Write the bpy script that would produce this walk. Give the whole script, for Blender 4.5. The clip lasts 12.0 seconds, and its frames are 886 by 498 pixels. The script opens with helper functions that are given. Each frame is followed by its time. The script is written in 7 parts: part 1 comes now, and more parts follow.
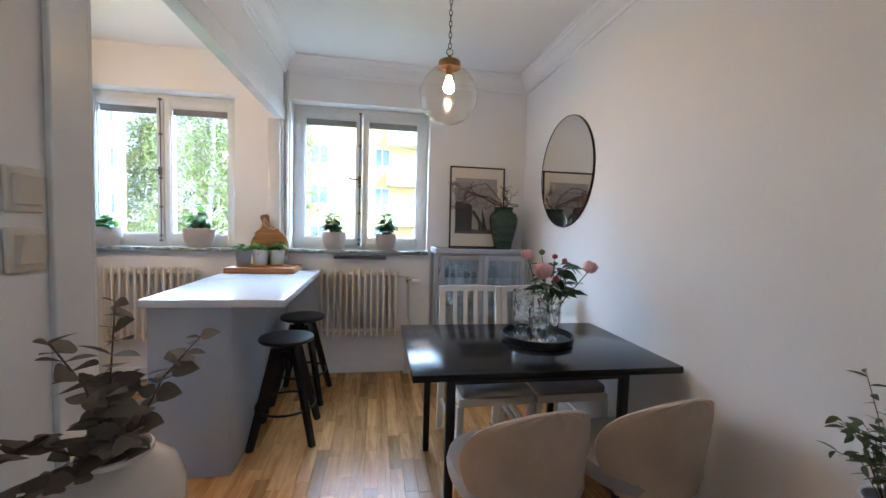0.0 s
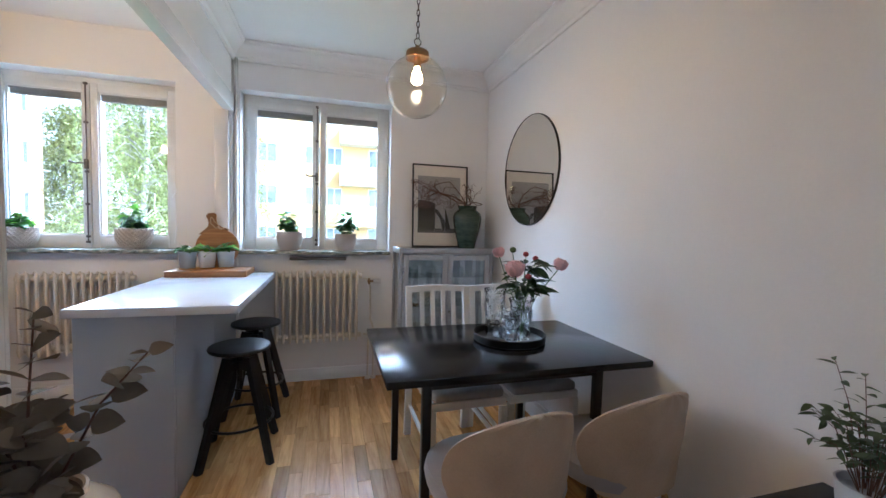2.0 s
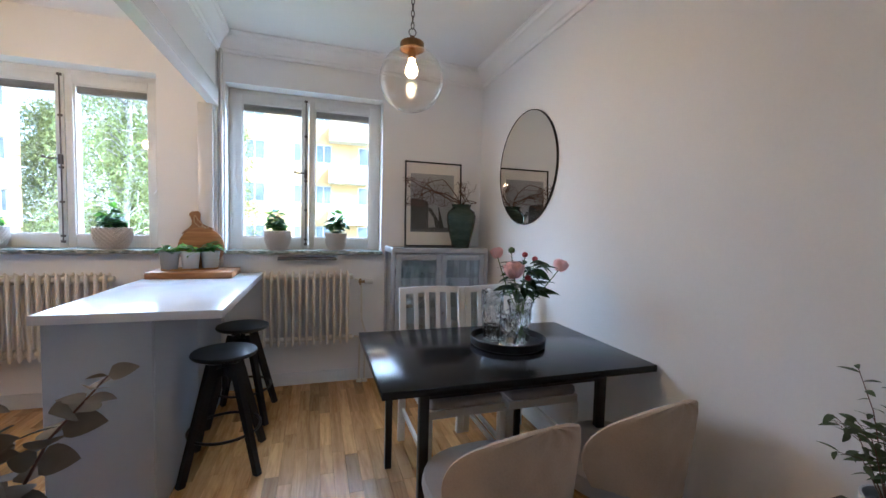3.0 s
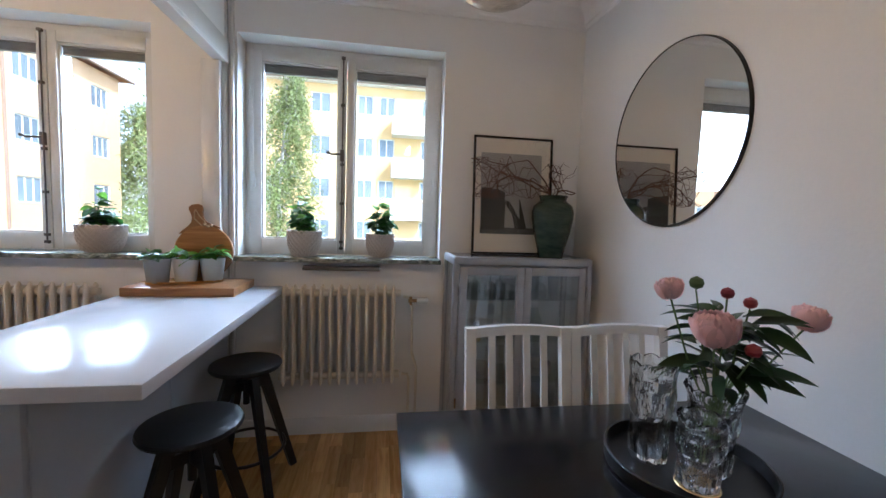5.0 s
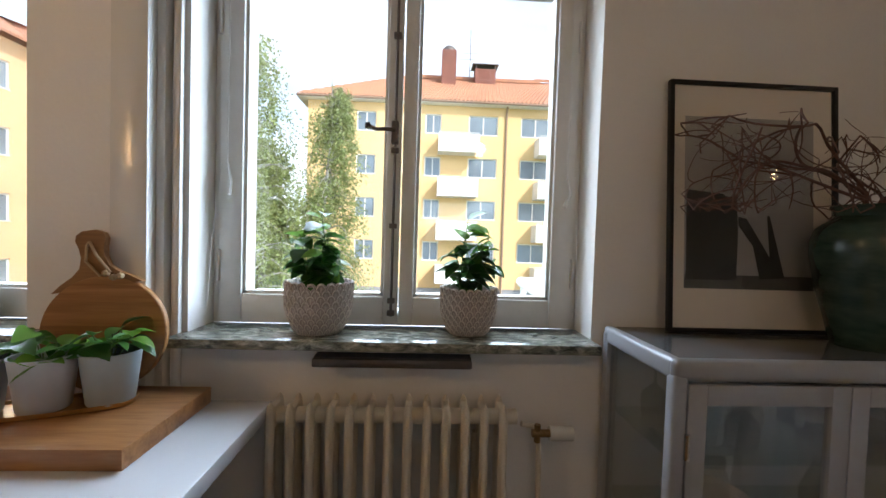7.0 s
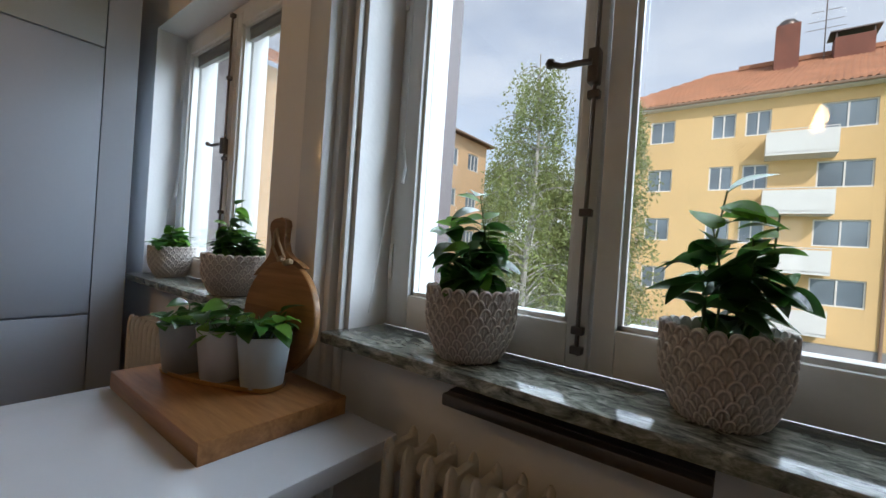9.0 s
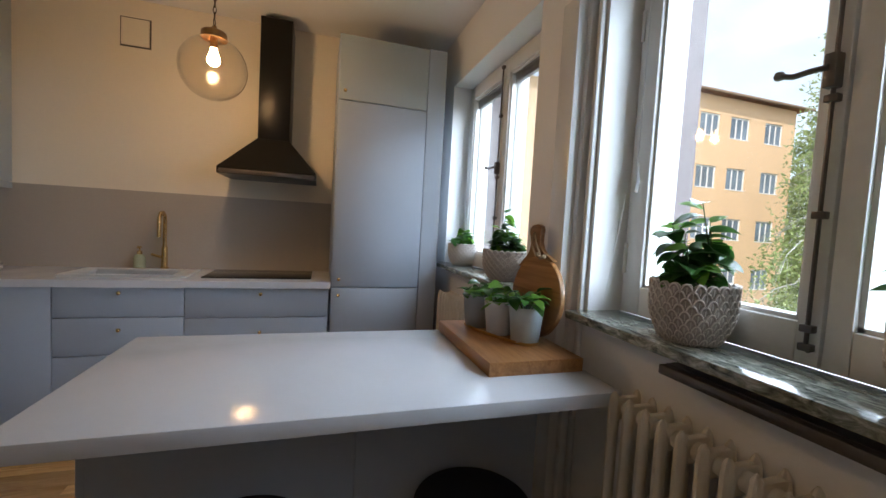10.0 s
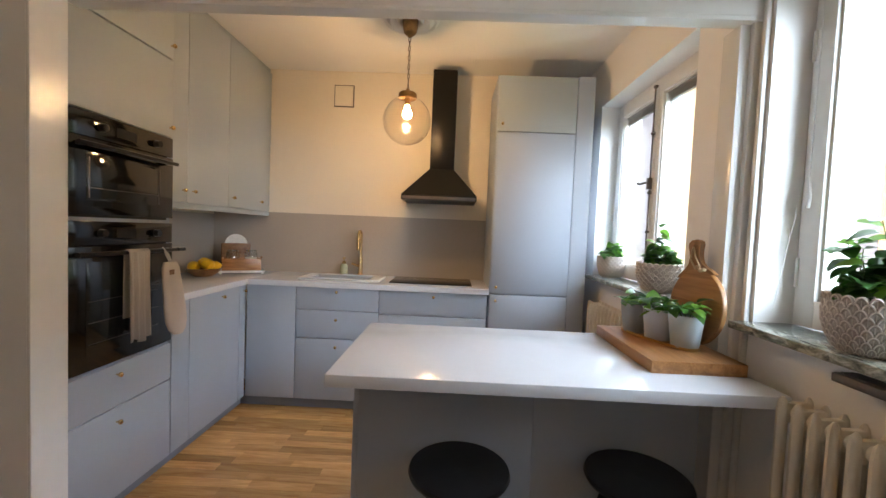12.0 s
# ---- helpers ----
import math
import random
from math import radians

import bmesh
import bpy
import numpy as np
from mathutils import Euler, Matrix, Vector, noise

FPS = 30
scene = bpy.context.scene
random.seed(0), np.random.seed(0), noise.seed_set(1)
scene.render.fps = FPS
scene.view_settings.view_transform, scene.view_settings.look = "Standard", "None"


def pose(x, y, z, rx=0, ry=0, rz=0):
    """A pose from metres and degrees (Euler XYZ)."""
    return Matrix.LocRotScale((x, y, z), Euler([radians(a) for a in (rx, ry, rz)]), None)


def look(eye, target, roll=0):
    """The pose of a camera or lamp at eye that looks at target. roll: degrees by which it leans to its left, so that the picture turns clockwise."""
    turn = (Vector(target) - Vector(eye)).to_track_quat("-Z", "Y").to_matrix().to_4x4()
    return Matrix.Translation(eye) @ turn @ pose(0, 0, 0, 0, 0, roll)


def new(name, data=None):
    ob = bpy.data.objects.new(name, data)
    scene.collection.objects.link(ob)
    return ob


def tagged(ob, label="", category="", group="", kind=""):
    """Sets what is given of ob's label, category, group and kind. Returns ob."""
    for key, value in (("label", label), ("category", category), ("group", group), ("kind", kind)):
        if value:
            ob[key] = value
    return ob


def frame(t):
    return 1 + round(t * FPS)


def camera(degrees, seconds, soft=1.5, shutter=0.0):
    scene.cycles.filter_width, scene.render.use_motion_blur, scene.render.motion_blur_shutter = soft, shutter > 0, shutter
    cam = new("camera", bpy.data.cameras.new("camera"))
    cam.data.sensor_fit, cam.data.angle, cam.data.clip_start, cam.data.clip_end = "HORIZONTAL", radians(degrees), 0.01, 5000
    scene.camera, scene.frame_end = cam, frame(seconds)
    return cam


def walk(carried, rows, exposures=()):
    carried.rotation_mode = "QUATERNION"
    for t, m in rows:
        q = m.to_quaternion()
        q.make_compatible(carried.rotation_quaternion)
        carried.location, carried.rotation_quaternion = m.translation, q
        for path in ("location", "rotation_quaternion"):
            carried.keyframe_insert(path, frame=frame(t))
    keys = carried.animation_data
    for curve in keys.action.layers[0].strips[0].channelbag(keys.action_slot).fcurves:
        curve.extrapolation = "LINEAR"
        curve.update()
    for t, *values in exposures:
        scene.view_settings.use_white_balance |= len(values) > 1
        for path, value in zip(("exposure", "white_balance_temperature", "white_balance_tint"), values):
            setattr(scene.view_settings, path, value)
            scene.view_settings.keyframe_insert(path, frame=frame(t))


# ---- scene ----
cam = camera(96.2, 12.0)
PATH = [
    (0, (0.42, 0.552, 1.336), (0.753, 2.52, 1.216), 1.7),
    (0.5, (0.383, 0.614, 1.333), (0.737, 2.579, 1.216), 1.7),
    (1, (0.36, 0.641, 1.322), (0.782, 2.592, 1.207), 1.7),
    (1.5, (0.357, 0.654, 1.317), (0.855, 2.588, 1.207), 1.6),
    (2, (0.36, 0.649, 1.317), (0.917, 2.567, 1.208), 1.5),
    (2.5, (0.352, 0.664, 1.317), (0.958, 2.567, 1.207), 1.5),
    (4.3, (0.523, 1.275, 1.345), (1.059, 3.197, 1.201), 1.7),
    (4.5, (0.564, 1.397, 1.34), (0.998, 3.344, 1.198), 1.6),
    (5, (0.513, 1.665, 1.343), (0.822, 3.635, 1.195), 2.0),
    (5.5, (0.464, 1.957, 1.348), (0.62, 3.947, 1.22), 1.8),
    (6, (0.365, 2.248, 1.341), (0.442, 4.244, 1.241), 1.8),
    (6.5, (0.321, 2.582, 1.364), (0.42, 4.577, 1.275), 1.8),
    (6.7, (0.334, 2.731, 1.379), (0.434, 4.728, 1.306), 1.8),
    (8.3, (0.476, 3.545, 1.404), (0.066, 5.502, 1.355), 3.6),
    (8.5, (0.484, 3.547, 1.389), (-0.179, 5.434, 1.355), 4.0),
    (9, (0.524, 3.417, 1.331), (-0.682, 5.013, 1.321), 3.9),
    (9.5, (0.659, 3.275, 1.347), (-1.034, 4.335, 1.253), 3.3),
    (10, (0.826, 3.237, 1.353), (-1.08, 3.836, 1.24), 3.2),
    (10.5, (0.978, 3.167, 1.366), (-0.998, 3.454, 1.244), 3.0),
    (11, (1.071, 3.092, 1.37), (-0.926, 3.148, 1.272), 2.8),
    (11.5, (1.099, 3.061, 1.366), (-0.898, 3.013, 1.277), 2.6),
    (12, (1.125, 3.036, 1.371), (-0.873, 2.993, 1.282), 2.4),
]
EXPOSURES = [(0, 2.25, 5180, 8), (2.7, 2.15, 5130, 8), (5.0, 1.7, 5400, 10), (6.5, 1.25, 6100, 10), (8.3, 0.5, 6300, 10), (9.0, 0.1, 6350, 10), (9.5, 0.5, 6350, 10), (10.0, 0.8, 6250, 10), (10.7, 1.27, 6400, 10), (12.0, 1.68, 6500, 10)]
walk(cam, [(t, look(eye, target, roll)) for t, eye, target, roll in PATH], EXPOSURES)
SKY_POWER, SUN_POWER, BULB_GLOW, SKY_FILL_POWER = 0.15, 2.3, 42.0, 2500.0
BULB_KITCHEN = 150.0
WEST_FILL_POWER, EAST_FILL_POWER = 1150.0, 4400.0

# world and sun
world = bpy.data.worlds.new("world")
scene.world = world
world.use_nodes = True
wn = world.node_tree
sky = wn.nodes.new("ShaderNodeTexSky")
sky.sky_type, sky.sun_disc = "NISHITA", False
SUN = Vector((0.50, -0.62, 0.62)).normalized()
sky.sun_elevation = math.asin(SUN.z)
sky.sun_rotation = math.atan2(SUN.x, SUN.y)
sky.air_density, sky.dust_density = 1.0, 1.2
bg = wn.nodes["Background"]
bg.inputs["Strength"].default_value = SKY_POWER
# thin high cloud whitens the blue
tcw = wn.nodes.new("ShaderNodeTexCoord")
mpw = wn.nodes.new("ShaderNodeMapping")
mpw.inputs["Scale"].default_value = (1.0, 1.0, 3.0)
cl = wn.nodes.new("ShaderNodeTexNoise")
cl.inputs["Scale"].default_value, cl.inputs["Detail"].default_value = 2.2, 6
mrw = wn.nodes.new("ShaderNodeMapRange")
mrw.inputs["From Min"].default_value, mrw.inputs["From Max"].default_value = 0.35, 0.65
mrw.inputs["To Min"].default_value, mrw.inputs["To Max"].default_value = 0.35, 0.85
mxw = wn.nodes.new("ShaderNodeMix")
mxw.data_type = "RGBA"
mxw.inputs[7].default_value = (5.6, 6.0, 6.5, 1)
wn.links.new(tcw.outputs["Generated"], mpw.inputs[0])
wn.links.new(mpw.outputs[0], cl.inputs[0])
wn.links.new(cl.outputs[0], mrw.inputs["Value"])
wn.links.new(mrw.outputs[0], mxw.inputs[0])
wn.links.new(sky.outputs[0], mxw.inputs[6])
wn.links.new(mxw.outputs[2], bg.inputs["Color"])
sun_data = bpy.data.lights.new("sun", "SUN")
sun_data.energy, sun_data.angle, sun_data.color = SUN_POWER, radians(0.5), (1.0, 0.94, 0.85)
sun = new("sun", sun_data)
sun.matrix_world = look(SUN * 60, (0, 0, 0))


# ---- materials ----
def nodes_of(name):
    m = bpy.data.materials.new(name)
    m.use_nodes = True
    nt = m.node_tree
    return m, nt, nt.nodes["Principled BSDF"]


def mat(name, col, rough=0.5, metal=0.0, var=0.08, scale=3.0, bump=0.05, bscale=60.0, stretch=(1, 1, 1), dark=None, coat=0.0, sheen=0.0):
    """A surface of one colour with variation at two scales and fine relief."""
    m, nt, p = nodes_of(name)
    tc = nt.nodes.new("ShaderNodeTexCoord")
    mp = nt.nodes.new("ShaderNodeMapping")
    mp.inputs["Scale"].default_value = stretch
    nt.links.new(tc.outputs["Object"], mp.inputs[0])
    n1 = nt.nodes.new("ShaderNodeTexNoise")
    n1.inputs["Scale"].default_value, n1.inputs["Detail"].default_value = scale, 5
    n2 = nt.nodes.new("ShaderNodeTexNoise")
    n2.inputs["Scale"].default_value, n2.inputs["Detail"].default_value = bscale, 3
    nt.links.new(mp.outputs[0], n1.inputs[0])
    nt.links.new(mp.outputs[0], n2.inputs[0])
    add = nt.nodes.new("ShaderNodeMath")
    add.operation = "MULTIPLY_ADD"
    add.inputs[1].default_value = 0.35
    nt.links.new(n2.outputs[0], add.inputs[0])
    nt.links.new(n1.outputs[0], add.inputs[2])
    ramp = nt.nodes.new("ShaderNodeValToRGB")
    lo = dark if dark else tuple(c * (1 - var) for c in col)
    hi = tuple(min(1, c * (1 + var * 0.6)) for c in col)
    ramp.color_ramp.elements[0].color, ramp.color_ramp.elements[1].color = (*lo, 1), (*hi, 1)
    ramp.color_ramp.elements[0].position, ramp.color_ramp.elements[1].position = 0.45, 0.85
    nt.links.new(add.outputs[0], ramp.inputs[0])
    nt.links.new(ramp.outputs[0], p.inputs["Base Color"])
    p.inputs["Metallic"].default_value = metal
    rr = nt.nodes.new("ShaderNodeMapRange")
    rr.inputs["To Min"].default_value, rr.inputs["To Max"].default_value = max(0.02, rough - 0.06), min(1, rough + 0.08)
    nt.links.new(n1.outputs[0], rr.inputs["Value"])
    nt.links.new(rr.outputs[0], p.inputs["Roughness"])
    p.inputs["Coat Weight"].default_value = coat
    p.inputs["Sheen Weight"].default_value = sheen
    if bump:
        b = nt.nodes.new("ShaderNodeBump")
        b.inputs["Strength"].default_value, b.inputs["Distance"].default_value = bump, 0.01
        nt.links.new(n2.outputs[0], b.inputs["Height"])
        nt.links.new(b.outputs[0], p.inputs["Normal"])
    return m


def wood(name, c0, c1, rough=0.35, grain=(14, 1.2, 14), vary=0.35, bump=0.06, coat=0.0):
    """Wood with long grain along y, each piece of its own tone."""
    m, nt, p = nodes_of(name)
    tc = nt.nodes.new("ShaderNodeTexCoord")
    info = nt.nodes.new("ShaderNodeObjectInfo")
    geo = nt.nodes.new("ShaderNodeNewGeometry")
    rnd = nt.nodes.new("ShaderNodeMath")
    rnd.operation = "ADD"
    nt.links.new(info.outputs["Random"], rnd.inputs[0])
    nt.links.new(geo.outputs["Random Per Island"], rnd.inputs[1])
    fr = nt.nodes.new("ShaderNodeMath")
    fr.operation = "FRACT"
    nt.links.new(rnd.outputs[0], fr.inputs[0])
    off = nt.nodes.new("ShaderNodeVectorMath")
    off.operation = "SCALE"
    off.inputs[0].default_value = (17, 31, 9)
    nt.links.new(fr.outputs[0], off.inputs["Scale"])
    add = nt.nodes.new("ShaderNodeVectorMath")
    add.operation = "ADD"
    nt.links.new(tc.outputs["Object"], add.inputs[0])
    nt.links.new(off.outputs[0], add.inputs[1])
    mp = nt.nodes.new("ShaderNodeMapping")
    mp.inputs["Scale"].default_value = grain
    nt.links.new(add.outputs[0], mp.inputs[0])
    n1 = nt.nodes.new("ShaderNodeTexNoise")
    n1.inputs["Scale"].default_value, n1.inputs["Detail"].default_value, n1.inputs["Distortion"].default_value = 1.6, 6, 1.2
    nt.links.new(mp.outputs[0], n1.inputs[0])
    n2 = nt.nodes.new("ShaderNodeTexNoise")
    n2.inputs["Scale"].default_value, n2.inputs["Detail"].default_value = 9, 4
    nt.links.new(mp.outputs[0], n2.inputs[0])
    mx = nt.nodes.new("ShaderNodeMath")
    mx.operation = "MULTIPLY_ADD"
    mx.inputs[1].default_value = 0.4
    nt.links.new(n2.outputs[0], mx.inputs[0])
    nt.links.new(n1.outputs[0], mx.inputs[2])
    ramp = nt.nodes.new("ShaderNodeValToRGB")
    ramp.color_ramp.elements[0].color, ramp.color_ramp.elements[1].color = (*c0, 1), (*c1, 1)
    ramp.color_ramp.elements[0].position, ramp.color_ramp.elements[1].position = 0.45, 0.85
    nt.links.new(mx.outputs[0], ramp.inputs[0])
    hsv = nt.nodes.new("ShaderNodeHueSaturation")
    mr = nt.nodes.new("ShaderNodeMapRange")
    mr.inputs["To Min"].default_value, mr.inputs["To Max"].default_value = 1 - vary, 1 + vary
    nt.links.new(fr.outputs[0], mr.inputs["Value"])
    nt.links.new(mr.outputs[0], hsv.inputs["Value"])
    nt.links.new(ramp.outputs[0], hsv.inputs["Color"])
    nt.links.new(hsv.outputs[0], p.inputs["Base Color"])
    p.inputs["Roughness"].default_value = rough
    p.inputs["Coat Weight"].default_value = coat
    b = nt.nodes.new("ShaderNodeBump")
    b.inputs["Strength"].default_value, b.inputs["Distance"].default_value = bump, 0.004
    nt.links.new(n2.outputs[0], b.inputs["Height"])
    nt.links.new(b.outputs[0], p.inputs["Normal"])
    return m


def glass(name, rough=0.0, ior=1.45, tint=(1, 1, 1)):
    m, nt, p = nodes_of(name)
    p.inputs["Base Color"].default_value = (*tint, 1)
    p.inputs["Transmission Weight"].default_value = 1
    p.inputs["Roughness"].default_value, p.inputs["IOR"].default_value = rough, ior
    return m


def clear(name, gloss=0.06, tint=(1, 1, 1), edge=4.5):
    """Thin flat glass: see-through with a sharp reflection that grows at grazing angles."""
    m, nt, p = nodes_of(name)
    nt.nodes.remove(p)
    out = nt.nodes["Material Output"]
    tr = nt.nodes.new("ShaderNodeBsdfTransparent")
    tr.inputs[0].default_value = (*tint, 1)
    gl = nt.nodes.new("ShaderNodeBsdfGlossy")
    gl.inputs["Roughness"].default_value = 0.01
    lw = nt.nodes.new("ShaderNodeLayerWeight")
    lw.inputs[0].default_value = 0.5
    pw = nt.nodes.new("ShaderNodeMath")
    pw.operation, pw.inputs[1].default_value = "POWER", edge
    fr = nt.nodes.new("ShaderNodeMapRange")
    fr.inputs["To Min"].default_value, fr.inputs["To Max"].default_value = gloss * 0.4, 0.85
    nt.links.new(lw.outputs["Facing"], pw.inputs[0])
    nt.links.new(pw.outputs[0], fr.inputs["Value"])
    mix = nt.nodes.new("ShaderNodeMixShader")
    nt.links.new(fr.outputs[0], mix.inputs[0])
    nt.links.new(tr.outputs[0], mix.inputs[1])
    nt.links.new(gl.outputs[0], mix.inputs[2])
    nt.links.new(mix.outputs[0], out.inputs[0])
    return m


def glow(name, col, power):
    m, nt, p = nodes_of(name)
    p.inputs["Emission Color"].default_value = (*col, 1)
    p.inputs["Emission Strength"].default_value = power
    return m


def stone(name, c0, c1, c2, rough=0.2):
    """Green-grey marble with streaks."""
    m, nt, p = nodes_of(name)
    tc = nt.nodes.new("ShaderNodeTexCoord")
    mp = nt.nodes.new("ShaderNodeMapping")
    mp.inputs["Scale"].default_value = (15, 34, 34)
    mp.inputs["Rotation"].default_value = (0, 0, 0.35)
    nt.links.new(tc.outputs["Object"], mp.inputs[0])
    n = nt.nodes.new("ShaderNodeTexNoise")
    n.inputs["Scale"].default_value, n.inputs["Detail"].default_value, n.inputs["Distortion"].default_value = 1.5, 10, 0.7
    n.inputs["Roughness"].default_value = 0.68
    nt.links.new(mp.outputs[0], n.inputs[0])
    r = nt.nodes.new("ShaderNodeValToRGB")
    r.color_ramp.elements[0].color, r.color_ramp.elements[0].position = (*c0, 1), 0.36
    r.color_ramp.elements[1].color, r.color_ramp.elements[1].position = (*c2, 1), 0.66
    e = r.color_ramp.elements.new(0.5)
    e.color = (*c1, 1)
    nt.links.new(n.outputs[0], r.inputs[0])
    nt.links.new(r.outputs[0], p.inputs["Base Color"])
    p.inputs["Roughness"].default_value = rough
    return m


def leafy(name, col, rough=0.4, through_light=0.25, spread=0.35):
    m, nt, p = nodes_of(name)
    geo = nt.nodes.new("ShaderNodeNewGeometry")
    info = nt.nodes.new("ShaderNodeObjectInfo")
    a = nt.nodes.new("ShaderNodeMath")
    a.operation = "ADD"
    nt.links.new(geo.outputs["Random Per Island"], a.inputs[0])
    nt.links.new(info.outputs["Random"], a.inputs[1])
    f = nt.nodes.new("ShaderNodeMath")
    f.operation = "FRACT"
    nt.links.new(a.outputs[0], f.inputs[0])
    tc = nt.nodes.new("ShaderNodeTexCoord")
    no = nt.nodes.new("ShaderNodeTexNoise")
    no.inputs["Scale"].default_value = 40
    nt.links.new(tc.outputs["Object"], no.inputs[0])
    r = nt.nodes.new("ShaderNodeValToRGB")
    r.color_ramp.elements[0].color = (*[c * (1 - spread) for c in col], 1)
    r.color_ramp.elements[1].color = (*[min(1, c * (1 + spread)) for c in col], 1)
    ad = nt.nodes.new("ShaderNodeMath")
    ad.operation = "MULTIPLY_ADD"
    ad.inputs[1].default_value = 0.5
    nt.links.new(no.outputs[0], ad.inputs[0])
    nt.links.new(f.outputs[0], ad.inputs[2])
    nt.links.new(ad.outputs[0], r.inputs[0])
    nt.links.new(r.outputs[0], p.inputs["Base Color"])
    p.inputs["Roughness"].default_value = rough
    if through_light:
        out = nt.nodes["Material Output"]
        tl = nt.nodes.new("ShaderNodeBsdfTranslucent")
        nt.links.new(r.outputs[0], tl.inputs[0])
        mix = nt.nodes.new("ShaderNodeMixShader")
        mix.inputs[0].default_value = through_light
        nt.links.new(p.outputs[0], mix.inputs[1])
        nt.links.new(tl.outputs[0], mix.inputs[2])
        nt.links.new(mix.outputs[0], out.inputs[0])
    return m


M_WALL = mat("wall_paint", (0.84, 0.83, 0.82), 0.55, var=0.03, scale=1.5, bump=0.06, bscale=90)
M_CEIL = mat("ceiling_paint", (0.86, 0.85, 0.84), 0.7, var=0.03, scale=1.2, bump=0.05)
M_KWALL = mat("kitchen_wall_paint", (0.80, 0.73, 0.61), 0.6, var=0.03, scale=1.5)
M_SPLASH = mat("splashback_paint", (0.44, 0.39, 0.335), 0.45, var=0.05, scale=2.0)
M_TRIM = mat("gloss_white_paint", (0.76, 0.76, 0.75), 0.22, var=0.03, scale=4, bump=0.03, bscale=25)
M_WIN = mat("window_paint", (0.74, 0.73, 0.70), 0.35, var=0.06, scale=6, bump=0.08, bscale=40)
# jamb brown, darkened to offset the strong light of the added sky lamps
M_JAMB = mat("outer_jamb_darkened_paint", (0.13, 0.095, 0.09), 0.6, var=0.1, scale=6)
M_OAK = wood("oak_floor", (0.36, 0.175, 0.055), (0.58, 0.335, 0.13), 0.26, (13, 1.3, 13), 0.34, 0.03)
M_BOARD = wood("acacia_wood", (0.24, 0.10, 0.030), (0.43, 0.21, 0.08), 0.35, (1.6, 16, 16), 0.18)
M_PLATE_WOOD = wood("teak_board", (0.22, 0.095, 0.03), (0.38, 0.19, 0.07), 0.38, (1.2, 14, 18), 0.30)
M_DKWOOD = wood("walnut_wood", (0.12, 0.05, 0.02), (0.27, 0.14, 0.06), 0.4, (10, 3, 14), 0.12)
M_SILL = stone("green_marble", (0.04, 0.05, 0.045), (0.22, 0.235, 0.20), (0.55, 0.56, 0.50), 0.12)
M_TOP = mat("white_composite", (0.64, 0.66, 0.71), 0.16, var=0.02, scale=9, bump=0.0)
M_TOP.node_tree.nodes["Principled BSDF"].inputs["Specular IOR Level"].default_value = 0.3
M_FRONT = mat("blue_grey_front", (0.38, 0.425, 0.50), 0.5, var=0.03, scale=2, bump=0.01)
M_UPPER = mat("upper_front_grey", (0.38, 0.42, 0.44), 0.42, var=0.03, scale=2, bump=0.01)
M_PLINTH_GAP = mat("plinth_and_gap_shade_grey", (0.22, 0.25, 0.30), 0.5)
M_BLACK = mat("black_paint", (0.010, 0.010, 0.011), 0.38, var=0.2, scale=6, bump=0.03)
M_BLKTOP = mat("black_table_top", (0.010, 0.010, 0.012), 0.15, var=0.25, scale=5, bump=0.02, bscale=40)
M_BLKGLOSS = mat("black_glass", (0.006, 0.006, 0.007), 0.06, var=0.1, bump=0)
M_BLKTOP.node_tree.nodes["Principled BSDF"].inputs["Specular IOR Level"].default_value = 0.24
M_BLACK.node_tree.nodes["Principled BSDF"].inputs["Specular IOR Level"].default_value = 0.3
M_HOOD = mat("hood_black", (0.006, 0.0055, 0.005), 0.32, var=0.2, scale=4, bump=0.01)
M_HOOD.node_tree.nodes["Principled BSDF"].inputs["Specular IOR Level"].default_value = 0.25
M_BLKMET = mat("black_metal", (0.012, 0.011, 0.011), 0.30, 0.3, var=0.15)
M_BRASS = mat("brass", (0.75, 0.52, 0.24), 0.22, 1.0, var=0.12, scale=20, bump=0.02)
M_OLDBRASS = mat("aged_brass", (0.30, 0.19, 0.09), 0.38, 1.0, var=0.3, scale=25, bump=0.05)
M_DKCHAIN = mat("dark_bronze", (0.07, 0.05, 0.035), 0.4, 0.8, var=0.3)
M_STEEL = mat("brushed_steel", (0.55, 0.55, 0.54), 0.25, 1.0, var=0.1)
M_DKSTEEL = mat("dark_steel", (0.16, 0.14, 0.13), 0.4, 0.9, var=0.2)
M_BLIND = mat("blind_slats", (0.30, 0.29, 0.28), 0.45, 0.3, var=0.2, scale=8)
M_RAD = mat("radiator_enamel", (0.70, 0.65, 0.56), 0.33, var=0.05, scale=6, bump=0.03)
M_CAB = mat("grey_metal_cabinet", (0.36, 0.37, 0.40), 0.35, 0.2, var=0.06, scale=5, bump=0.02)
M_CHAIR = mat("white_chair_paint", (0.76, 0.75, 0.72), 0.32, var=0.04)
M_SEAT = mat("grey_seat_fabric", (0.36, 0.355, 0.36), 0.85, var=0.12, scale=12, bump=0.25, bscale=300)
M_VELVET = mat("beige_velvet", (0.44, 0.325, 0.22), 0.8, var=0.14, scale=5, bump=0.12, bscale=150, sheen=0.2)
M_POT = mat("off_white_ceramic", (0.56, 0.51, 0.47), 0.45, var=0.10, scale=20, bump=0.06, bscale=120)
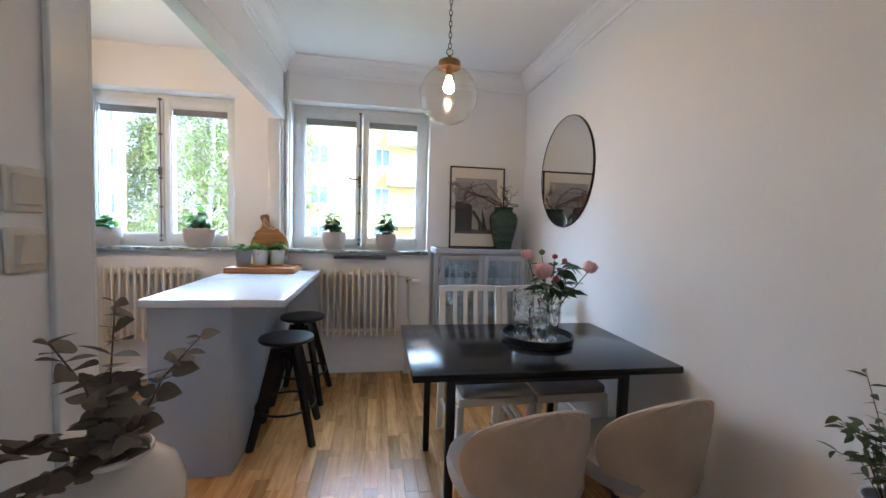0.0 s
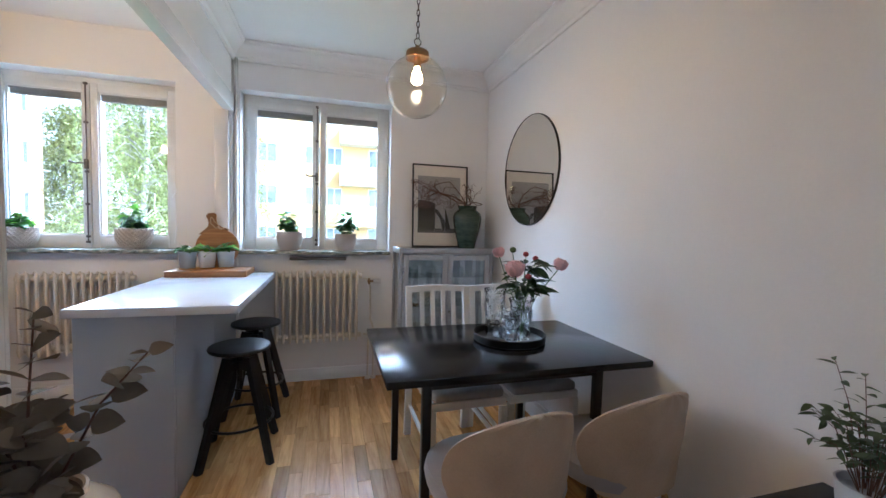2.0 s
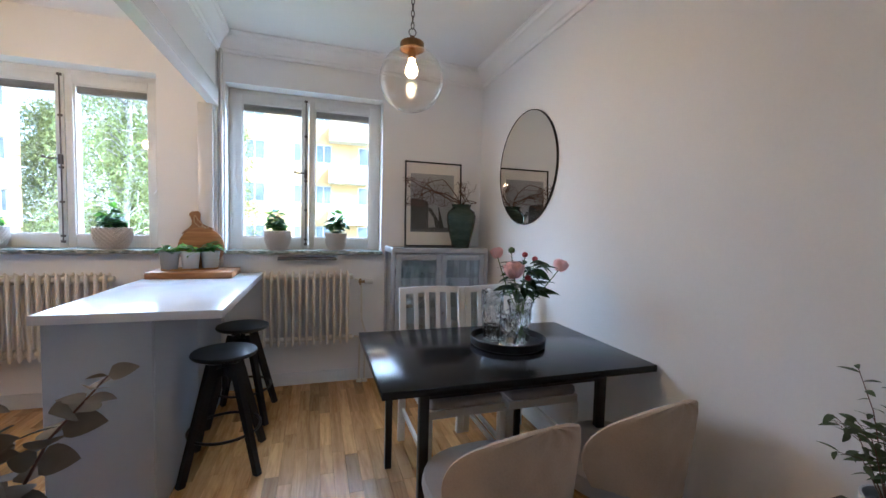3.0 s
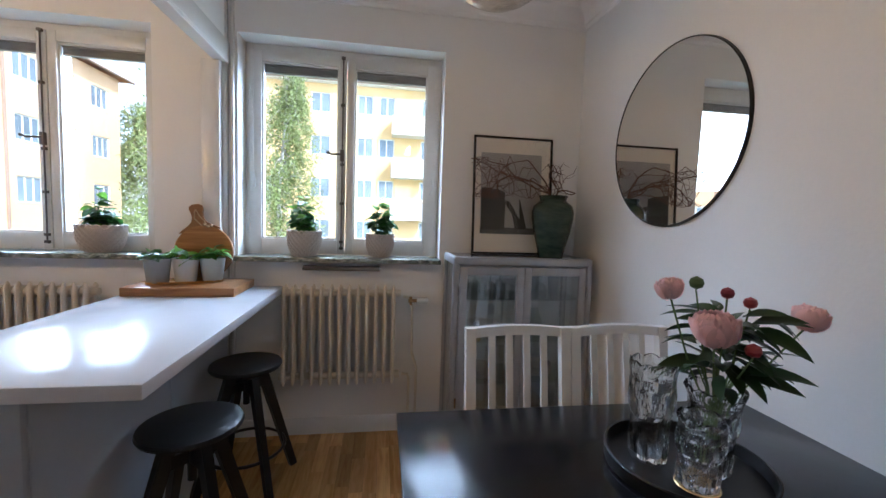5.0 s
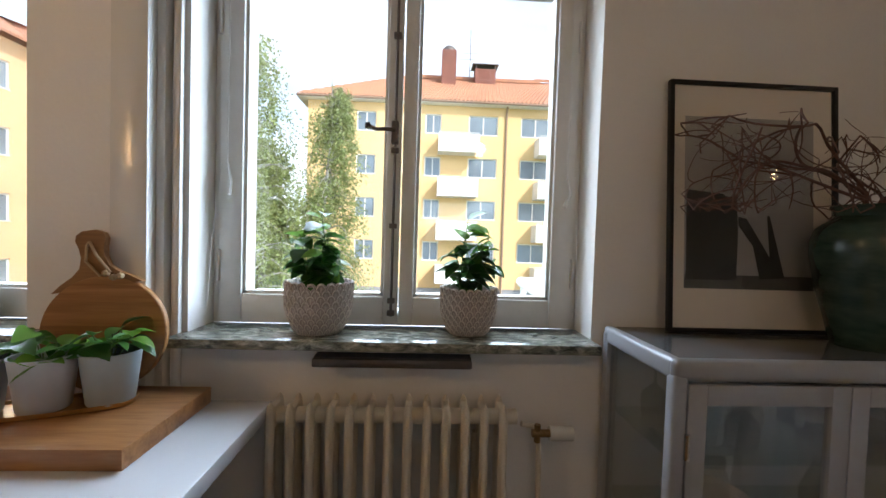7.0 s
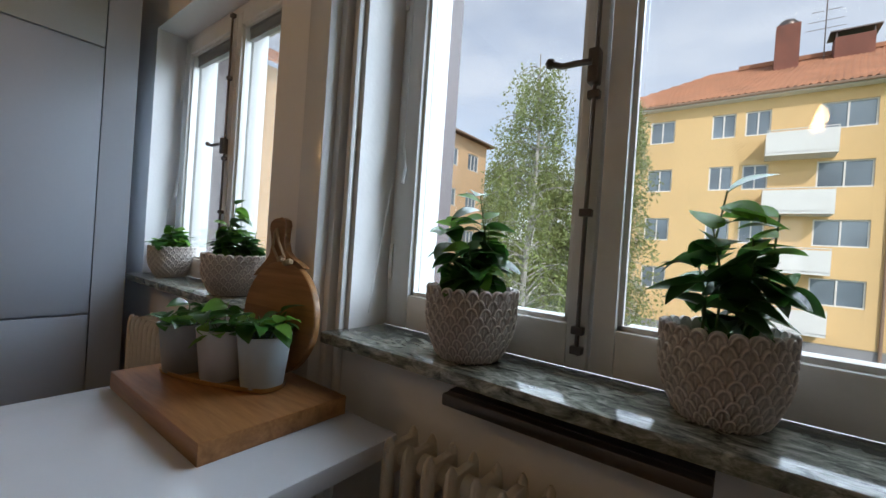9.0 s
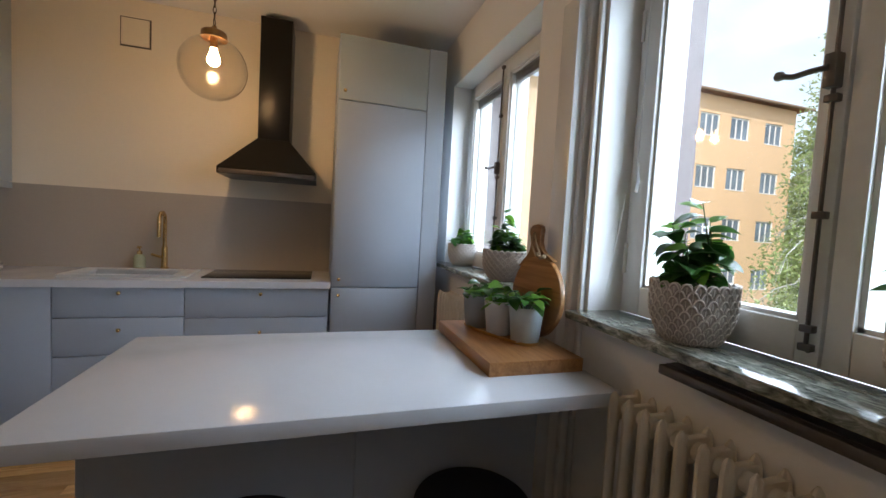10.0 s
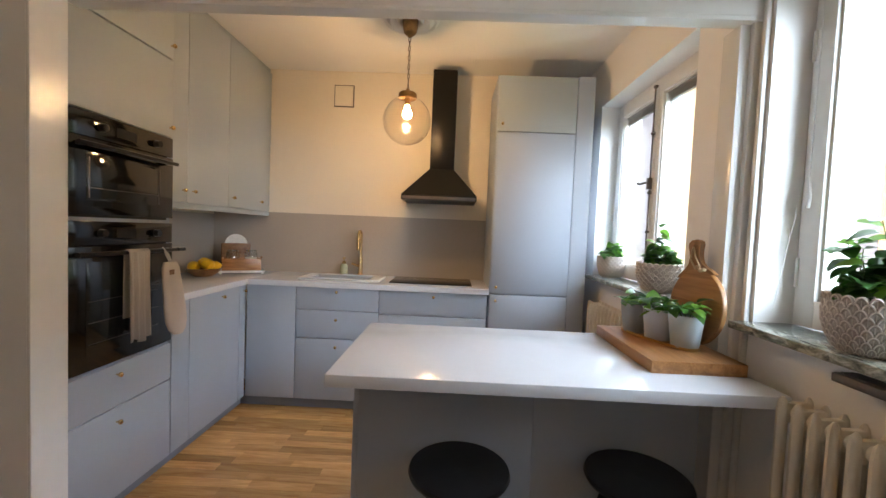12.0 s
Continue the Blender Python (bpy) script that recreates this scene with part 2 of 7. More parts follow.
# the colour is darker in the hollows of the relief, paler on its ridges
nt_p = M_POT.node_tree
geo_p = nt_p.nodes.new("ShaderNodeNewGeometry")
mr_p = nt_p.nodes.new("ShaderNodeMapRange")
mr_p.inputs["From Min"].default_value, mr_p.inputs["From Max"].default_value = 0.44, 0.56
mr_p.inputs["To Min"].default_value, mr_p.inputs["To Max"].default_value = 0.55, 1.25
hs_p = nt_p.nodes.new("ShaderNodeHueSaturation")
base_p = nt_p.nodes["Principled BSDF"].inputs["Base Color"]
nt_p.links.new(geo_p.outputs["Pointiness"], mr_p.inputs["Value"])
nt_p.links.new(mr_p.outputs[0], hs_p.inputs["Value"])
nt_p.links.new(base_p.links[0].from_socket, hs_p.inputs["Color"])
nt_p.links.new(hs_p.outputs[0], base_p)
M_POTBLUE = mat("pale_blue_glaze", (0.42, 0.50, 0.54), 0.35, var=0.05)
M_POTGREY = mat("grey_glaze", (0.25, 0.26, 0.26), 0.45, var=0.06)
M_POTWHITE = mat("white_glaze", (0.56, 0.57, 0.58), 0.35, var=0.05)
M_SOIL = mat("soil", (0.04, 0.028, 0.02), 0.95, var=0.4, scale=60, bump=0.6)
M_VASE = mat("green_glaze", (0.035, 0.055, 0.042), 0.12, var=0.35, scale=7, dark=(0.012, 0.028, 0.022), stretch=(1, 1, 3), bump=0.05, bscale=30)
M_CREAM = mat("cream_glaze", (0.66, 0.58, 0.49), 0.10, var=0.05)
M_TWIG = mat("twig_bark", (0.12, 0.06, 0.045), 0.8, var=0.3, scale=40, bump=0.3)
M_STEM = mat("green_stem", (0.10, 0.16, 0.05), 0.6, var=0.2)
M_LEAF = leafy("coffee_leaf", (0.04, 0.125, 0.022), 0.30, 0.25)
M_LEAF2 = leafy("young_leaf", (0.13, 0.27, 0.04), 0.48, 0.4)
M_LEAF2.node_tree.nodes["Principled BSDF"].inputs["Specular IOR Level"].default_value = 0.25
M_EUC = leafy("eucalyptus_leaf", (0.13, 0.105, 0.08), 0.6, 0.1, 0.4)
M_RUSCUS = leafy("ruscus_leaf", (0.07, 0.10, 0.045), 0.4, 0.15)
M_PEONY = leafy("peony_leaf", (0.02, 0.05, 0.016), 0.35, 0.15)
M_PETAL = leafy("pink_petal", (0.88, 0.58, 0.58), 0.6, 0.3, 0.15)
M_BUD = leafy("red_bud", (0.34, 0.05, 0.06), 0.5, 0.1, 0.2)
M_BIRCH = leafy("birch_leaf", (0.20, 0.235, 0.085), 0.6, 0.4, 0.4)
M_BARK = mat("birch_bark", (0.33, 0.31, 0.28), 0.8, var=0.6, scale=5, bump=0.3)
M_DBARK = mat("dark_bark", (0.10, 0.08, 0.06), 0.9, var=0.4, scale=6, bump=0.3)
M_PANE = clear("window_glass")
M_CABGLASS = clear("cabinet_glass", gloss=0.35, tint=(0.90, 0.94, 0.95))
M_CRYSTAL = glass("crystal", 0.0, 1.5, (0.97, 0.99, 1.0))
M_BULBGLASS = clear("globe_glass", edge=2.6, tint=(0.98, 0.95, 0.90))
M_PAPER = mat("mount_paper", (0.76, 0.71, 0.64), 0.8, var=0.02)
M_YELLOW = mat("yellow_render", (0.74, 0.52, 0.26), 0.85, var=0.06, scale=0.6, bump=0.1, bscale=12)
M_YELLOW2 = mat("yellow_render_side", (0.73, 0.50, 0.30), 0.85, var=0.06, scale=0.6, bump=0.1, bscale=12)
M_GREYBASE = mat("grey_render", (0.28, 0.28, 0.29), 0.85, var=0.08, scale=1)
M_ROOF = mat("roof_tile", (0.44, 0.21, 0.12), 0.75, var=0.25, scale=1.2, bump=0.2, bscale=8)
M_GUTTER = mat("gutter_brown", (0.30, 0.20, 0.14), 0.5)
M_BRICK = mat("chimney_brick", (0.24, 0.10, 0.075), 0.85, var=0.3, scale=3)
M_BALC = mat("balcony_white", (0.72, 0.72, 0.70), 0.6, var=0.05)
M_OUTWIN = mat("outer_window_frame", (0.75, 0.74, 0.72), 0.5)
M_OUTGLASS = mat("outer_window_glass", (0.20, 0.25, 0.30), 0.06, var=0.5, scale=0.5, bump=0.0)
M_GRASS = mat("grass", (0.08, 0.12, 0.035), 0.9, var=0.4, scale=0.8, bump=0.4, bscale=20)
M_ASPHALT = mat("asphalt", (0.05, 0.05, 0.052), 0.9, var=0.15, scale=1)
M_LEMON = mat("lemon_peel", (0.80, 0.47, 0.02), 0.4, var=0.08, scale=12, bump=0.25, bscale=160)
M_LINEN = mat("linen", (0.55, 0.48, 0.42), 0.9, var=0.08, scale=10, bump=0.3, bscale=300)
M_MARBLE = mat("white_marble", (0.72, 0.71, 0.69), 0.2, var=0.15, scale=6)
M_ROPE = mat("rope", (0.45, 0.33, 0.2), 0.9, var=0.2, bump=0.4, bscale=200)
M_PRINT_AND_SHADE = mat("print_and_shade_dark", (0.035, 0.035, 0.037), 0.7, var=0.4, scale=14)
M_PHOTO = mat("photo_grey", (0.36, 0.35, 0.35), 0.7, var=0.15, scale=3)
M_PHOTO2 = mat("photo_ground", (0.10, 0.10, 0.10), 0.7, var=0.3, scale=9)
M_SWITCH = mat("switch_plastic", (0.68, 0.62, 0.52), 0.3, var=0.02)
mm, nt_m, p_m = nodes_of("mirror_glass")
M_MIRROR = mm
p_m.inputs["Metallic"].default_value, p_m.inputs["Roughness"].default_value = 1, 0.0
p_m.inputs["Base Color"].default_value = (0.86, 0.87, 0.86, 1)
M_VELVET2 = mat("grey_velvet_seat", (0.30, 0.27, 0.25), 0.8, var=0.1, bump=0.1, bscale=150, sheen=0.4)
M_GOLDWOOD = mat("gold_finish", (0.50, 0.30, 0.11), 0.35, 0.6, var=0.15)
M_CABTOP = mat("cabinet_top", (0.10, 0.10, 0.105), 0.12, 0.0, var=0.05, bump=0)
M_CABBACK = mat("cabinet_back", (0.60, 0.62, 0.64), 0.5, 0.1, var=0.05)
M_SHELF = clear("shelf_glass", tint=(0.92, 0.95, 0.94))
M_THINGLASS = clear("thin_glass", gloss=0.2, tint=(0.88, 0.92, 0.92))
M_LEMONSALT = mat("dry_goods", (0.55, 0.42, 0.28), 0.9, var=0.4, scale=60)
M_LINEN2 = mat("grey_linen", (0.46, 0.43, 0.41), 0.9, var=0.08, bump=0.3, bscale=300)
M_CARRED = mat("red_car_paint", (0.25, 0.02, 0.015), 0.25, var=0.05, bump=0)
M_SOAP = mat("green_soap", (0.42, 0.45, 0.30), 0.15, var=0.05, bump=0)
M_BULB = glow("warm_bulb", (1.0, 0.62, 0.32), BULB_GLOW)
M_BULB_K = glow("bright_warm_bulb", (1.0, 0.60, 0.27), BULB_KITCHEN)


# ---- builders ----
def box(bm, x0, y0, z0, x1, y1, z1, bev=0.0, seg=2):
    made = bmesh.ops.create_cube(bm, size=1)["verts"]
    for v in made:
        v.co = ((x0 + x1) / 2 + v.co.x * (x1 - x0), (y0 + y1) / 2 + v.co.y * (y1 - y0), (z0 + z1) / 2 + v.co.z * (z1 - z0))
    if bev:
        edges = list({e for v in made for e in v.link_edges})
        bmesh.ops.bevel(bm, geom=edges, offset=bev, segments=seg, affect="EDGES", profile=0.5)
    return bm


def B(x0, y0, z0, x1, y1, z1, bev=0.0, seg=2):
    return box(bmesh.new(), x0, y0, z0, x1, y1, z1, bev, seg)


def loft(bm, rings, close=True, caps=True):
    """Joins rings of points, each of the same count, into a skin."""
    vs = [[bm.verts.new(p) for p in r] for r in rings]
    n = len(vs[0])
    for a, b in zip(vs, vs[1:]):
        for i in range(n if close else n - 1):
            j = (i + 1) % n
            bm.faces.new((a[i], a[j], b[j], b[i]))
    if caps:
        bm.faces.new(vs[0][::-1])
        bm.faces.new(vs[-1])
    return bm


def lathe(bm, prof, n=32, at=(0, 0, 0), caps=False):
    rings = [[(at[0] + max(r, 1e-4) * math.cos(2 * math.pi * i / n), at[1] + max(r, 1e-4) * math.sin(2 * math.pi * i / n), at[2] + z) for i in range(n)] for r, z in prof]
    return loft(bm, rings, True, caps)


def tube(bm, pts, r, n=8, r1=None):
    pts = [Vector(p) for p in pts]
    rings, last = [], None
    for i, p in enumerate(pts):
        d = (pts[min(i + 1, len(pts) - 1)] - pts[max(i - 1, 0)]).normalized()
        side = (last if last else Vector((0.31, 0.17, 0.93))).cross(d)
        if side.length < 1e-3:
            side = Vector((1, 0, 0)).cross(d)
        side.normalize()
        up = d.cross(side)
        last = up
        k = r if r1 is None else r + (r1 - r) * i / max(1, len(pts) - 1)
        rings.append([tuple(p + (side * math.cos(2 * math.pi * j / n) + up * math.sin(2 * math.pi * j / n)) * k) for j in range(n)])
    return loft(bm, rings)


def bar(bm, a, b, w, h, up=(0, 0, 1), taper=1.0):
    """A straight bar of width w and height h from a to b."""
    a, b = Vector(a), Vector(b)
    d = (b - a).normalized()
    s = d.cross(Vector(up)).normalized()
    u = s.cross(d)
    rings = []
    for p, k in ((a, 1), (b, taper)):
        rings.append([tuple(p + s * w / 2 * k * i + u * h / 2 * k * j) for i, j in ((-1, -1), (1, -1), (1, 1), (-1, 1))])
    return loft(bm, rings)


def mesh_of(name, bm, material, smooth=True):
    bmesh.ops.recalc_face_normals(bm, faces=bm.faces)
    me = bpy.data.meshes.new(name)
    bm.to_mesh(me)
    bm.free()
    if material:
        me.materials.append(material)
    if smooth:
        me.shade_smooth()
        me.set_sharp_from_angle(angle=radians(35))
    return me


def part(name, bm, material, parent, label="", m=None, smooth=True):
    ob = new(name, mesh_of(name, bm, material, smooth))
    ob.parent = parent
    if m is not None:
        ob.matrix_basis = m
    return tagged(ob, label)


def thing(name, label, category, m=None, group=""):
    ob = new(name)
    ob.empty_display_size = 0.1
    if m is not None:
        ob.matrix_world = m
    return tagged(ob, label, category, group)


def solid(name, bm, material, label, category, m=None, group="", smooth=True):
    """A thing that is one mesh."""
    ob = new(name, mesh_of(name, bm, material, smooth))
    if m is not None:
        ob.matrix_world = m
    return tagged(ob, label, category, group)


def struct(name, bm, material, label="", smooth=False):
    ob = new(name, mesh_of(name, bm, material, smooth))
    return tagged(ob, label, kind="structure")


# ---- the rooms ----
H, WY, RX, BX, KY = 2.69, 4.12, 1.77, -2.29, 0.96
Z_SILL, Z_HEAD = 1.095, 2.35
WIN_X = (0.285, -1.335)
HALF = 0.59
OUT = 4.47

floor = struct("floor", B(BX - 0.2, -2.2, -0.2, RX + 0.2, OUT, -0.012), M_DKWOOD)
ceiling = struct("ceiling", B(BX - 0.2, -2.2, H, RX + 0.2, OUT, H + 0.25), M_CEIL)

bm = bmesh.new()
for x0, x1 in ((WIN_X[0] + HALF, RX + 0.2), (WIN_X[1] + HALF, WIN_X[0] - HALF), (BX - 0.2, WIN_X[1] - HALF)):
    box(bm, x0, WY, 0, x1, OUT, H)
for wx in WIN_X:
    box(bm, wx - HALF, WY, 0, wx + HALF, OUT, Z_SILL - 0.03)
    box(bm, wx - HALF, WY, Z_HEAD, wx + HALF, OUT, H)
wall_north = struct("wall_north", bm, M_WALL)
wall_east = struct("wall_east", B(RX, -2.2, 0, RX + 0.2, WY, H), M_WALL)
# made-up opening behind the viewer, lets sun in to brighten the room
bm = B(-0.226, -2.2, 0, RX, -2.05, 1.2)
box(bm, -0.226, -2.2, 2.1, RX, -2.05, H)
box(bm, -0.226, -2.2, 1.2, 0.35, -2.05, 2.1)
box(bm, 1.2, -2.2, 1.2, RX, -2.05, 2.1)
wall_south = struct("wall_south", bm, M_WALL)
# frame of the added, unseen south window
bm = bmesh.new()
for q in ((0.35, 1.2, 0.40, 2.1), (1.15, 1.2, 1.2, 2.1), (0.40, 1.2, 1.15, 1.25), (0.40, 2.05, 1.15, 2.1), (0.755, 1.25, 0.795, 2.05)):
    box(bm, q[0], -2.17, q[1], q[2], -2.12, q[3], 0.003)
fill_window_south = struct("unseen_fill_window", bm, M_WIN)
bm = B(-0.35, -2.2, 0, -0.226, 1.57, H)
wall_partition = struct("wall_partition", bm, M_WALL)
wall_west = struct("wall_west", B(BX - 0.2, KY - 0.2, 0, BX, WY, H), M_KWALL)
wall_kitchen = struct("wall_kitchen", B(BX, KY - 0.2, 0, -0.35, KY, H), M_KWALL)
beam = struct("beam", B(-0.405, 0.95, 2.18, -0.36, WY, H), M_WALL)
bm = bmesh.new()
box(bm, -0.36, 1.57, 2.18, -0.345, WY, 2.285, 0.003)
box(bm, -0.410, 1.57, 2.165, -0.345, WY, 2.18, 0.003)
box(bm, -0.226, 1.462, 0.0, -0.212, 1.572, 2.69, 0.004)
box(bm, -0.35, 1.57, 0.0, -0.212, 1.582, 2.69, 0.003)
trim = struct("trim_opening", bm, M_TRIM)
bm = bmesh.new()
box(bm, -0.47, 4.05, 0.0, -0.375, WY, 2.165, 0.003)
box(bm, -0.375, 4.085, 0.0, -0.352, WY, 2.69, 0.003)
box(bm, -0.340, 4.098, 0.0, -0.318, WY, 2.69, 0.008)
trim2 = struct("trim_column", bm, M_TRIM, smooth=True)


def moulding(name, p0, p1, inward):
    """A stepped cove between ceiling and wall from p0 to p1; inward points into the room."""
    prof = [(0, 0.13), (0.012, 0.13), (0.018, 0.112), (0.03, 0.105), (0.04, 0.075), (0.062, 0.045), (0.09, 0.035), (0.098, 0.018), (0.11, 0.012), (0.11, 0)]
    bm = bmesh.new()
    rings = [[(p[0] + inward[0] * a, p[1] + inward[1] * a, H - d) for a, d in prof] + [(p[0], p[1], H)] for p in (p0, p1)]
    loft(bm, rings)
    return struct(name, bm, M_CEIL, smooth=True)


moulding("trim_cove_north", (-0.36, WY), (RX, WY), (0, -1))
moulding("trim_cove_east", (RX, -2.05), (RX, WY), (-1, 0))
moulding("trim_cove_west", (-0.36, 1.58), (-0.36, WY), (1, 0))


def skirting(name, x0, y0, x1, y1, nx, ny):
    bm = bmesh.new()
    prof = [(0, 0), (0.016, 0), (0.016, 0.07), (0.011, 0.078), (0.011, 0.088), (0.005, 0.098), (0, 0.1)]
    loft(bm, [[(x0 + nx * a, y0 + ny * a, z) for a, z in prof], [(x1 + nx * a, y1 + ny * a, z) for a, z in prof]])
    return struct(name, bm, M_TRIM, smooth=True)


skirting("baseboard_north", -0.352, WY, RX, WY, 0, -1)
skirting("baseboard_east", RX, -2.05, RX, WY - 0.02, -1, 0)
skirting("baseboard_kitchen", -1.9, WY, -0.47, WY, 0, -1)


def window(name, wx):
    w = thing(name, "white painted two-leaf casement window in a deep reveal", "window")
    w["kind"] = "structure"
    x0, x1 = wx - HALF, wx + HALF
    bm = bmesh.new()
    f = 0.045
    for a in ((x0, x0 + f, Z_SILL, Z_HEAD), (x1 - f, x1, Z_SILL, Z_HEAD), (x0 + f, x1 - f, Z_HEAD - 0.06, Z_HEAD), (x0 + f, x1 - f, Z_SILL, Z_SILL + 0.035)):
        box(bm, a[0], 4.255, a[2], a[1], 4.40, a[3], 0.004)
    part("window_frame", bm, M_WIN, w)
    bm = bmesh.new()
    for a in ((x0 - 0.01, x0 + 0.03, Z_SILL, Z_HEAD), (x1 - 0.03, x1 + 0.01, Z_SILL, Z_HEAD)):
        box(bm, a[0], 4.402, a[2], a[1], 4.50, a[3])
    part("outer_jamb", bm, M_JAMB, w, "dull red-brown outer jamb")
    g0, g1 = 1.19, 2.25
    for k, (a, b) in enumerate(((x0 + 0.02, wx - 0.003), (wx + 0.003, x1 - 0.02))):
        gx0, gx1 = (a + 0.072, b - 0.045) if k == 0 else (a + 0.045, b - 0.072)
        sash = new("sash")
        sash.parent = w
        bm = bmesh.new()
        for q in ((a, gx0, Z_SILL + 0.003, Z_HEAD - 0.04), (gx1, b, Z_SILL + 0.003, Z_HEAD - 0.04), (gx0, gx1, Z_SILL + 0.003, g0), (gx0, gx1, g1, Z_HEAD - 0.04)):
            box(bm, q[0], 4.243, q[2], q[1], 4.29, q[3], 0.004)
            box(bm, q[0] + (0.012 if q[1] - q[0] < 0.2 else 0), 4.305, q[2], q[1] - (0.012 if q[1] - q[0] < 0.2 else 0), 4.375, q[3], 0.003)
        # thin inner beads round the glass
        for q in ((gx0, gx0 + 0.01, g0, g1), (gx1 - 0.01, gx1, g0, g1), (gx0, gx1, g0, g0 + 0.01), (gx0, gx1, g1 - 0.01, g1)):
            box(bm, q[0], 4.256, q[2], q[1], 4.268, q[3])
        sash_mesh = mesh_of("sash", bm, M_WIN)
        bpy.data.objects.remove(sash)
        sash = new("sash", sash_mesh)
        sash.parent = w
        p = part("pane", B(gx0 + 0.002, 4.268, g0 + 0.002, gx1 - 0.002, 4.272, g1 - 0.002), M_PANE, sash, "clear window pane", smooth=False)
        p.visible_shadow = False
        p = part("pane", B(gx0 + 0.002, 4.34, g0 + 0.002, gx1 - 0.002, 4.344, g1 - 0.002), M_PANE, sash, "clear window pane", smooth=False)
        p.visible_shadow = False
        bm = bmesh.new()
        box(bm, gx0 + 0.004, 4.276, g1 - 0.018, gx1 - 0.004, 4.302, g1 + 0.012, 0.002)
        for i in range(7):
            box(bm, gx0 + 0.006 + 0.0015 * (i % 2), 4.278, g1 - 0.0235 - i * 0.0045, gx1 - 0.008, 4.300, g1 - 0.0215 - i * 0.0045)
        box(bm, gx0 + 0.008, 4.277, g1 - 0.060, gx1 - 0.008, 4.301, g1 - 0.052, 0.002)
        part("rolled_blind", bm, M_BLIND, w, "dark grey venetian blind drawn up")
        if k == 0:
            hz = 1.72
            bm = bmesh.new()
            tube(bm, [(b - 0.018, 4.243, 1.13), (b - 0.018, 4.232, 1.14), (b - 0.018, 4.232, 2.31)], 0.0045, 8)
            for z in (1.14, 1.18, 1.42, 1.66, 2.02, 2.30):
                box(bm, b - 0.03, 4.224, z - 0.008, b - 0.006, 4.243, z + 0.008, 0.002)
            part("espagnolette", bm, M_DKSTEEL, w, "worn steel espagnolette rod")
            bm = bmesh.new()
            box(bm, b - 0.03, 4.215, hz - 0.04, b - 0.008, 4.243, hz + 0.03, 0.003)
            tube(bm, [(b - 0.02, 4.213, hz), (b - 0.05, 4.208, hz), (b - 0.075, 4.200, hz - 0.004), (b - 0.095, 4.196, hz + 0.003)], 0.0065, 8)
            lathe(bm, [(0.0, -0.011), (0.008, -0.008), (0.011, 0), (0.008, 0.008), (0, 0.011)], 12, (b - 0.1, 4.196, hz + 0.005))
            part("window_handle", bm, M_DKSTEEL, w, "tarnished metal lever handle")
    for s in (-1, 1):
        ex = wx + s * (HALF - 0.022)
        bm = bmesh.new()
        for z in (1.28, 2.05):
            tube(bm, [(ex, 4.240, z - 0.05), (ex, 4.240, z + 0.05)], 0.006, 8)
        part("hinge", bm, M_WIN, w, "painted hinges")
        bm = bmesh.new()
        cx = wx + s * (HALF - 0.05)
        tube(bm, [(cx, 4.236, 2.28), (cx, 4.234, 1.62), (cx, 4.232, 1.60)], 0.0015, 5)
        tube(bm, [(cx, 4.234, 1.60), (cx + 0.012, 4.23, 1.54), (cx - s * 0.01, 4.225, 1.5)], 0.004, 6, 0.006)
        tube(bm, [(cx + s * 0.02, 4.234, 1.6), (cx + s * 0.028, 4.20, 1.35), (cx + s * 0.02, 4.16, 1.14)], 0.0009, 5)
        part("blind_cord", bm, M_TRIM, w, "thin white blind cord with a pull")
    return w


window("window_1", WIN_X[0])
window("window_2", WIN_X[1])
for i, (x0, x1) in enumerate(((-0.325, 0.878), (-1.97, -0.70))):
    ob = struct("window_sill", B(x0, 4.045, Z_SILL - 0.028, x1, 4.256, Z_SILL, 0.004), M_SILL, smooth=True)
    ob.name = "sill_%d" % (i + 1)


def radiator(x0, count, label):
    r = thing("radiator", label, "radiator", pose(x0, 0, 0))
    r["kind"] = "structure"
    pitch, za, zb = 0.0522, 0.345, 0.935
    sec = bmesh.new()
    w = 0.0125
    out, inn = [], []
    # section seen from the side: two upright columns joined by hubs
    for y0, y1 in ((-0.055, -0.022), (0.02, 0.05)):
        rings = []
        for z, k in ((za + 0.0, 0.25), (za + 0.012, 0.75), (za + 0.04, 1), (zb - 0.04, 1), (zb - 0.012, 0.75), (zb, 0.25)):
            cy, hy = (y0 + y1) / 2, (y1 - y0) / 2 * k
            rings.append([(w * k * math.cos(a), cy + hy * math.sin(a), z) for a in [2 * math.pi * i / 10 for i in range(10)]])
        loft(sec, rings)
    for z in (za + 0.045, zb - 0.045):
        box(sec, -w * 0.8, -0.05, z - 0.03, w * 0.8, 0.045, z + 0.03, 0.006)
    me = mesh_of("section", sec, M_RAD)
    for i in range(count):
        ob = new("section", me)
        ob.parent = r
        ob.location = (i * pitch, 4.065 - 0.012, 0)
    bm = bmesh.new()
    for z in (za + 0.045, zb - 0.045):
        tube(bm, [(-0.03, 4.05, z), (count * pitch - 0.01, 4.05, z)], 0.021, 14)
    part("hub_tube", bm, M_RAD, r)
    bm = bmesh.new()
    for xx in (1.6, count - 2.4):
        box(bm, xx * pitch, 4.095, 0.5, xx * pitch + 0.02, WY, 0.82, 0.002)
    part("wall_bracket", bm, M_RAD, r)
    return r


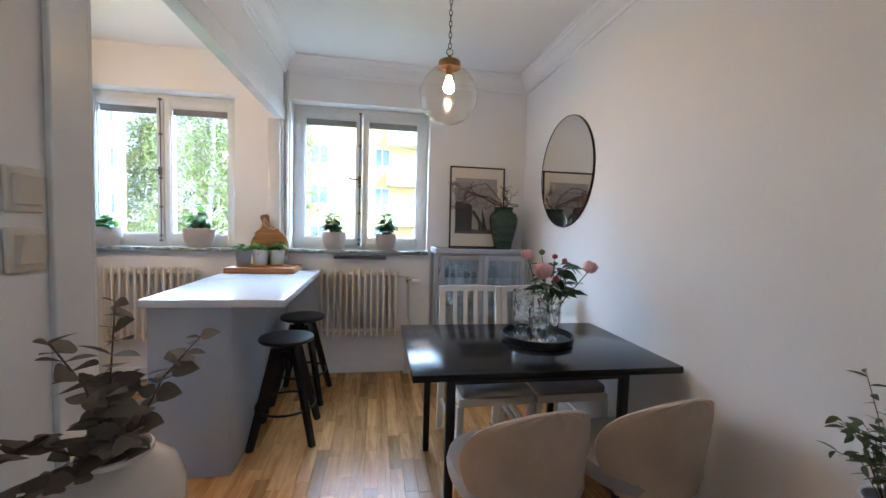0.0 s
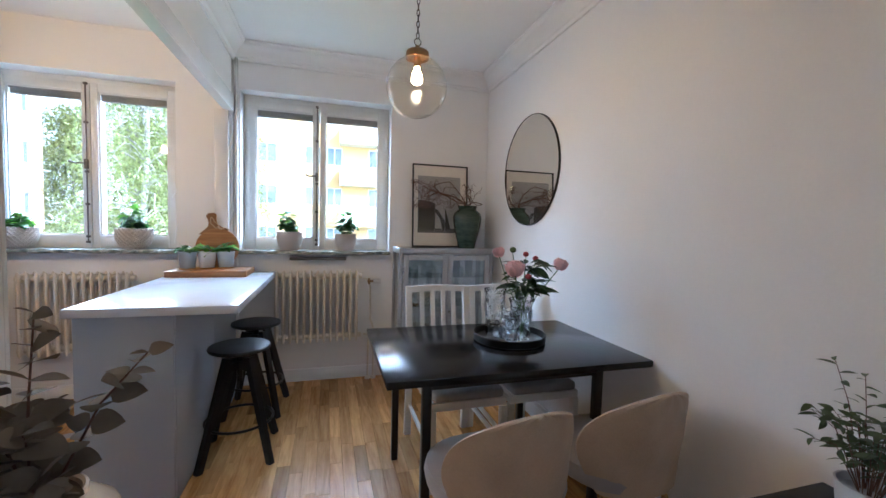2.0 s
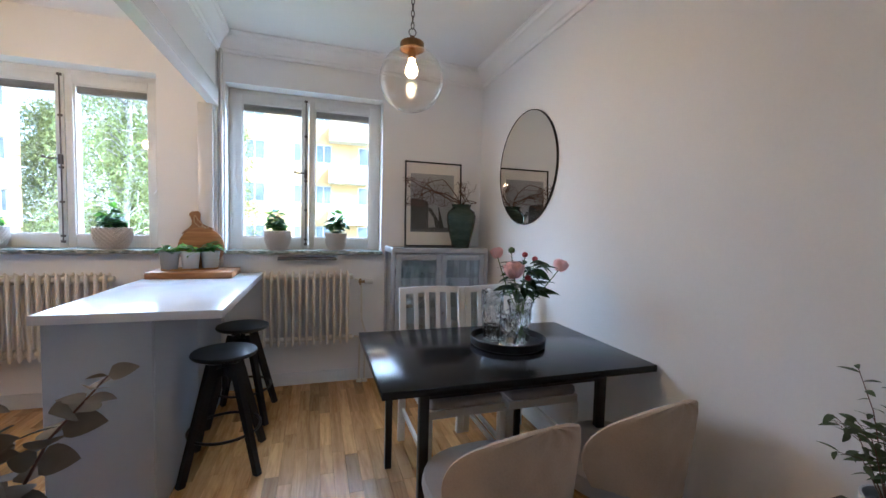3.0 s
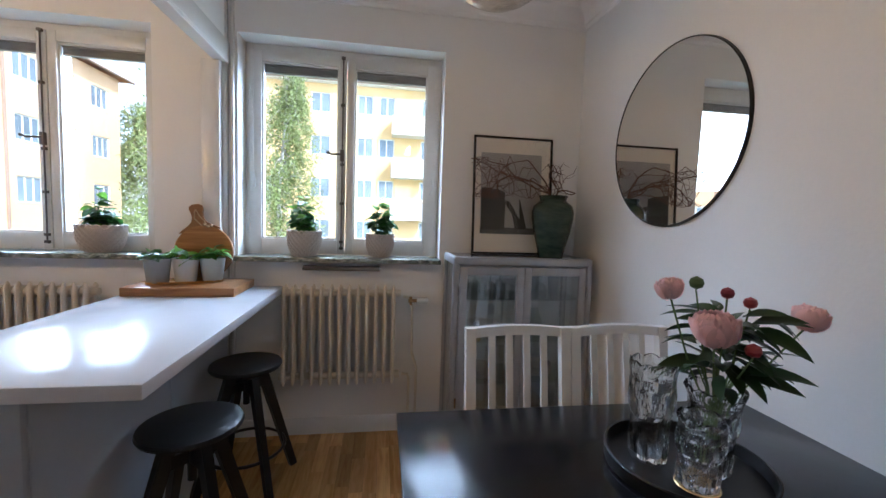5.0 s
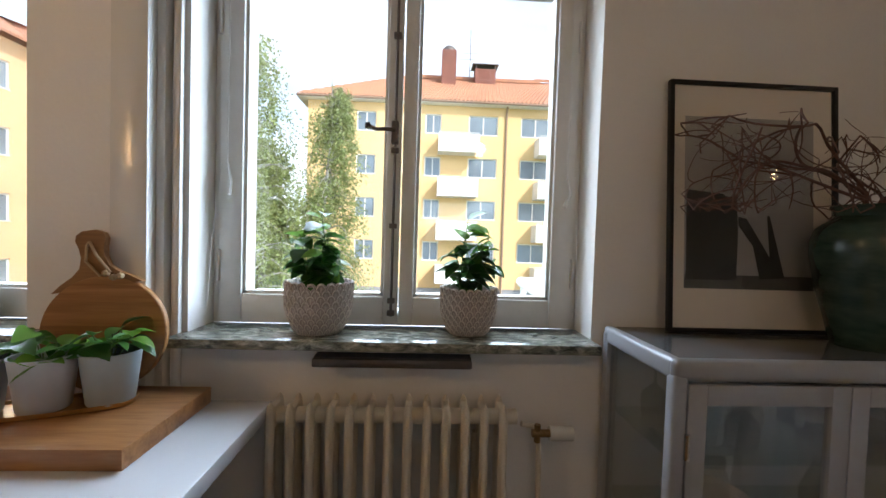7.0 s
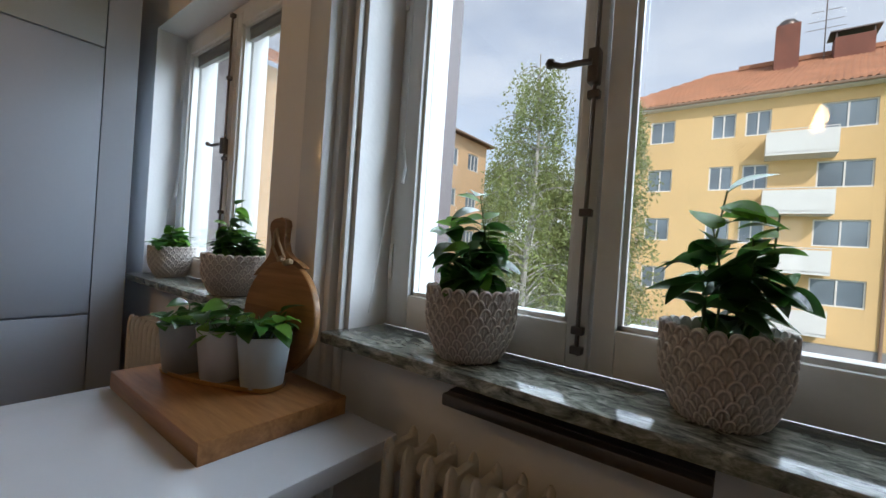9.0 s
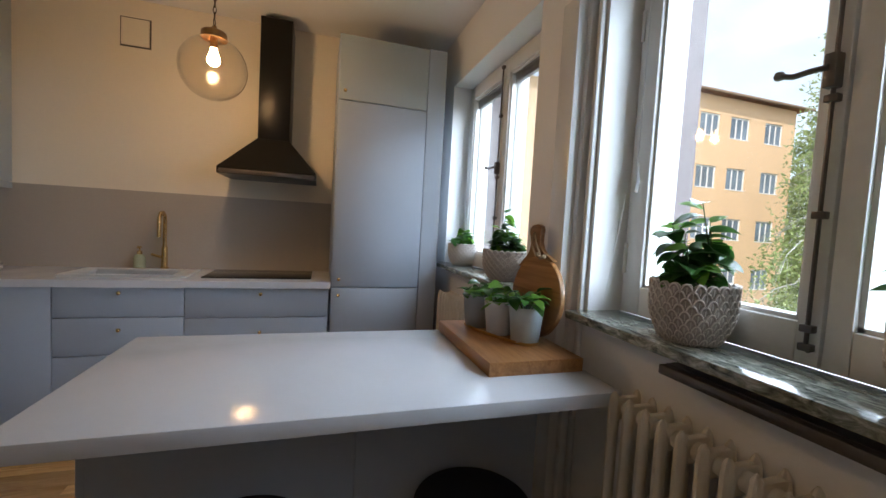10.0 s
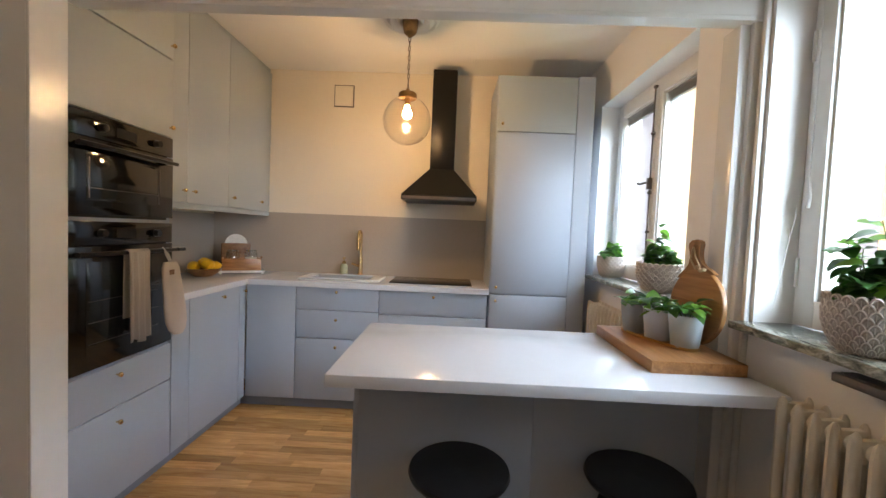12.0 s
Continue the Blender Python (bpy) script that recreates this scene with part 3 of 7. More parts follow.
RAD_N = 13
radiator(-0.03, RAD_N, "cream enamelled column radiator under the window")
radiator(-1.655, RAD_N, "cream enamelled column radiator under the kitchen window")
bm = bmesh.new()
tube(bm, [(0.655, 4.05, 0.39), (0.69, 4.055, 0.385), (0.70, 4.06, 0.36), (0.70, 4.06, 0.0)], 0.008, 10)
tube(bm, [(0.655, 4.05, 0.87), (0.69, 4.055, 0.86), (0.71, 4.06, 0.80), (0.715, 4.06, 0.52), (0.735, 4.06, 0.46), (0.745, 4.06, 0.42), (0.745, 4.06, 0.0)], 0.008, 10)
for xx in (0.70, 0.745):
    lathe(bm, [(0.008, 0.025), (0.02, 0.018), (0.024, 0.0)], 14, (xx, 4.06, 0))
ob = struct("radiator_pipe", bm, M_RAD, smooth=True)
vt = thing("radiator_valve", "white thermostatic radiator valve on a brass body", "valve")
bm = bmesh.new()
tube(bm, [(0.685, 4.045, 0.845), (0.735, 4.045, 0.845)], 0.011, 12)
tube(bm, [(0.70, 4.045, 0.82), (0.70, 4.045, 0.87)], 0.009, 10)
part("valve_body", bm, M_OLDBRASS, vt)
bm = bmesh.new()
tube(bm, [(0.735, 4.045, 0.845), (0.745, 4.045, 0.845), (0.80, 4.045, 0.845)], 0.020, 16)
part("valve_head", bm, M_TRIM, vt)
bm = B(0.065, 4.052, 1.02, 0.51, 4.078, 1.044, 0.004)
box(bm, 0.065, 4.078, 1.036, 0.51, WY, 1.044)
solid("vent_rail", bm, M_DKSTEEL, "grey metal rail fixed under the stone sill", "rail")

# switches on the partition
for z in (1.378, 1.268):
    sw = thing("light_switch", "cream plastic rocker light switch on the wall", "light switch", pose(-0.226, 1.405, z), "light switches")
    part("switch_frame", B(0, -0.042, -0.042, 0.010, 0.042, 0.042, 0.005, 3), M_SWITCH, sw)
    bm = bmesh.new()
    loft(bm, [[(0.010, -0.028, -0.028), (0.010, 0.028, -0.028), (0.010, 0.028, 0.028), (0.010, -0.028, 0.028)],
              [(0.017, -0.026, -0.026), (0.017, 0.026, -0.026), (0.024, 0.026, 0.026), (0.024, -0.026, 0.026)]])
    part("rocker", bm, M_SWITCH, sw, smooth=False)


# ---- kitchen ----
WT = 0.965
KF = -1.75
LF = 1.54


def knob(parent, x, y, z, way):
    bm = bmesh.new()
    a = Vector((x, y, z))
    d = Vector(way)
    tube(bm, [a, a + d * 0.014], 0.004, 10)
    c = a + d * 0.02
    lathe(bm, [(0, -0.011), (0.006, -0.0095), (0.0095, -0.005), (0.0105, 0), (0.0095, 0.005), (0.006, 0.0095), (0, 0.011)], 14, tuple(c))
    part("knob", bm, M_BRASS, parent, "small brass knob")


def front(parent, name, x0, z0, x1, z1, at, axis, material, knobs=(), label=""):
    """A flat door or drawer front; axis 'y': it lies in the plane y=at and looks to +y; 'x': in x=at, looks to +x."""
    g = 0.0025
    if axis == "y":
        bm = B(x0 + g, at - 0.018, z0 + g, x1 - g, at, z1 - g, 0.0015)
    else:
        bm = B(at - 0.018, x0 + g, z0 + g, at, x1 - g, z1 - g, 0.0015)
    ob = part(name, bm, material, parent, label)
    for k in knobs:
        if axis == "y":
            knob(ob, k[0], at, k[1], (0, 1, 0))
        else:
            knob(ob, at, k[0], k[1], (1, 0, 0))
    return ob


# default dark body colour stands in for shade in the gaps between fronts
def unit(name, label, x0, y0, z0, x1, y1, z1, material=M_PLINTH_GAP):
    u = thing(name, label, "kitchen cabinet", group="kitchen cabinets")
    part("body", B(x0, y0, z0, x1, y1, z1, 0.001), material, u)
    return u


# tall oven cabinet on the side wall
ov = unit("oven_cabinet", "tall blue-grey cabinet with two built-in black ovens", -0.975, KY, 0.08, -0.36, LF - 0.02, H - 0.02, M_FRONT)
front(ov, "drawer_front", -0.968, 0.085, -0.365, 0.51, LF, "y", M_FRONT, [(-0.62, 0.44)])
front(ov, "drawer_front", -0.968, 0.51, -0.365, 0.71, LF, "y", M_FRONT, [(-0.62, 0.66)])
front(ov, "door", -0.968, 1.80, -0.365, 2.20, LF, "y", M_UPPER, [(-0.94, 1.85)])
front(ov, "door", -0.968, 2.205, -0.365, H - 0.02, LF, "y", M_UPPER, [(-0.945, 2.27)])


def oven(z0, z1, label, tall):
    o = thing("oven", label, "oven", group="built-in ovens")
    x0, x1 = -0.958, -0.368
    part("body", B(x0 + 0.01, LF - 0.45, z0, x1 - 0.01, LF - 0.019, z1), M_BLKMET, o)
    part("control_panel", B(x0, LF - 0.018, z1 - 0.10, x1, LF + 0.006, z1, 0.002), M_BLKGLOSS, o, "glossy black control panel")
    d = part("oven_door", B(x0, LF - 0.018, z0 + 0.012, x1, LF + 0.008, z1 - 0.104, 0.002), M_BLKGLOSS, o, "black glass oven door")
    part("oven_window", B(x0 + 0.09, LF + 0.008, z0 + 0.07, x1 - 0.09, LF + 0.0095, z1 - 0.17, 0.001), M_DARKWIN, d)
    bm = bmesh.new()
    hz = z1 - 0.135
    tube(bm, [(x0 + 0.02, LF + 0.045, hz), (x1 - 0.02, LF + 0.045, hz)], 0.010, 12)
    for xx in (x0 + 0.05, x1 - 0.05):
        box(bm, xx - 0.008, LF + 0.006, hz - 0.008, xx + 0.008, LF + 0.045, hz + 0.008)
    part("handle", bm, M_BLKMET, d, "black bar handle")
    for xx in (x0 + 0.12, x1 - 0.16):
        bm = bmesh.new()
        tube(bm, [(xx, LF + 0.006, z1 - 0.05), (xx, LF + 0.03, z1 - 0.05)], 0.018, 18, 0.016)
        part("dial", bm, M_BLKMET, o, "black control dial")
    part("display", B(x0 + 0.24, LF + 0.006, z1 - 0.072, x1 - 0.24, LF + 0.0075, z1 - 0.03), M_DISPLAY, o, "dark grey display")
    bm = bmesh.new()
    for k in range(3 if tall else 1):
        zz = z0 + 0.12 + k * 0.09
        box(bm, x0 + 0.1, LF + 0.0095, zz, x1 - 0.1, LF + 0.0105, zz + 0.003)
    if not tall:
        for xx in (x0 + 0.10, x1 - 0.106):
            box(bm, xx, LF + 0.0095, z0 + 0.08, xx + 0.005, LF + 0.011, z1 - 0.18)
    part("rack_bar", bm, M_DKSTEEL, o, "faint metal rack bars")
    return o


M_DARKWIN = mat("oven_window_glass", (0.012, 0.014, 0.015), 0.05, var=0.2, bump=0)
M_DISPLAY = mat("display_grey", (0.03, 0.03, 0.032), 0.15, var=0.1, bump=0)
oven(0.715, 1.352, "large black built-in oven with a glass door", True)
oven(1.368, 1.795, "smaller black built-in microwave oven above the other", False)

# low run under the uppers
u = unit("base_cabinet", "slim blue-grey base panel unit beside the ovens", -1.12, KY, 0.08, -0.976, LF - 0.02, WT - 0.04)
front(u, "door", -1.12, 0.085, -0.972, WT - 0.032, LF, "y", M_FRONT)
u = unit("base_cabinet", "blue-grey base cabinet with a single door and brass knob", -1.66, KY, 0.08, -1.121, LF - 0.02, WT - 0.04)
front(u, "door", -1.66, 0.085, -1.12, WT - 0.032, LF, "y", M_FRONT, [(-1.44, WT - 0.085)])
u = unit("base_cabinet", "blue-grey corner base cabinet with a brass knob", KF + 0.004, KY, 0.08, -1.661, LF - 0.02, WT - 0.04)
front(u, "door", KF + 0.004, 0.085, -1.66, WT - 0.032, LF, "y", M_FRONT, [(-1.71, WT - 0.085)])
# run along the far wall
u = unit("base_cabinet", "plain blue-grey corner filler cabinet", BX, LF + 0.0, 0.08, KF - 0.02, 1.91, WT - 0.04)
front(u, "door", LF + 0.002, 0.085, 1.91, WT - 0.032, KF, "x", M_FRONT)
u = unit("drawer_cabinet", "blue-grey cabinet with three drawers under the sink", BX, 1.911, 0.08, KF - 0.02, 2.52, WT - 0.04)
for z0, z1, kz in ((0.755, WT - 0.03, 0.895), (0.545, 0.755, 0.69), (0.085, 0.545, 0.487)):
    front(u, "drawer_front", 1.91, z0, 2.52, z1, KF, "x", M_FRONT, [(2.213, kz)])
u = unit("drawer_cabinet", "wide blue-grey cabinet with two drawers under the hob", BX, 2.521, 0.08, KF - 0.02, 3.31, WT - 0.04)
for z0, z1, kz in ((0.745, WT - 0.03, 0.89), (0.38, 0.745, 0.66), (0.085, 0.38, 0.33)):
    front(u, "drawer_front", 2.52, z0, 3.31, z1, KF, "x", M_FRONT, [(2.92, kz)])
u = unit("fridge_cabinet", "full-height blue-grey cabinet hiding the fridge", BX, 3.32, 0.08, KF - 0.02, 4.0, 2.50, M_FRONT)
front(u, "door", 3.325, 2.10, 3.885, 2.495, KF, "x", M_UPPER, [(3.36, 2.15)])
front(u, "door", 3.325, 0.935, 3.885, 2.095, KF, "x", M_FRONT, [(3.366, 0.985)])
front(u, "door", 3.325, 0.085, 3.885, 0.93, KF, "x", M_FRONT, [(3.366, 0.885)])
part("side_filler", B(KF - 0.02, 3.887, 0.08, KF - 0.002, 4.005, 2.50), M_FRONT, u)
bm = B(-1.75 - 0.06, KY, 0.0, -0.37, LF - 0.06, 0.08)
box(bm, BX, LF - 0.06, 0.0, KF - 0.06, 4.0, 0.0795)
struct("plinth", bm, M_PLINTH_GAP)

bm = bmesh.new()
box(bm, BX, KY, WT - 0.04, -0.978, LF + 0.02, WT, 0.003)
wtop = solid("worktop", bm, M_TOP, "light composite worktop along the side wall", "worktop")
bm = bmesh.new()
# far worktop with a cut for the sink
sx0, sx1, sy0, sy1 = -2.10, -1.85, 1.95, 2.43
for q in ((BX, LF + 0.021, -1.73, sy0), (BX, sy1, -1.73, 3.318), (BX, sy0, sx0, sy1), (sx1, sy0, -1.73, sy1)):
    box(bm, q[0], q[1], WT - 0.04, q[2], q[3], WT)
solid("worktop", bm, M_TOP, "light composite worktop with a sink cut into it", "worktop")
struct("splashback", B(BX, KY + 0.005, WT, BX + 0.004, 3.318, 1.475), M_SPLASH)
struct("splashback_side", B(BX, KY, WT, -0.98, KY + 0.004, 1.44), M_SPLASH)

# uppers
UF = 1.45
u = thing("wall_cabinet", "run of light grey wall cabinets reaching the ceiling", "kitchen cabinet")
part("body", B(BX, KY, 1.47, -0.976, UF - 0.02, H - 0.004), M_UPPER, u)
part("light_rail", B(BX, UF - 0.03, 1.44, -0.976, UF - 0.004, 1.475, 0.002), M_UPPER, u, "grey rail under the doors")
for x0, x1, k in ((-1.22, -0.978, -1.175), (-1.65, -1.22, -1.266), (-2.28, -1.65, -1.70)):
    front(u, "door", x0, 1.478, x1, H - 0.045, UF, "y", M_UPPER, [(k, 1.548)] + ([(-2.11, 1.548)] if x0 < -2 else []))

# sink, tap, soap, hob
s = thing("sink", "white ceramic inset sink with a drainer rim", "sink")
bm = bmesh.new()
ox0, ox1, oy0, oy1 = -2.15, -1.83, 1.885, 2.50
for q in ((ox0, oy0, ox1, sy0 + 0.012), (ox0, sy1 - 0.012, ox1, oy1), (ox0, sy0, sx0 + 0.012, sy1), (sx1 - 0.012, sy0, ox1, sy1)):
    box(bm, q[0], q[1], WT + 0.0005, q[2], q[3], WT + 0.016, 0.004)
part("rim", bm, M_POTWHITE, s)
bm = bmesh.new()
c = [(sx0, sy0), (sx1, sy0), (sx1, sy1), (sx0, sy1)]
loft(bm, [[(x_ * 0.98 - 0.02 * 1.97, y_ * 0.98 + 0.02 * 2.19, WT - 0.14) for x_, y_ in c], [(x_, y_, WT + 0.008) for x_, y_ in c]], True, False)
box(bm, sx0, sy0, WT - 0.15, sx1, sy1, WT - 0.14)
part("bowl", bm, M_POTWHITE, s)
t = thing("tap", "polished brass kitchen tap with a high spout", "tap", pose(-2.22, 2.27, WT))
bm = bmesh.new()
lathe(bm, [(0.0, 0), (0.026, 0), (0.026, 0.012), (0.018, 0.02), (0.017, 0.14), (0.015, 0.15), (0.012, 0.16)], 20, caps=True)
tube(bm, [(0, 0, 0.15), (0, 0, 0.33), (0.012, 0, 0.36), (0.04, 0, 0.378), (0.075, 0, 0.372), (0.098, 0, 0.345), (0.1, 0, 0.30), (0.1, 0, 0.22)], 0.0115, 14)
part("spout", bm, M_BRASS, t)
bm = bmesh.new()
tube(bm, [(0, 0, 0.08), (0, -0.03, 0.085), (0, -0.075, 0.10)], 0.008, 10)
part("lever", bm, M_BRASS, t, "brass side lever")
so = thing("soap_dispenser", "glass soap dispenser with a brass pump and pale green soap", "soap dispenser", pose(-2.22, 2.13, WT))
bm = bmesh.new()
lathe(bm, [(0.0, 0), (0.03, 0), (0.033, 0.01), (0.033, 0.075), (0.026, 0.092), (0.012, 0.10)], 20)
part("bottle", bm, M_SOAP, so)
bm = bmesh.new()
lathe(bm, [(0.014, 0.098), (0.014, 0.118), (0.005, 0.12), (0.005, 0.14), (0.012, 0.142), (0.012, 0.15), (0, 0.15)], 14)
tube(bm, [(0, 0, 0.146), (0.035, 0, 0.142)], 0.004, 8)
part("pump", bm, M_BRASS, so, "brass pump top")
solid("hob", B(-2.23, 2.575, WT, -1.85, 3.20, WT + 0.008, 0.002), M_BLKGLOSS, "flat black glass induction hob set on the worktop", "hob")

# hood
h = thing("cooker_hood", "matt black chimney cooker hood on the wall", "cooker hood")
bm = bmesh.new()
x0, x1, y0, y1 = BX + 0.002, -1.865, 2.64, 3.207
loft(bm, [[(x0, y0, 1.60), (x1, y0, 1.60), (x1, y1, 1.60), (x0, y1, 1.60)], [(x0, y0, 1.64), (x1, y0, 1.64), (x1, y1, 1.64), (x0, y1, 1.64)],
          [(x0, 2.835, 1.855), (-2.03, 2.835, 1.855), (-2.03, 3.03, 1.855), (x0, 3.03, 1.855)]], True, True)
part("canopy", bm, M_HOOD, h, smooth=False)
part("chimney", B(BX + 0.002, 2.837, 1.856, -2.032, 3.028, H - 0.06, 0.001), M_HOOD, h)
bm = B(x1, y0 + 0.01, 1.603, x1 + 0.012, y1 - 0.01, 1.628, 0.003)
part("steel_strip", bm, M_DKSTEEL, h, "dull metal strip along the front edge")
bm = bmesh.new()
for k in range(3):
    tube(bm, [(x1 + 0.012, 2.87 + k * 0.02, 1.615), (x1 + 0.015, 2.87 + k * 0.02, 1.615)], 0.004, 8)
part("button", bm, M_BLKMET, h)

# ventilation hatch
v = thing("vent_cover", "square painted ventilation cover with a dark gap round it", "vent")
part("backing", B(BX, 1.985, 2.39, BX + 0.002, 2.155, 2.575), M_DKSTEEL, v)
part("cover", B(BX + 0.002, 1.993, 2.398, BX + 0.012, 2.147, 2.567, 0.003), M_KWALL, v)


# ---- pendant lamps ----
def pendant(name, px, py, top, r, label, lit=M_BULB):
    zc = top - r
    p = thing(name, label, "pendant lamp", pose(px, py, 0), "globe pendant lamps")
    bm = bmesh.new()
    lathe(bm, [(0.0, H), (0.048, H - 0.002), (0.050, H - 0.03), (0.047, H - 0.06), (0.038, H - 0.095), (0.02, H - 0.11), (0.008, H - 0.12), (0, H - 0.12)], 24)
    part("canopy", bm, M_OLDBRASS, p, "aged brass ceiling cup")
    bm = bmesh.new()
    zt, zb = H - 0.12, top + 0.085
    ln = 0.034
    n = max(2, int((zt - zb) / (ln * 0.78)))
    step = (zt - zb) / n
    for i in range(n):
        c, big = zt - (i + 0.5) * step, 1.0
        ring = []
        for k in range(12):
            a = 2 * math.pi * k / 12
            u, w = 0.007 * math.cos(a), (step * 0.62) * math.sin(a)
            ring.append((u, 0, c + w) if i % 2 else (0, u, c + w))
        tube(bm, ring + ring[:1], 0.0022, 5)
    ring = [(0.017 * math.cos(2 * math.pi * k / 16), 0, top + 0.068 + 0.017 * math.sin(2 * math.pi * k / 16)) for k in range(17)]
    tube(bm, ring, 0.0022, 6)
    part("chain", bm, M_DKCHAIN, p, "dark brass chain")
    bm = bmesh.new()
    lathe(bm, [(0.0, top + 0.05), (0.010, top + 0.05), (0.013, top + 0.03), (0.05, top + 0.024), (0.056, top + 0.018), (0.058, top - 0.012), (0.05, top - 0.012), (0.047, top - 0.004), (0, top - 0.004)], 28)
    tube(bm, [(0, 0, top), (0, 0, top - 0.055)], 0.018, 16)
    part("gallery", bm, M_OLDBRASS, p, "aged brass shade holder")
    bm = bmesh.new()
    prof = [(r * math.sin(a), zc + r * math.cos(a)) for a in [0.33 + (math.pi - 0.33) * i / 26 for i in range(27)]]
    lathe(bm, prof, 40)
    g = part("globe", bm, M_BULBGLASS, p, "clear glass globe shade")
    g.visible_shadow = False
    bm = bmesh.new()
    zb = top - 0.055
    lathe(bm, [(0.013, zb), (0.014, zb - 0.012), (0.022, zb - 0.032), (0.028, zb - 0.052), (0.026, zb - 0.068), (0.015, zb - 0.08), (0, zb - 0.083)], 20)
    part("bulb", bm, lit, p, "lit warm bulb")
    return p


pendant("pendant_lamp", 0.775, 2.62, 2.155, 0.15, "clear glass globe pendant lamp over the dining table")
pendant("pendant_lamp", -1.405, 2.72, 2.205, 0.15, "clear glass globe pendant lamp on a brass chain in the kitchen", M_BULB_K)
bm = bmesh.new()
prof = [(0.055, H - 0.016), (0.07, H - 0.034), (0.085, H - 0.018), (0.10, H - 0.030), (0.125, H - 0.036), (0.15, H - 0.018), (0.165, H - 0.026), (0.18, H - 0.008), (0.185, H)]
rings = []
for k, (rr, z) in enumerate(prof):
    rings.append([(-1.405 + rr * (1 + (0.012 * math.cos(i * 2 * math.pi / 6) if k > 5 else 0)) * math.cos(2 * math.pi * i / 72), 2.72 + rr * (1 + (0.012 * math.cos(i * 2 * math.pi / 6) if k > 5 else 0)) * math.sin(2 * math.pi * i / 72), z) for i in range(72)])
loft(bm, rings, True, False)
struct("ceiling_rose", bm, M_CEIL, smooth=True)

# ---- island ----
IT = 0.93
isl = thing("kitchen_island", "blue-grey island cabinet with plain panels", "kitchen island")
part("body", B(-0.685, 2.718, 0.08, -0.325, 3.955, IT - 0.041, 0.001), M_FRONT, isl)
part("end_panel", B(-0.687, 2.698, 0.0, -0.31, 2.717, IT - 0.041, 0.001), M_FRONT, isl)
part("back_panel", B(-0.324, 2.718, 0.0, -0.306, 3.36, IT - 0.041, 0.001), M_FRONT, isl)
part("back_panel", B(-0.324, 3.362, 0.0, -0.306, 3.955, IT - 0.041, 0.001), M_FRONT, isl)
part("plinth", B(-0.645, 2.718, 0, -0.325, 3.955, 0.079), M_PLINTH_GAP, isl)
solid("island_worktop", B(-0.716, 2.672, IT - 0.04, -0.036, 4.046, IT, 0.004), M_TOP, "glossy white worktop overhanging on the stool side", "worktop")


def stool(px, py, rz):
    s = thing("bar_stool", "black round-seated bar stool with splayed wooden legs", "bar stool", pose(px, py, 0, 0, 0, rz), "bar stools by the island")
    bm = bmesh.new()
    lathe(bm, [(0, 0.597), (0.143, 0.597), (0.158, 0.603), (0.162, 0.612), (0.158, 0.622), (0.134, 0.626), (0.0, 0.622)], 40)
    part("seat", bm, M_BLACK, s)
    bm = bmesh.new()
    tube(bm, [(0, 0, 0.597), (0, 0, 0.42)], 0.016, 12)
    box(bm, -0.055, -0.02, 0.565, 0.055, 0.02, 0.597, 0.003)
    part("screw", bm, M_BLKMET, s, "black metal seat screw")
    bm = bmesh.new()
    for k in (0, 1):
        a = math.pi / 4 + k * math.pi / 2
        c, d = math.cos(a) * 0.075, math.sin(a) * 0.075
        bar(bm, (-c, -d, 0.515 + 0.0 * k), (c, d, 0.515), 0.035, 0.045)
    part("hub", bm, M_BLACK, s)
    for k in range(4):
        a = math.pi / 4 + k * math.pi / 2
        c, d = math.cos(a), math.sin(a)
        bm = bar(bmesh.new(), (c * 0.075, d * 0.075, 0.565), (c * 0.245, d * 0.245, 0.0), 0.034, 0.045, (c, d, 0.2), 0.8)
        part("leg", bm, M_BLACK, s)
    bm = bmesh.new()
    tube(bm, [(0.175 * math.cos(2 * math.pi * i / 36), 0.175 * math.sin(2 * math.pi * i / 36), 0.20) for i in range(37)], 0.0075, 8)
    part("foot_ring", bm, M_BLKMET, s, "black metal foot ring")


stool(-0.112, 3.09, 3)
stool(-0.115, 3.655, -4)



# ---- added area lamp outside that boosts daylight through the windows ----
ld = bpy.data.lights.new("sky_fill_lamp", "AREA")
ld.shape, ld.size, ld.size_y, ld.energy, ld.color = "RECTANGLE", 22.0, 7.0, SKY_FILL_POWER, (0.72, 0.86, 1.0)
lo = new("sky_fill_lamp", ld)
lo.matrix_world = look((-0.5, 10.4, 8.3), (-0.5, 4.3, 1.7))

# two more added lamps for low daylight, on both flanks of the houses opposite
for name_, power_, eye_ in (("west_fill_lamp", WEST_FILL_POWER, (-12.4, 11.4, 7.6)), ("east_fill_lamp", EAST_FILL_POWER, (13.0, 12.5, 5.6))):
    ld = bpy.data.lights.new(name_, "AREA")
    ld.shape, ld.size, ld.size_y, ld.energy, ld.color = "RECTANGLE", 15.0, 10.0, power_, (0.72, 0.86, 1.0)
    lo = new(name_, ld)
    lo.matrix_world = look(eye_, (-0.5, 4.3, 1.7))

# ---- outside ----
GZ = -4.2
bm = bmesh.new()
bmesh.ops.create_grid(bm, x_segments=2, y_segments=2, size=400)
for v in bm.verts:
    v.co.z = GZ
struct("ground", bm, M_GRASS)
struct("road", B(-60, 19.5, GZ, 60, 25.0, GZ + 0.03), M_ASPHALT)


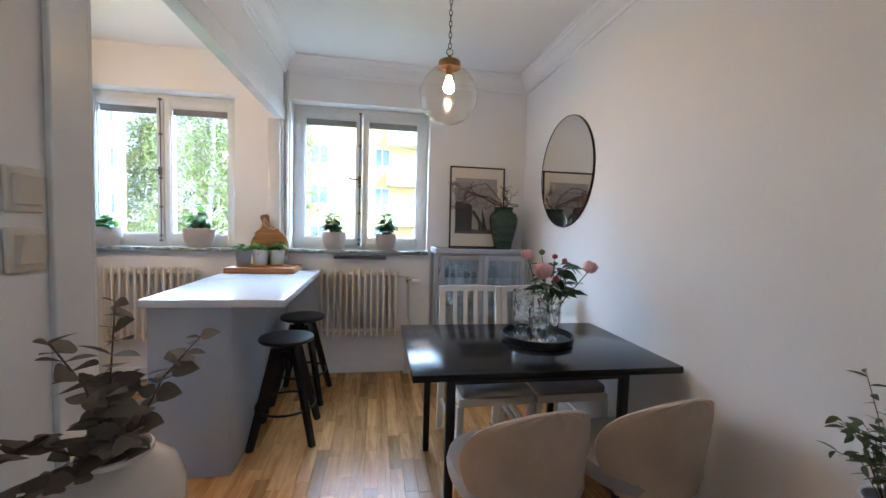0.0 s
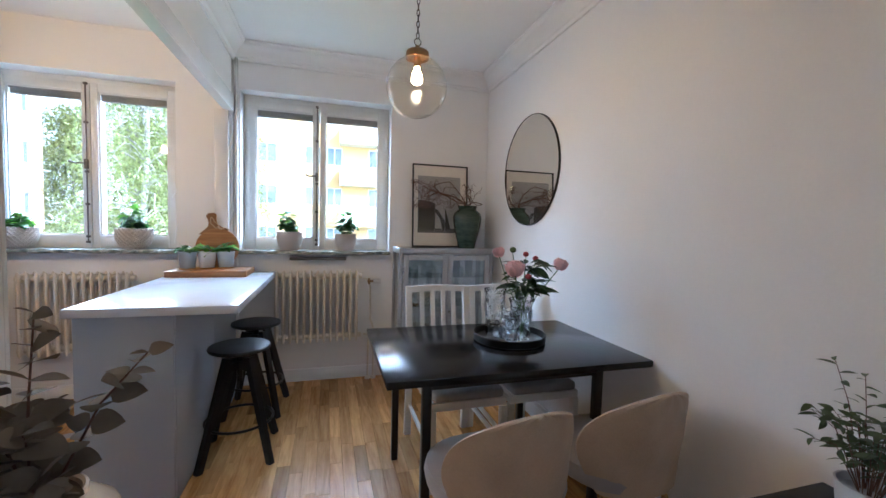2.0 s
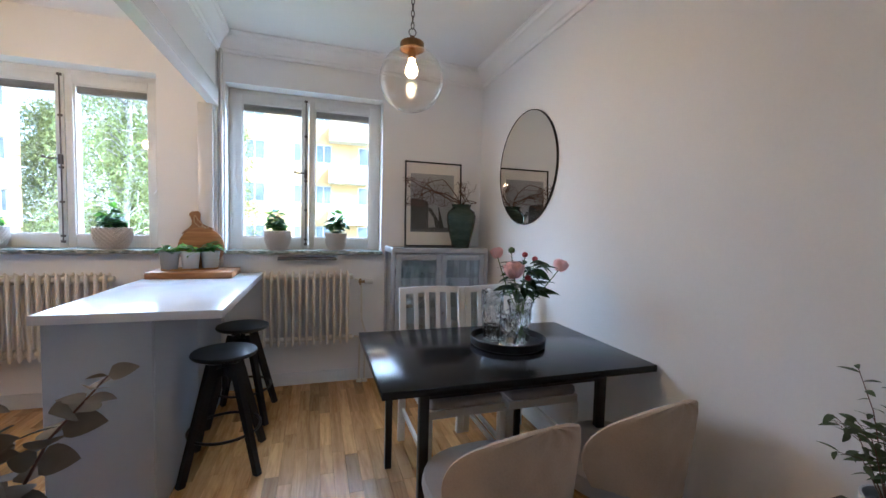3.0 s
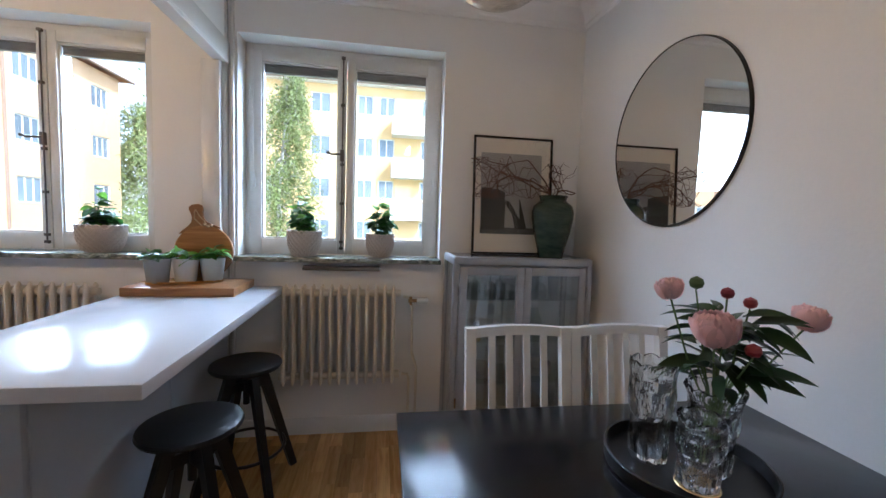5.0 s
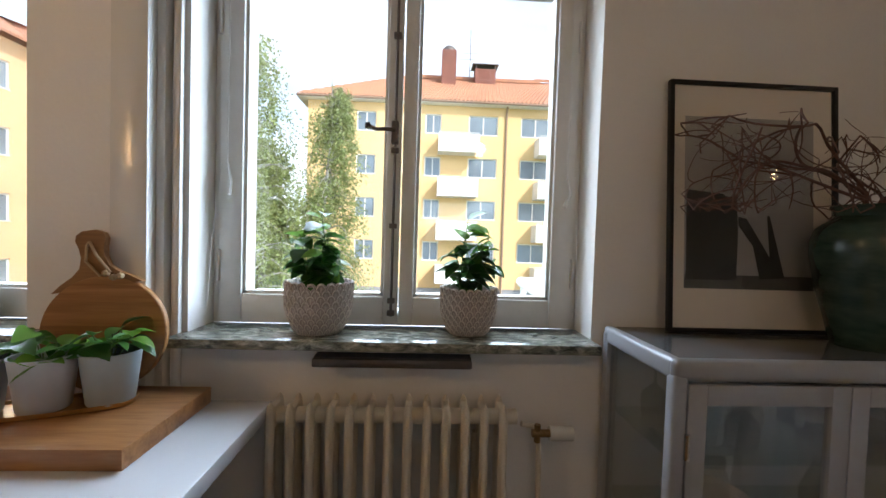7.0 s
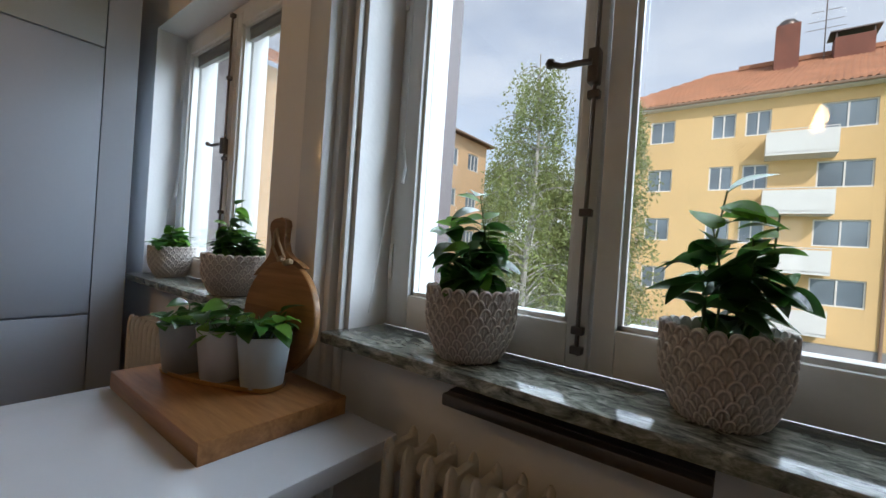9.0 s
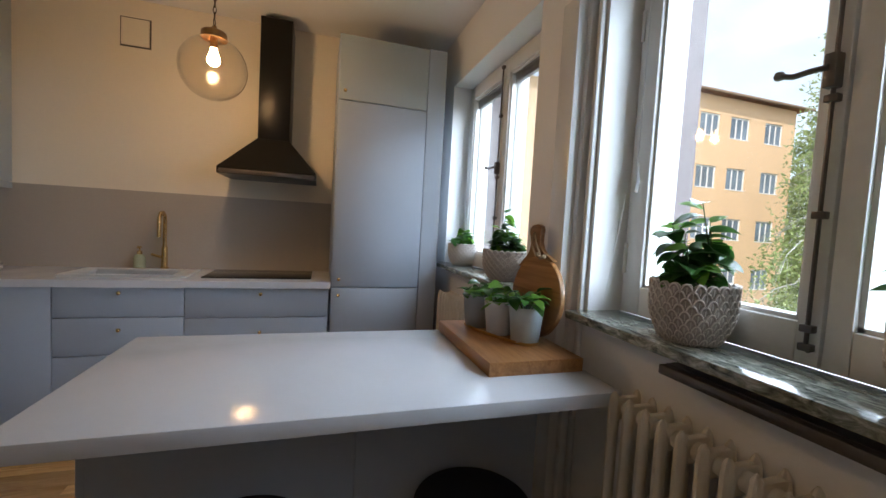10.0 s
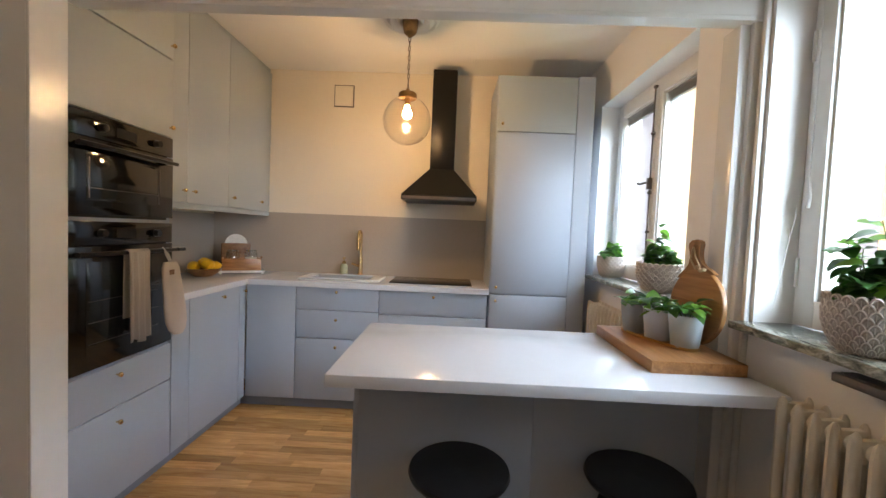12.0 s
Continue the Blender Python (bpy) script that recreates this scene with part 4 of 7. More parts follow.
def facade_window(parent, x0, z0, x1, z1, y, halves=2, openings=False):
    """A window set in the plane y, looking to -y."""
    f = 0.06
    w = part("window", B(x0, y - 0.02, z0, x1, y + 0.02, z0 + 0.05), M_OUTWIN, parent, "white framed window")
    bm = bmesh.new()
    box(bm, x0, y - 0.03, z1 - f, x1, y + 0.05, z1)
    box(bm, x0, y - 0.06, z0, x1, y + 0.05, z0 + f)
    step = (x1 - x0 - f) / halves
    for i in range(halves + 1):
        box(bm, x0 + i * step, y - 0.03, z0 + f, x0 + i * step + f, y + 0.05, z1 - f)
    part("frame", bm, M_OUTWIN, w)
    for i in range(halves):
        part("pane", B(x0 + i * step + f, y + 0.005, z0 + f, x0 + (i + 1) * step, y + 0.015, z1 - f), M_OUTGLASS, w)
    return w


def roof_sheet(corners, nx, ny, name, parent, material, wave=0.09, pitch=0.24):
    """Pantile roof between four corners (eave left, eave right, ridge right, ridge left)."""
    bm = bmesh.new()
    a, b, c, d = [Vector(q) for q in corners]
    n = (b - a).cross(d - a).normalized()
    if n.z < 0:
        n = -n
    wide = (b - a).length
    grid = []
    for j in range(ny + 1):
        v = j / ny
        row = []
        for i in range(nx + 1):
            u = i / nx
            p = a.lerp(b, u).lerp(d.lerp(c, u), v)
            row.append(bm.verts.new(p + n * (wave * abs(math.sin(math.pi * u * wide / pitch)) + 0.07 * ((j % 2)))))
        grid.append(row)
    for j in range(ny):
        for i in range(nx):
            bm.faces.new((grid[j][i], grid[j][i + 1], grid[j + 1][i + 1], grid[j + 1][i]))
    ob = part(name, bm, material, parent, "orange clay pantile roof", smooth=False)
    ob["kind"] = "stuff"
    return ob


def apartment_a():
    h = thing("apartment_building", "yellow rendered apartment building with white balconies and orange tiled roof", "building")
    h.location.x = -0.8
    x0, x1, y, yb = -5.6, 22.0, 26.0, 37.0
    ze = 9.0
    cols = [(-2.85, -1.75, 2), (-0.22, 0.70, 2), (1.05, 1.97, 2), (3.55, 5.25, 2), (6.6, 8.3, 2), (11.2, 12.1, 2), (12.6, 13.5, 2), (14.6, 16.3, 2), (18.0, 19.7, 2)]
    tops = [8.42, 5.98, 3.54, 1.10]
    xs = sorted({x0, x1, *[c[0] for c in cols], *[c[1] for c in cols]})
    bm = bmesh.new()
    # the wall with an opening at each window
    spans = [(a, b) for a, b in zip(xs, xs[1:])]
    for a, b in spans:
        hole = any(abs(a - c[0]) < 1e-6 and abs(b - c[1]) < 1e-6 for c in cols)
        if not hole:
            box(bm, a, y, -1.6, b, y + 0.3, ze)
            continue
        zs = ze
        for t in tops:
            box(bm, a, y, t, b, y + 0.3, zs)
            zs = t - 1.12
        box(bm, a, y, -1.6, b, y + 0.3, zs)
    box(bm, x0, y + 0.3, -1.6, x0 + 0.3, yb, ze)
    box(bm, x0 + 0.3, yb - 0.3, -1.6, x1, yb, ze)
    part("wall", bm, M_YELLOW, h, smooth=False)
    bm = B(x0 + 0.02, y + 0.03, GZ, x1, yb, -1.6)
    part("base", bm, M_GREYBASE, h, "grey rendered ground floor", smooth=False)
    for c in cols:
        for t in tops:
            facade_window(h, c[0], t - 1.12, c[1], t, y + 0.09, c[2])
    for k in range(6):
        facade_window(h, -4.5 + k * 3.3, -3.7, -2.9 + k * 3.3, -2.6, y + 0.0, 2)
    # dark sheet behind the openings stands for the shade of the rooms
    part("room_shade_sheet", B(x0 + 0.35, y + 0.6, -2.2, x1, y + 0.7, ze - 0.1), M_PRINT_AND_SHADE, h)
    for bx0, bx1 in ((1.8, 4.05), (7.4, 9.85), (16.2, 18.5)):
        for t in tops:
            zt = t - 1.32
            bl = part("balcony", B(bx0, y - 1.1, zt - 1.0, bx1, y - 0.001, zt - 0.88), M_BALC, h, "white balcony")
            bm = B(bx0, y - 1.1, zt - 0.9, bx1, y - 1.04, zt - 0.02)
            box(bm, bx0, y - 1.04, zt - 0.9, bx0 + 0.05, y - 0.001, zt - 0.02)
            box(bm, bx1 - 0.05, y - 1.04, zt - 0.9, bx1, y - 0.001, zt - 0.02)
            part("balcony_front", bm, M_BALC, bl, smooth=False)
            bm = bmesh.new()
            tube(bm, [(bx0, y - 1.07, zt + 0.06), (bx1, y - 1.07, zt + 0.06)], 0.02, 6)
            for k in range(4):
                xx = bx0 + 0.03 + k * (bx1 - bx0 - 0.06) / 3
                tube(bm, [(xx, y - 1.07, zt - 0.05), (xx, y - 1.07, zt + 0.06)], 0.015, 6)
            part("rail", bm, M_BALC, bl)
    bm = bmesh.new()
    tube(bm, [(5.72, y - 0.35, ze + 0.02), (5.72, y - 0.10, ze - 0.3), (5.72, y - 0.08, ze - 0.6), (5.72, y - 0.08, GZ)], 0.06, 8)
    tube(bm, [(x0 - 0.5, y - 0.5, ze + 0.02), (x1, y - 0.5, ze + 0.02)], 0.07, 8)
    part("gutter", bm, M_GUTTER, h, "brown gutter and downpipe")
    part("soffit", B(x0 - 0.5, y - 0.45, ze - 0.08, x1, yb, ze), M_BALC, h)
    rz, ry, rx = 12.5, 31.5, -0.95
    roof_sheet(((x0 - 0.5, y - 0.5, ze + 0.05), (x1, y - 0.5, ze + 0.05), (x1, ry, rz), (rx, ry, rz)), 460, 22, "roof", h, M_ROOF)
    bm = bmesh.new()
    v = [bm.verts.new(q) for q in ((x0 - 0.5, y - 0.5, ze + 0.05), (rx, ry, rz), (x0 - 0.5, yb + 0.5, ze + 0.05))]
    bm.faces.new(v)
    v2 = [bm.verts.new(q) for q in ((rx, ry, rz), (x1, ry, rz), (x1, yb + 0.5, ze + 0.05), (x0 - 0.5, yb + 0.5, ze + 0.05))]
    bm.faces.new(v2)
    part("roof_back", bm, M_ROOF, h, smooth=False)
    bm = bmesh.new()
    tube(bm, [(rx, ry, rz + 0.03), (x1, ry, rz + 0.03)], 0.12, 8)
    box(bm, 0.5, ry - 0.5, rz - 0.1, 9.0, ry - 0.45, rz + 0.12)
    box(bm, 8.6, ry - 0.3, rz + 0.1, 14.0, ry - 0.25, rz + 0.3)
    part("ridge", bm, M_ROOF, h)
    c = part("chimney", B(2.0, 29.5, 10.5, 2.95, 30.4, 13.75), M_BRICK, h, "red brick chimney")
    bm = bmesh.new()
    lathe(bm, [(0.46, 0), (0.44, 0.15), (0.3, 0.33), (0.1, 0.42), (0, 0.43)], 16, (2.475, 29.95, 13.75))
    part("cap", bm, M_DKSTEEL, c, "dark domed metal cap")
    c = part("chimney", B(4.3, 30.2, 11.0, 5.7, 31.2, 12.9), M_BRICK, h, "low wide brick chimney")
    part("cap", B(4.1, 30.1, 13.15, 5.9, 31.3, 13.21), M_DKSTEEL, c)
    bm = bmesh.new()
    for q in ((4.35, 30.25), (5.65, 30.25), (4.35, 31.15), (5.65, 31.15)):
        tube(bm, [(q[0], q[1], 12.85), (q[0], q[1], 13.15)], 0.04, 6)
    part("cap_post", bm, M_DKSTEEL, c)
    bm = bmesh.new()
    tube(bm, [(3.95, 30.5, 11.5), (3.95, 30.5, 15.6)], 0.025, 6)
    for k, zz in enumerate((13.6, 14.0, 14.5)):
        tube(bm, [(3.2 + 0.1 * k, 30.5, zz), (4.7 - 0.1 * k, 30.5, zz)], 0.012, 5)
    part("antenna", bm, M_DKSTEEL, h, "thin roof antenna")
    return h


apartment_a()


def apartment_b():
    """The building that stands square to the first; its long face looks to +x."""
    h = thing("apartment_building", "orange-yellow rendered apartment building with rows of three-part windows", "building")
    ze = 8.8
    X = -14.9
    h.location.y = -1.7
    y0, y1, xb = 22.6, 30.0, -28.0
    ys = [23.1, 25.2, 27.7]
    tops = [7.9, 5.25, 2.6, -0.05]
    cuts = sorted({y0, y1, *ys, *[q + 1.35 for q in ys]})
    bm = bmesh.new()
    for a, b in zip(cuts, cuts[1:]):
        if any(abs(a - q) < 1e-6 for q in ys):
            zs = ze
            for t in tops:
                box(bm, X - 0.3, a, t, X, b, zs)
                zs = t - 1.15
            box(bm, X - 0.3, a, GZ, X, b, zs)
        else:
            box(bm, X - 0.3, a, GZ, X, b, ze)
    box(bm, xb, y0, GZ, X - 0.3, y0 + 0.3, ze)
    box(bm, xb, y1 - 0.3, GZ, X - 0.3, y1, ze)
    # recessed wing towards the viewer
    Xr = -16.6
    wy = [18.4, 20.9]
    cuts = sorted({14.0, y0, *wy, *[q + 0.9 for q in wy]})
    for a, b in zip(cuts, cuts[1:]):
        if any(abs(a - q) < 1e-6 for q in wy):
            zs = ze
            for t in tops:
                box(bm, Xr - 0.3, a, t, Xr, b, zs)
                zs = t - 1.15
            box(bm, Xr - 0.3, a, GZ, Xr, b, zs)
        else:
            box(bm, Xr - 0.3, a, GZ, Xr, b, ze)
    box(bm, xb, 14.0, GZ, Xr - 0.3, 14.3, ze)
    part("wall", bm, M_YELLOW2, h, smooth=False)
    # thin dark sheets give the indoor shade behind these windows by colour
    part("inner_shade_sheet", B(X - 1.2, y0 + 0.4, GZ, X - 1.1, y1 - 0.4, ze), M_PRINT_AND_SHADE, h)
    part("inner_shade_sheet", B(Xr - 1.2, 14.4, GZ, Xr - 1.1, y0, ze), M_PRINT_AND_SHADE, h)
    f = 0.07
    for px, rows, wid, n in ((X, ys, 1.35, 3), (Xr, wy, 0.9, 2)):
        for q in rows:
            for t in tops:
                z0, z1 = t - 1.15, t
                w = part("window", B(px - 0.12, q, z0, px + 0.02, q + wid, z0 + 0.05), M_OUTWIN, h, "white framed window")
                bm = B(px - 0.12, q, z1 - f, px - 0.06, q + wid, z1)
                step = (wid - f) / n
                for i in range(n + 1):
                    box(bm, px - 0.12, q + i * step, z0 + 0.05, px - 0.06, q + i * step + f, z1 - f)
                part("frame", bm, M_OUTWIN, w)
                for i in range(n):
                    part("pane", B(px - 0.10, q + i * step + f, z0 + 0.05, px - 0.09, q + (i + 1) * step, z1 - f), M_OUTGLASS, w)
    bm = bmesh.new()
    rx, rz = -21.5, 11.9
    o = 0.5
    loft(bm, [[(X + o, y0 - o, ze), (X + o, y1 + o, ze), (X + o - 0.1, y1 + o, ze + 0.1), (X + o - 0.1, y0 - o, ze + 0.1)],
              [(rx, y0 + 4, rz - 0.1), (rx, y1 - 4, rz - 0.1), (rx, y1 - 4, rz), (rx, y0 + 4, rz)]])
    loft(bm, [[(Xr + o, 13.5, ze), (Xr + o, y0 - o, ze), (Xr + o, y0 - o, ze + 0.1), (Xr + o, 13.5, ze + 0.1)],
              [(rx, 16, rz - 0.1), (rx, y0 + 4, rz - 0.1), (rx, y0 + 4, rz), (rx, 16, rz)]])
    loft(bm, [[(X + o, y0 - o, ze + 0.05), (Xr + o, y0 - o, ze + 0.05), (Xr + o, y0 - o, ze + 0.1), (X + o, y0 - o, ze + 0.1)],
              [(rx, y0 + 4, rz - 0.1), (rx, y0 + 3.9, rz - 0.1), (rx, y0 + 3.9, rz), (rx, y0 + 4, rz)]])
    loft(bm, [[(X + o, y1 + o, ze), (xb, y1 + o, ze), (xb, y1 + o, ze + 0.1), (X + o, y1 + o, ze + 0.1)],
              [(rx, y1 - 4, rz - 0.1), (rx - 0.1, y1 - 4, rz - 0.1), (rx - 0.1, y1 - 4, rz), (rx, y1 - 4, rz)]])
    part("roof", bm, M_ROOF, h, "red-brown hipped roof", smooth=False)
    bm = bmesh.new()
    tube(bm, [(X + 0.12, y0 - 0.1, ze), (X + 0.12, y0 - 0.1, GZ)], 0.06, 8)
    tube(bm, [(X + o + 0.05, y0 - o, ze), (X + o + 0.05, y1 + o, ze)], 0.07, 8)
    part("gutter", bm, M_GUTTER, h)
    return h


apartment_b()

# far building beyond the kitchen window, and further blocks along the street
h = thing("apartment_building", "distant pale yellow building with a red roof and red balconies", "building")
bm = B(-70, 30, GZ, -46, 44, 9.2)
part("wall", bm, M_YELLOW, h, smooth=False)
bm = bmesh.new()
loft(bm, [[(-71, 29.4, 9.2), (-45.4, 29.4, 9.2), (-45.4, 44.6, 9.2), (-71, 44.6, 9.2)], [(-66, 36, 12.6), (-51, 36, 12.6), (-51, 38, 12.6), (-66, 38, 12.6)]])
part("roof", bm, M_ROOF, h, "red hipped roof", smooth=False)
for k in range(4):
    for t in (8.0, 5.3, 2.6):
        yy = 31.2 + k * 3.1
        w = part("window", B(-46.0, yy, t - 1.2, -45.95, yy + 1.3, t), M_OUTWIN, h)
        part("pane", B(-45.94, yy + 0.1, t - 1.1, -45.93, yy + 1.2, t - 0.1), M_OUTGLASS, w)
        w = part("window", B(-67 + k * 5.4, 29.95, t - 1.2, -65.7 + k * 5.4, 30.0, t), M_OUTWIN, h)
        part("pane", B(-66.9 + k * 5.4, 29.93, t - 1.1, -65.8 + k * 5.4, 29.94, t - 0.1), M_OUTGLASS, w)
for t in (6.6, 3.9):
    part("balcony", B(-46, 33.4, t - 1.0, -44.8, 36.0, t), M_BRICK, h, "dull red balcony")


def tree(name, label, px, py, z0, height, spread, seed, clumps, leaf, drop=0.0, bark=None, trunk_r=0.16, size=0.10):
    """A tapered trunk, limbs that branch twice, and leaves strewn along the outer twigs."""
    rng = random.Random(seed)
    t = thing(name, label, "tree", pose(px, py, z0))
    bm = bmesh.new()
    pts = [Vector((0.15 * math.sin(k * 0.9 + seed), 0.15 * math.cos(k * 0.7), height * 0.95 * k / 8)) for k in range(9)]
    tube(bm, pts, trunk_r, 8, 0.02)
    twigs = []
    for i in range(clumps):
        f = 0.22 + 0.74 * rng.random()
        a = rng.random() * 2 * math.pi
        base = pts[0].lerp(pts[-1], f)
        reach = spread * (1.08 - f) ** 0.6 * (0.55 + 0.45 * rng.random())
        d = Vector((math.cos(a), math.sin(a), 0.5 + 0.5 * rng.random()))
        p, limb = base.copy(), [base.copy()]
        for k in range(5):
            p = p + d * reach / 5
            d = (d + Vector((rng.uniform(-0.25, 0.25), rng.uniform(-0.25, 0.25), -0.12 - drop * 0.35))).normalized()
            limb.append(p.copy())
        tube(bm, limb, 0.03, 4, 0.006)
        for k in range(4):
            q = limb[rng.randrange(2, 6)].copy()
            e = Vector((rng.uniform(-1, 1), rng.uniform(-1, 1), rng.uniform(-0.3, 0.5) - drop)).normalized()
            twig = [q.copy()]
            for j in range(5):
                q = q + e * 0.30
                e = (e + Vector((0, 0, -0.15 - drop * 0.5))).normalized()
                twig.append(q.copy())
            twigs.append(twig)
            if k < 2:
                tube(bm, twig, 0.008, 3, 0.003)
    part("trunk", bm, bark or M_BARK, t, smooth=True)
    verts, faces = [], []
    for twig in twigs:
        for k in range(leaf):
            i = rng.randrange(len(twig) - 1)
            c = twig[i].lerp(twig[i + 1], rng.random()) + Vector((rng.gauss(0, 0.13), rng.gauss(0, 0.13), rng.gauss(0, 0.13)))
            u = Vector((rng.uniform(-1, 1), rng.uniform(-1, 1), rng.uniform(-1, 1))).normalized()
            w = u.cross(Vector((rng.uniform(-1, 1), rng.uniform(-1, 1), rng.uniform(-1, 1)))).normalized()
            s = size * rng.uniform(0.6, 1.2)
            n = len(verts)
            verts += [tuple(c - u * s), tuple(c + w * s * 0.5), tuple(c + u * s), tuple(c - w * s * 0.5)]
            faces.append((n, n + 1, n + 2, n + 3))
    me = bpy.data.meshes.new("crown")
    me.from_pydata(verts, [], faces)
    me.materials.append(M_BIRCH)
    crown = new("crown", me)
    crown.parent = t
    tagged(crown, kind="stuff")
    return t


tree("birch_tree", "tall weeping birch with pale trunk and light green leaves", -5.8, 17.0, GZ, 13.6, 4.0, 3, 105, 44, 1.0, size=0.07)
tree("birch_tree", "weeping birch with hanging light green branches", -3.9, 20.5, GZ, 13.0, 2.6, 8, 85, 60, 1.0, size=0.075)
tree("garden_tree", "broad green tree beyond the kitchen window", -27, 18.5, GZ, 9.6, 4.6, 11, 90, 60, 0.3, M_DBARK, 0.25, 0.12)
tree("garden_tree", "green tree behind the orange-yellow house", -24.0, 38.0, GZ, 17.5, 4.5, 14, 80, 50, 0.2, M_DBARK, 0.25, 0.14)
tree("garden_tree", "light green leafy tree beside the orange-yellow house", -14.4, 30.0, GZ, 13.4, 3.2, 23, 110, 60, 0.5, size=0.09)
tree("garden_tree", "dense green tree between the two houses", -10.5, 30.0, GZ, 12.5, 4.2, 17, 90, 60, 0.3, M_DBARK, 0.25, 0.12)


def bush(label, px, py, r, hgt, seed):
    rng = random.Random(seed)
    t = thing("bush", label, "bush", pose(px, py, GZ))
    verts, faces = [], []
    for k in range(2600):
        a, e = rng.random() * 2 * math.pi, math.acos(rng.random())
        k1 = r * (0.72 + 0.28 * math.sin(a * 3 + seed) * math.sin(e * 4)) * rng.uniform(0.75, 1.05)
        c = Vector((k1 * math.sin(e) * math.cos(a), k1 * math.sin(e) * math.sin(a), hgt * math.cos(e) * rng.uniform(0.8, 1.1)))
        u = Vector((rng.uniform(-1, 1), rng.uniform(-1, 1), rng.uniform(-1, 1))).normalized()
        w = u.cross(Vector((rng.uniform(-1, 1), rng.uniform(-1, 1), 0.3))).normalized()
        n = len(verts)
        verts += [tuple(c - u * 0.09), tuple(c + w * 0.05), tuple(c + u * 0.09), tuple(c - w * 0.05)]
        faces.append((n, n + 1, n + 2, n + 3))
    me = bpy.data.meshes.new("foliage")
    me.from_pydata(verts, [], faces)
    me.materials.append(M_LEAF2)
    fo = new("foliage", me)
    fo.parent = t
    tagged(fo, kind="stuff")
    bm = bmesh.new()
    for k in range(6):
        tube(bm, [(0, 0, 0), (r * 0.5 * math.cos(k), r * 0.5 * math.sin(k), hgt * 0.75)], 0.03, 5, 0.01)
    part("stem", bm, M_DBARK, t)


bush("bright green bush by the house wall", -12.9, 19.6, 1.5, 3.2, 2)
bush("bright green bush on the lawn", -11.0, 22.5, 1.6, 2.8, 4)
bush("green bush beside the road", 5.2, 18.6, 1.2, 1.1, 6)
bush("green bush under the birches", -5.2, 14.5, 1.6, 2.2, 9)

# white tube rail of the next balcony outside
r = thing("balcony_rail", "white painted tube railing of the neighbouring balcony", "railing")
bm = bmesh.new()
tube(bm, [(1.385, 7.05, 0.95), (1.20, 4.62, 0.95)], 0.045, 14)
part("top_tube", bm, M_BALC, r)
bm = bmesh.new()
tube(bm, [(1.40, 7.05, 0.955), (3.1, 7.05, 0.95)], 0.04, 14)
part("end_tube", bm, M_BALC, r)
for k in range(4):
    bm = bmesh.new()
    kx, ky = 1.375 - 0.058 * k, 6.9 - 0.75 * k
    tube(bm, [(kx, ky, 0.91), (kx, ky, -0.899)], 0.03, 10)
    tube(bm, [(kx, ky - 0.02, 0.95), (kx, ky + 0.02, 0.95)], 0.053, 14)
    part("post", bm, M_BALC, r)
part("side_panel", B(2.0, 7.0, -0.899, 2.9, 7.03, 0.85), M_BALC, r)
struct("balcony_slab", B(1.1, 4.5, -1.0, 3.2, 7.2, -0.9), M_GREYBASE)
r2 = thing("parked_car", "small red car parked by the far house", "car", pose(-1.6, 23.6, GZ + 0.03))
bm = bmesh.new()
loft(bm, [[(-1.9, -0.8, 0.25), (-1.9, 0.8, 0.25), (1.9, 0.8, 0.25), (1.9, -0.8, 0.25)], [(-1.95, -0.85, 0.75), (-1.95, 0.85, 0.75), (1.95, 0.85, 0.7), (1.95, -0.85, 0.7)],
          [(-1.8, -0.8, 0.85), (-1.8, 0.8, 0.85), (1.1, 0.8, 0.9), (1.1, -0.8, 0.9)], [(-1.4, -0.65, 1.4), (-1.4, 0.65, 1.4), (0.4, 0.65, 1.4), (0.4, -0.65, 1.4)]])
part("body", bm, M_CARRED, r2)
for wx_ in (-1.2, 1.2):
    for wy_ in (-0.8, 0.8):
        bm = bmesh.new()
        tube(bm, [(wx_, wy_ - 0.1, 0.31), (wx_, wy_ + 0.1, 0.31)], 0.31, 16)
        part("wheel", bm, M_BLACK, r2)


# ---- dining corner ----
TZ = 0.745
t = thing("dining_table", "black dining table standing against the wall", "table")
part("tabletop", B(0.572, 2.065, TZ - 0.03, RX - 0.003, 2.855, TZ, 0.003), M_BLKTOP, t)
for lx in (0.715, 1.49):
    for ly in (2.09, 2.80):
        part("leg", B(lx, ly, 0, lx + 0.035, ly + 0.035, TZ - 0.031, 0.003), M_BLKMET, t)
part("apron", B(0.751, 2.095, TZ - 0.055, 1.489, 2.12, TZ - 0.031), M_BLKMET, t)


